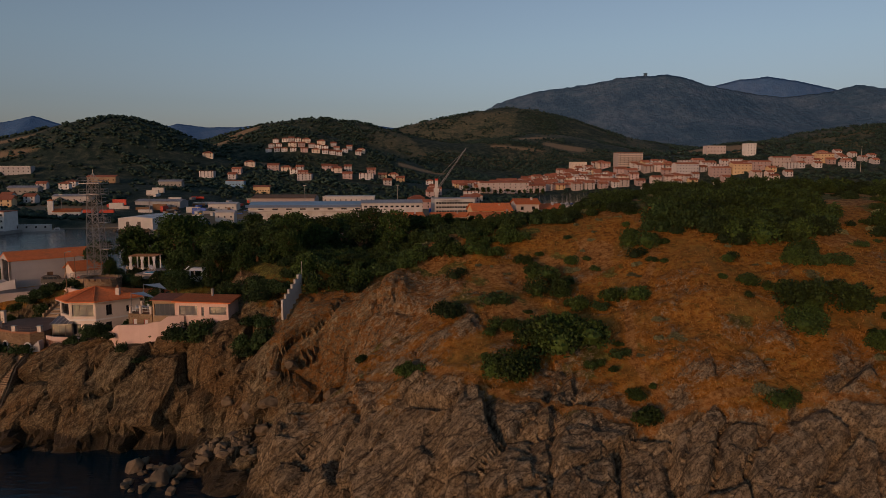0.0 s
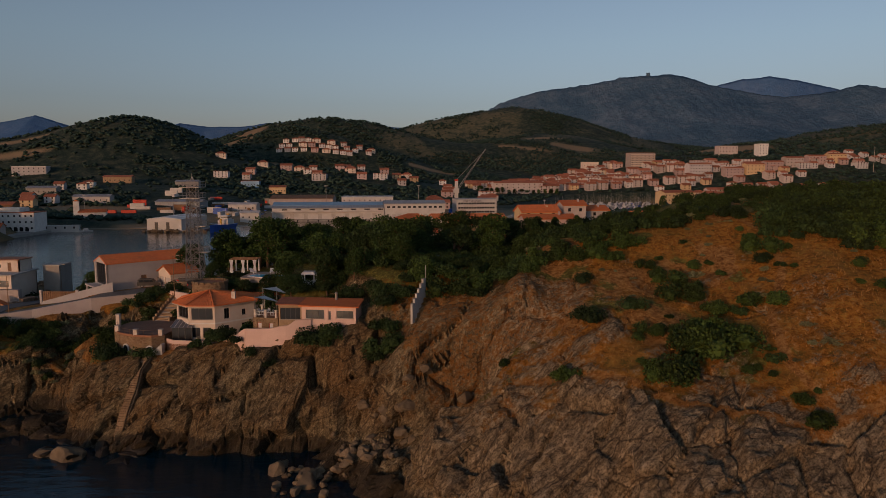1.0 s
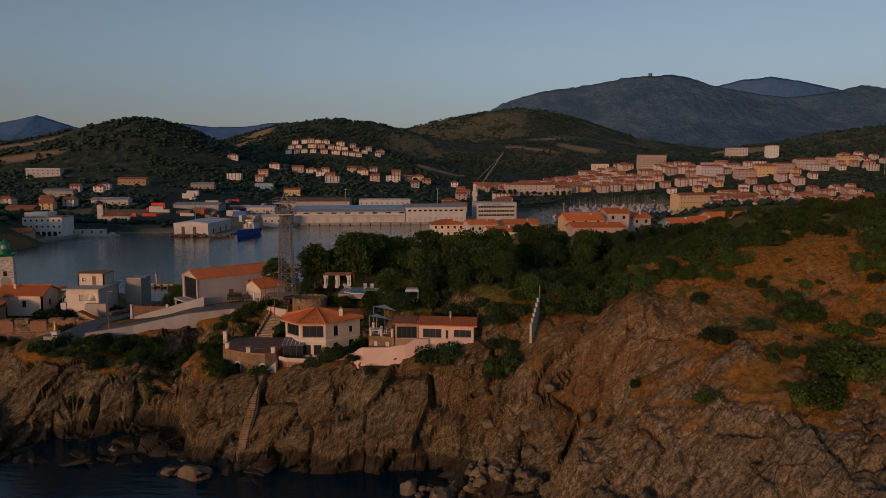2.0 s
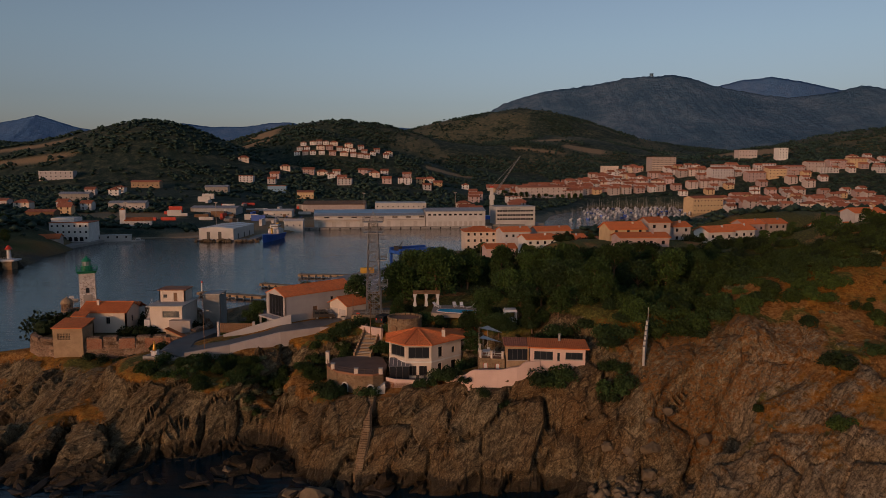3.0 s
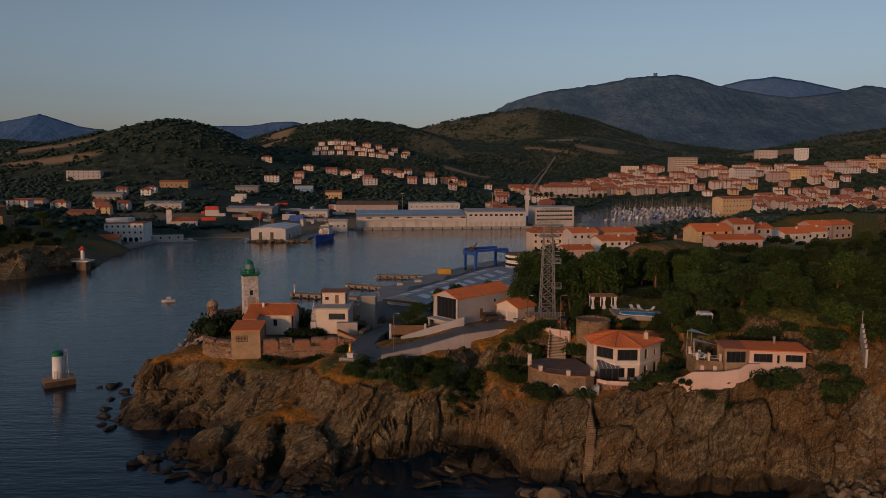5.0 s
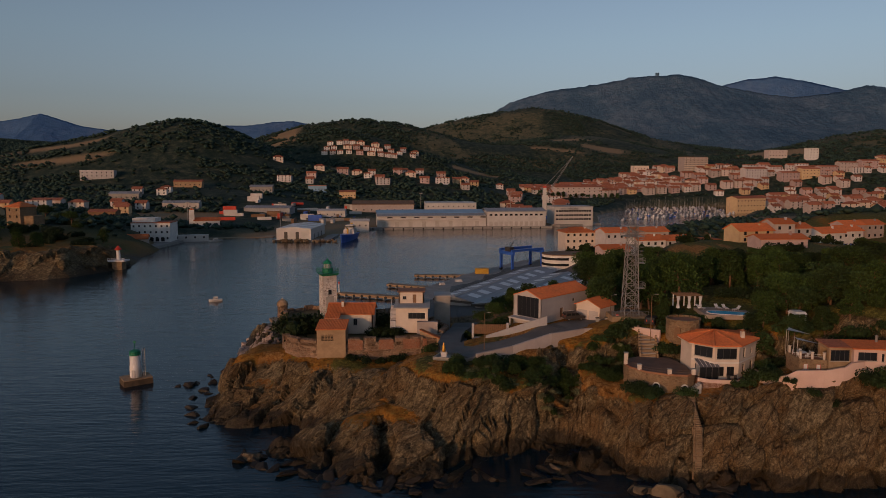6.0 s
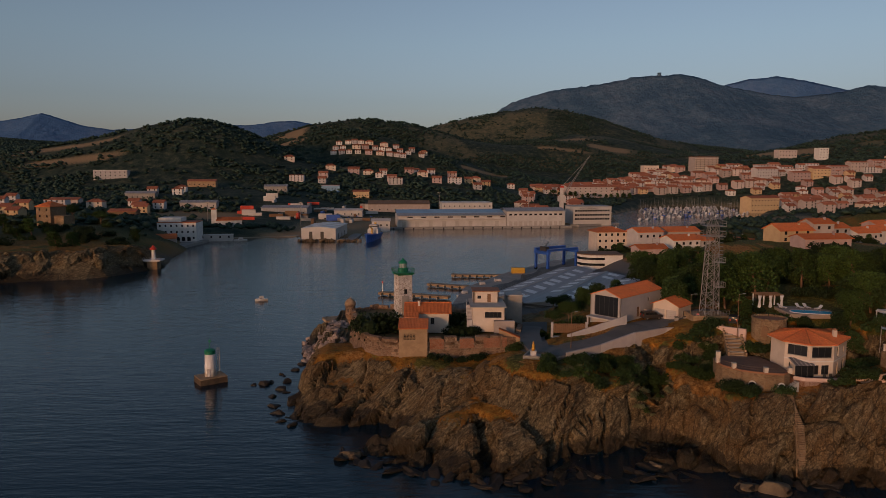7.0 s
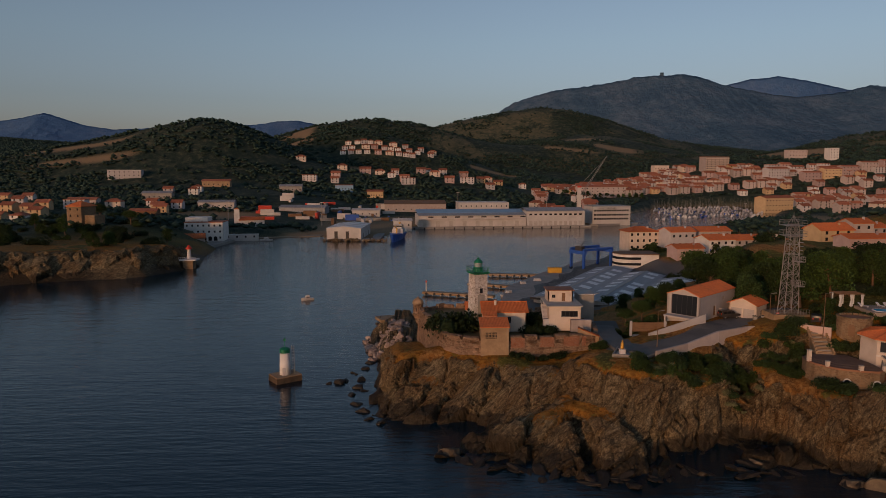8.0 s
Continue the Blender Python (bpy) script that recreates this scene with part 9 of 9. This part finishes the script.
def wood():
    rnd = random.Random(77)
    spots = []

    def scatter(n, x0, x1, y0, y1, gap, test=None):
        got = tries = 0
        while got < n and tries < n * 25:
            tries += 1
            x, y = rnd.uniform(x0, x1), rnd.uniform(y0, y1)
            if not free(x, y, 1.0) or any((x - a) ** 2 + (y - b) ** 2 < gap * gap for a, b in spots):
                continue
            if test and not test(x, y):
                continue
            spots.append((x, y))
            got += 1
            yield x, y

    k = 0
    for x, y in scatter(95, -42, 45, 118, 215, 4.6, lambda x, y: y > 116 + max(0, (x + 25)) * 0.85):
        plant(PINES, x, y, rnd.uniform(0.75, 1.05) * (0.72 if x > 5 or y > 165 else 1), k := k + 1)
    for x, y in scatter(130, -45, 60, 114, 200, 2.6, lambda x, y: y > 112 + max(0, (x + 25)) * 0.85):
        plant((DARKB, BUSHES)[k % 2], x, y, rnd.uniform(0.7, 1.25), k := k + 1)
    for x, y in scatter(28, -64, -36, 138, 205, 5.0):
        plant(PINES, x, y, rnd.uniform(0.8, 1.15), k := k + 1)
    for x, y in scatter(50, 45, 190, 150, 240, 6.5, lambda x, y: y > 125 + 0.35 * abs(x - 40)):
        plant(PINES, x, y, rnd.uniform(0.6, 0.95), k := k + 1)
    for x, y in scatter(6, -90, -60, 150, 205, 6.0, lambda x, y: x + 0.6 * (y - 150) > -92):
        plant(PINES, x, y, rnd.uniform(0.4, 0.6), k := k + 1)
    for x, y in scatter(80, -40, 160, 222, 350, 5.5):
        if all(math.hypot(x - a, y - b - 4) > 10 for a, b in ((-33, 343), (-27, 294), (-8, 306), (7, 311), (22, 317), (-16, 334), (4, 344), (19, 262), (33, 268), (42, 274), (19, 240), (69, 296), (82, 303), (98, 328), (112, 334), (101, 263), (118, 268), (136, 300))):
            plant(PINES, x, y, rnd.uniform(0.4, 0.66), k := k + 1)
            for i in range(2):
                plant(DARKB, x + rnd.uniform(-5, 5), y + rnd.uniform(-6, 2), rnd.uniform(1.0, 1.7), k := k + 1)
    # the dense low scrub on the shoulder of the hill
    for x, y in scatter(165, -25, 32, 102, 150, 2.1, lambda x, y: x < 8 + (y - 103) * 0.42 and y > 103 - 0.12 * (x + 25)):
        plant((BUSHES, BUSHES, DARKB)[k % 3], x, y, rnd.uniform(0.65, 1.2), k := k + 1)
    for x, y in scatter(70, 36, 60, 99, 126, 2.0, lambda x, y: ((x - 48) / 12) ** 2 + ((y - 111) / 13) ** 2 < 1):
        plant((BUSHES, DARKB)[k % 2], x, y, rnd.uniform(0.9, 1.3), k := k + 1)
    # single trees: by the modern house, the pool, the fort
    for x, y, s in ((-85.2, 155, 0.75), (-88.5, 152.5, 0.65), (-93, 146, 0.5), (-96, 149, 0.5), (-70.5, 141.5, 1.0), (-62.5, 139.5, 0.95), (-57, 141.5, 1.0), (-48.4, 113.5, 0.55), (-46.6, 117.8, 0.62), (-45.4, 119.6, 0.6), (-43.8, 111.6, 0.5), (-48.6, 117.4, 0.55), (-39.2, 119.6, 0.62), (-38.0, 112.6, 0.5), (-53.6, 120.2, 0.4), (-33.6, 113.0, 0.6), (-39.5, 123, 0.8), (-35, 123, 0.85), (-29.5, 118, 0.75),
                    (-25.5, 114, 0.6), (-62.3, 127.0, 0.45)):
        plant(PINES, x, y, s, k := k + 1)
    # dark trees inside the fort
    for x, y, z, s in ((-136.0, 141.2, 12.4, 2.3), (-134.4, 144.0, 12.4, 2.0), (-137.4, 144.6, 12.4, 1.7), (-118.2, 139.0, 12.6, 1.0), (-115.6, 140.0, 12.6, 1.2), (-117.2, 148, 12.6, 1.5), (-119.2, 151, 12.6, 1.3), (-107.4, 146, 12.3, 1.0)):
        plant(DARKB, x, y, s, k := k + 1, z)
    for x, y in ((-123.2, 131.0), (-120.8, 131.2), (-117.6, 131.5), (-115.4, 131.8), (-113.6, 132.2)):
        plant(DARKB, x, y, 0.6, k := k + 1)
    # shrubs about the villas and the cliff edge
    for x, y, s in ((-57.2, 103.5, 0.5), (-55.6, 103.3, 0.6), (-53.2, 103.6, 0.8), (-52.0, 102.6, 0.8), (-62.6, 117.2, 0.8), (-60.4, 116.9, 0.7), (-64.2, 118.4, 0.9), (-58.0, 117.4, 0.6), (-38.9, 98.8, 0.9), (-37.2, 98.2, 1.15), (-35.6, 98.4, 1.0), (-65.8, 103.6, 0.7), (-72.6, 107.2, 1.1), (-71.0, 105.2, 1.0), (-70.9, 103.8, 0.8), (-53.0, 101.8, 0.8), (-27.6, 97.6, 1.0), (-25.8, 97.0, 0.9), (-28.6, 96.6, 0.8), (-50.0, 109.4, 0.9), (-48.6, 108.6, 0.8),
                    (-72.2, 106.8, 0.8), (-70.4, 105.6, 0.7), (-66.0, 116.4, 0.8), (-64.6, 115.6, 0.8), (-64.8, 118.6, 0.85), (-70.8, 119.5, 0.9), (-72.2, 121.8, 0.9), (-70.0, 123.4, 0.8), (-68.9, 126.0, 0.7), (-63.2, 122.8, 0.8), (-62.0, 124.6, 0.9),
                    (-58.4, 124.8, 0.8), (-55.4, 123.6, 0.9), (-53.0, 121.4, 0.6), (-49.5, 119.2, 0.6), (-46.2, 121.0, 0.6), (-45.0, 113.6, 0.9), (-42.2, 112.4, 0.9), (-38.6, 113.0, 1.0), (-36.0, 110.6, 1.0), (-33.0, 110.0, 1.0), (-29.8, 108.6, 0.9),
                    (-27.8, 104.6, 1.0), (-27.0, 102.0, 0.9), (-28.2, 99.8, 0.9), (-26.4, 99.4, 0.8), (-43.6, 123.0, 0.6), (-39.4, 125.4, 0.7), (-41, 134, 1.1), (-44, 137, 1.0), (-58, 130, 0.8), (-59.5, 133, 0.9)):
        plant(DARKB, x, y, s, k := k + 1)
    # the slope under the cliff road
    for i in range(110):
        u = rnd.random()
        x, y = -70 - 34 * u, 124.5 - 8 * u - rnd.uniform(0.5, 11) * (1 - 0.4 * u)
        if free(x, y, -1.5):
            plant((DARKB, BUSHES, GREYB)[i % 3], x, y, rnd.uniform(0.4, 0.8), k := k + 1)
    # garden of the modern house, oleanders
    for x, y, s in ((-98.8, 137.5, 0.7), (-97.2, 139.5, 0.8), (-94.6, 138.0, 0.7), (-92.6, 141.0, 0.8), (-100.2, 141.5, 0.8), (-95.5, 143.5, 0.9), (-108, 128, 0.7), (-107.2, 125.6, 0.6)):
        plant(BUSHES, x, y, s, k := k + 1)
    for i in range(14):
        plant(PINES, 30 + i * 7.5 + rnd.uniform(-1, 1), 886 + rnd.uniform(-2, 2), rnd.uniform(0.7, 0.95), k := k + 1)
    for x, y, s in ((-47.2, 99.0, 0.5), (-44.4, 97.9, 0.55), (-49.8, 100.6, 0.45), (-51.6, 102.0, 0.5)):
        plant(DARKB, x, y, s, k := k + 1)
    # the grassy hill
    for x, y, s in ((12.8, 81.5, 1.3), (15.4, 80.6, 1.4), (17.6, 82.2, 1.3), (14.6, 83.4, 1.2), (8.6, 76.4, 1.2), (7.2, 75.6, 0.9), (17.8, 90.0, 1.0), (25.4, 88.4, 0.9), (44, 84, 1.2), (47, 82.5, 1.3), (49.5, 84.5, 1.2)):
        plant(BUSHES, x, y, s, k := k + 1)
    for x, y in scatter(520, -16, 95, 68, 150, 1.7):
        bare = COVER["rock"][int(np.searchsorted(YS, y)), int(np.searchsorted(XS, x))] > 0.35
        if not bare and fractal(np.array([x / 9]), np.array([y / 9]), 4, 190)[0] > 0.34 + 0.004 * max(0, 92 - y):
            plant((BUSHES, DARKB, BUSHES, GREYB)[k % 4], x, y, 0.28 + 0.75 * rnd.random() ** 2, k := k + 1)
    for x, y in scatter(120, -18, 60, 104, 150, 2.4, lambda x, y: y < 118 + max(0, x + 20) * 0.9 and y > 103 + max(0, x) * 0.5):
        plant((BUSHES, DARKB)[k % 2], x, y, rnd.uniform(0.5, 1.0), k := k + 1)
    for x, y in scatter(60, 36, 120, 122, 165, 2.8, lambda x, y: y > 98 + 0.1 * abs(x - 50)):
        plant((BUSHES, DARKB)[k % 2], x, y, rnd.uniform(0.8, 1.4), k := k + 1)


def headland_scrub():
    """Bushes and small trees on the headland across the harbour mouth."""
    rnd = random.Random(91)
    for k in range(150):
        x, y = rnd.uniform(-430, -272), rnd.uniform(290, 440)
        d = float(coast_distance(np.array([x]), np.array([y]))[0])
        if d > 14 + 16 * rnd.random() and math.hypot(x + 342, y - 384) > 13 and not (-305 < x < -262 and 380 < y < 445):
            plant((DARKB, PINES, DARKB, BUSHES)[k % 4], x, y, rnd.uniform(0.7, 1.3) * (1.6 if k % 4 != 1 else 0.8), 900 + k)


def grasses():
    """Dry grass tufts over the near slopes."""
    rnd = random.Random(5)
    sh = Shape()
    vs, fs = [], []
    n = 0
    while n < 9000:
        x, y = (rnd.uniform(-20, 62), rnd.uniform(62, 118)) if n % 4 else (rnd.uniform(-112, -70), rnd.uniform(104, 122))
        i, j = int(np.searchsorted(XS, x)), int(np.searchsorted(YS, y))
        n += 1
        if COVER["green"][j, i] > 0.3 or COVER["rock"][j, i] > 0.4 or COVER["pave"][j, i] > 0.1 or not free(x, y, -2):
            continue
        z = z_at(x, y)
        for b in range(4):
            w, s = rnd.uniform(0, math.tau), rnd.uniform(0.15, 0.38)
            dx, dy = math.cos(w), math.sin(w)
            k = len(vs)
            vs += [(x - dy * 0.04, y + dx * 0.04, z - 0.05), (x + dy * 0.04, y - dx * 0.04, z - 0.05), (x + dx * s * 0.6, y + dy * s * 0.6, z + s)]
            fs.append((k, k + 1, k + 2))
    sh.v, sh.f = vs, fs
    solo("dry_grass", sh, STRAW_LEAF, "tufts of dry ochre grass on the slope", "grass", kind="stuff")


def far_woods():
    """Scrub and trees over the far hills, too many to count."""
    rnd = np.random.RandomState(3)
    base = np.array([(0, 0, 1), (1, 0, 0.25), (0.31, 0.95, 0.3), (-0.81, 0.59, 0.2), (-0.81, -0.59, 0.3), (0.31, -0.95, 0.2), (0, 0, -0.5)])
    tri = np.array([(0, 1, 2), (0, 2, 3), (0, 3, 4), (0, 4, 5), (0, 5, 1), (6, 2, 1), (6, 3, 2), (6, 4, 3), (6, 5, 4), (6, 1, 5)])
    N = 165000
    x, y = rnd.uniform(-1500, 1400, N), 380 + 2100 * rnd.rand(N) ** 1.0
    keep = np.abs(x - 0.02 * y + 60) < 0.70 * y + 120
    x, y = x[keep], y[keep]
    d = coast_distance(x, y)
    dens = 0.6 * fractal(x / 110, y / 80, 4, 95) + 0.4 * fractal(x / 34, y / 22, 3, 96)
    keep = (d > 16) & (rnd.rand(len(x)) < step(0.43, 0.49, dens - 0.075 * step(1250, 1450, y) * step(-250, -120, x) + 0.03 * step(1400, 900, y) + 0.03 * step(-200, -330, x)) + 0.06)
    keep &= ~((y > 530) & (y < 730) & (x > -310) & (x < 60)) & ~((y > 420) & (y < 530) & (x > -230) & (x < -60))
    for fx, fy, rx, ry in FIELDS:
        keep &= ((x - fx) / rx) ** 2 + ((y - fy) / ry) ** 2 > 0.8
    for fx, fy, rx, ry in VINES:
        keep &= np.maximum(np.abs(x + 0.3 * y - fx - 0.3 * fy) / rx, np.abs(y - fy) / ry) > 0.98
    taken = np.zeros((800, 600), bool)  # ground under the houses, in five-metre squares
    for a, b in placed:
        taken[int((a - 9 + 1600) / 5):int((a + 9 + 1600) / 5) + 1, int((b - 9) / 5):int((b + 12) / 5) + 1] = True
    keep &= ~taken[((x + 1600) / 5).astype(int), (y / 5).astype(int)]
    x, y = x[keep], y[keep]
    i, j = np.clip(np.searchsorted(XS, x) - 1, 0, len(XS) - 2), np.clip(np.searchsorted(YS, y) - 1, 0, len(YS) - 2)
    s, t = (x - XS[i]) / (XS[i + 1] - XS[i]), (y - YS[j]) / (YS[j + 1] - YS[j])
    z = (GZ[j, i] * (1 - s) + GZ[j, i + 1] * s) * (1 - t) + (GZ[j + 1, i] * (1 - s) + GZ[j + 1, i + 1] * s) * t
    x, y, z = (np.concatenate([v, v[y < 1500]]) for v in (x, y, z))
    n = len(x)
    size = rnd.uniform(0.8, 2.8, n) * (1 + 0.0003 * y)
    shift = (rnd.rand(n, 3) - 0.5) * size[:, None] * (1.2, 1.2, 0.6)
    co = base[None] * (0.65 + 0.7 * rnd.rand(n, 7, 1)) * size[:, None, None] * (1, 1, 0.85) + (np.stack([x, y, z + 0.4 * size], -1) + shift)[:, None]
    faces = (tri[None] + 7 * np.arange(n)[:, None, None]).reshape(-1, 3)
    me = bpy.data.meshes.new("far_woods")
    me.vertices.add(7 * n)
    me.vertices.foreach_set("co", co.astype(np.float32).ravel())
    me.loops.add(faces.size)
    me.loops.foreach_set("vertex_index", faces.astype(np.int32).ravel())
    me.polygons.add(len(faces))
    me.polygons.foreach_set("loop_start", np.arange(0, faces.size, 3, dtype=np.int32))
    me.update(calc_edges=True)
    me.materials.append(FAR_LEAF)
    tagged(new("far_woods", me), "dark scrub and small trees over the hills", "woods", kind="stuff")


def gather(name, protos, reach, label):
    """Bushes past the first 300, those farther off than reach along y, as one mass."""
    meshes = {p.data for p in protos}
    co, faces, k = [], [], 0
    for ob in [o for o in bpy.data.objects if o.type == "MESH" and o.data in meshes and o.matrix_world.translation.y > reach]:
        me = ob.data
        v = np.empty(3 * len(me.vertices))
        me.vertices.foreach_get("co", v)
        m = np.array(ob.matrix_world)
        co.append(v.reshape(-1, 3) @ m[:3, :3].T + m[:3, 3])
        faces += [tuple(i + k for i in p.vertices) for p in me.polygons]
        k += len(me.vertices)
        mat = me.materials[0]
        bpy.data.objects.remove(ob)
    me = bpy.data.meshes.new(name)
    me.from_pydata(np.concatenate(co).tolist(), [], faces)
    me.materials.append(mat)
    tagged(new(name, me), label, "scrub", kind="stuff")


wood()
headland_scrub()
gather("far_bushes", BUSHES, 112, "green mastic scrub on the back of the hill")
gather("far_shrubs", DARKB, 126, "dark evergreen undergrowth and scrub among the trees")
grasses()
far_woods()
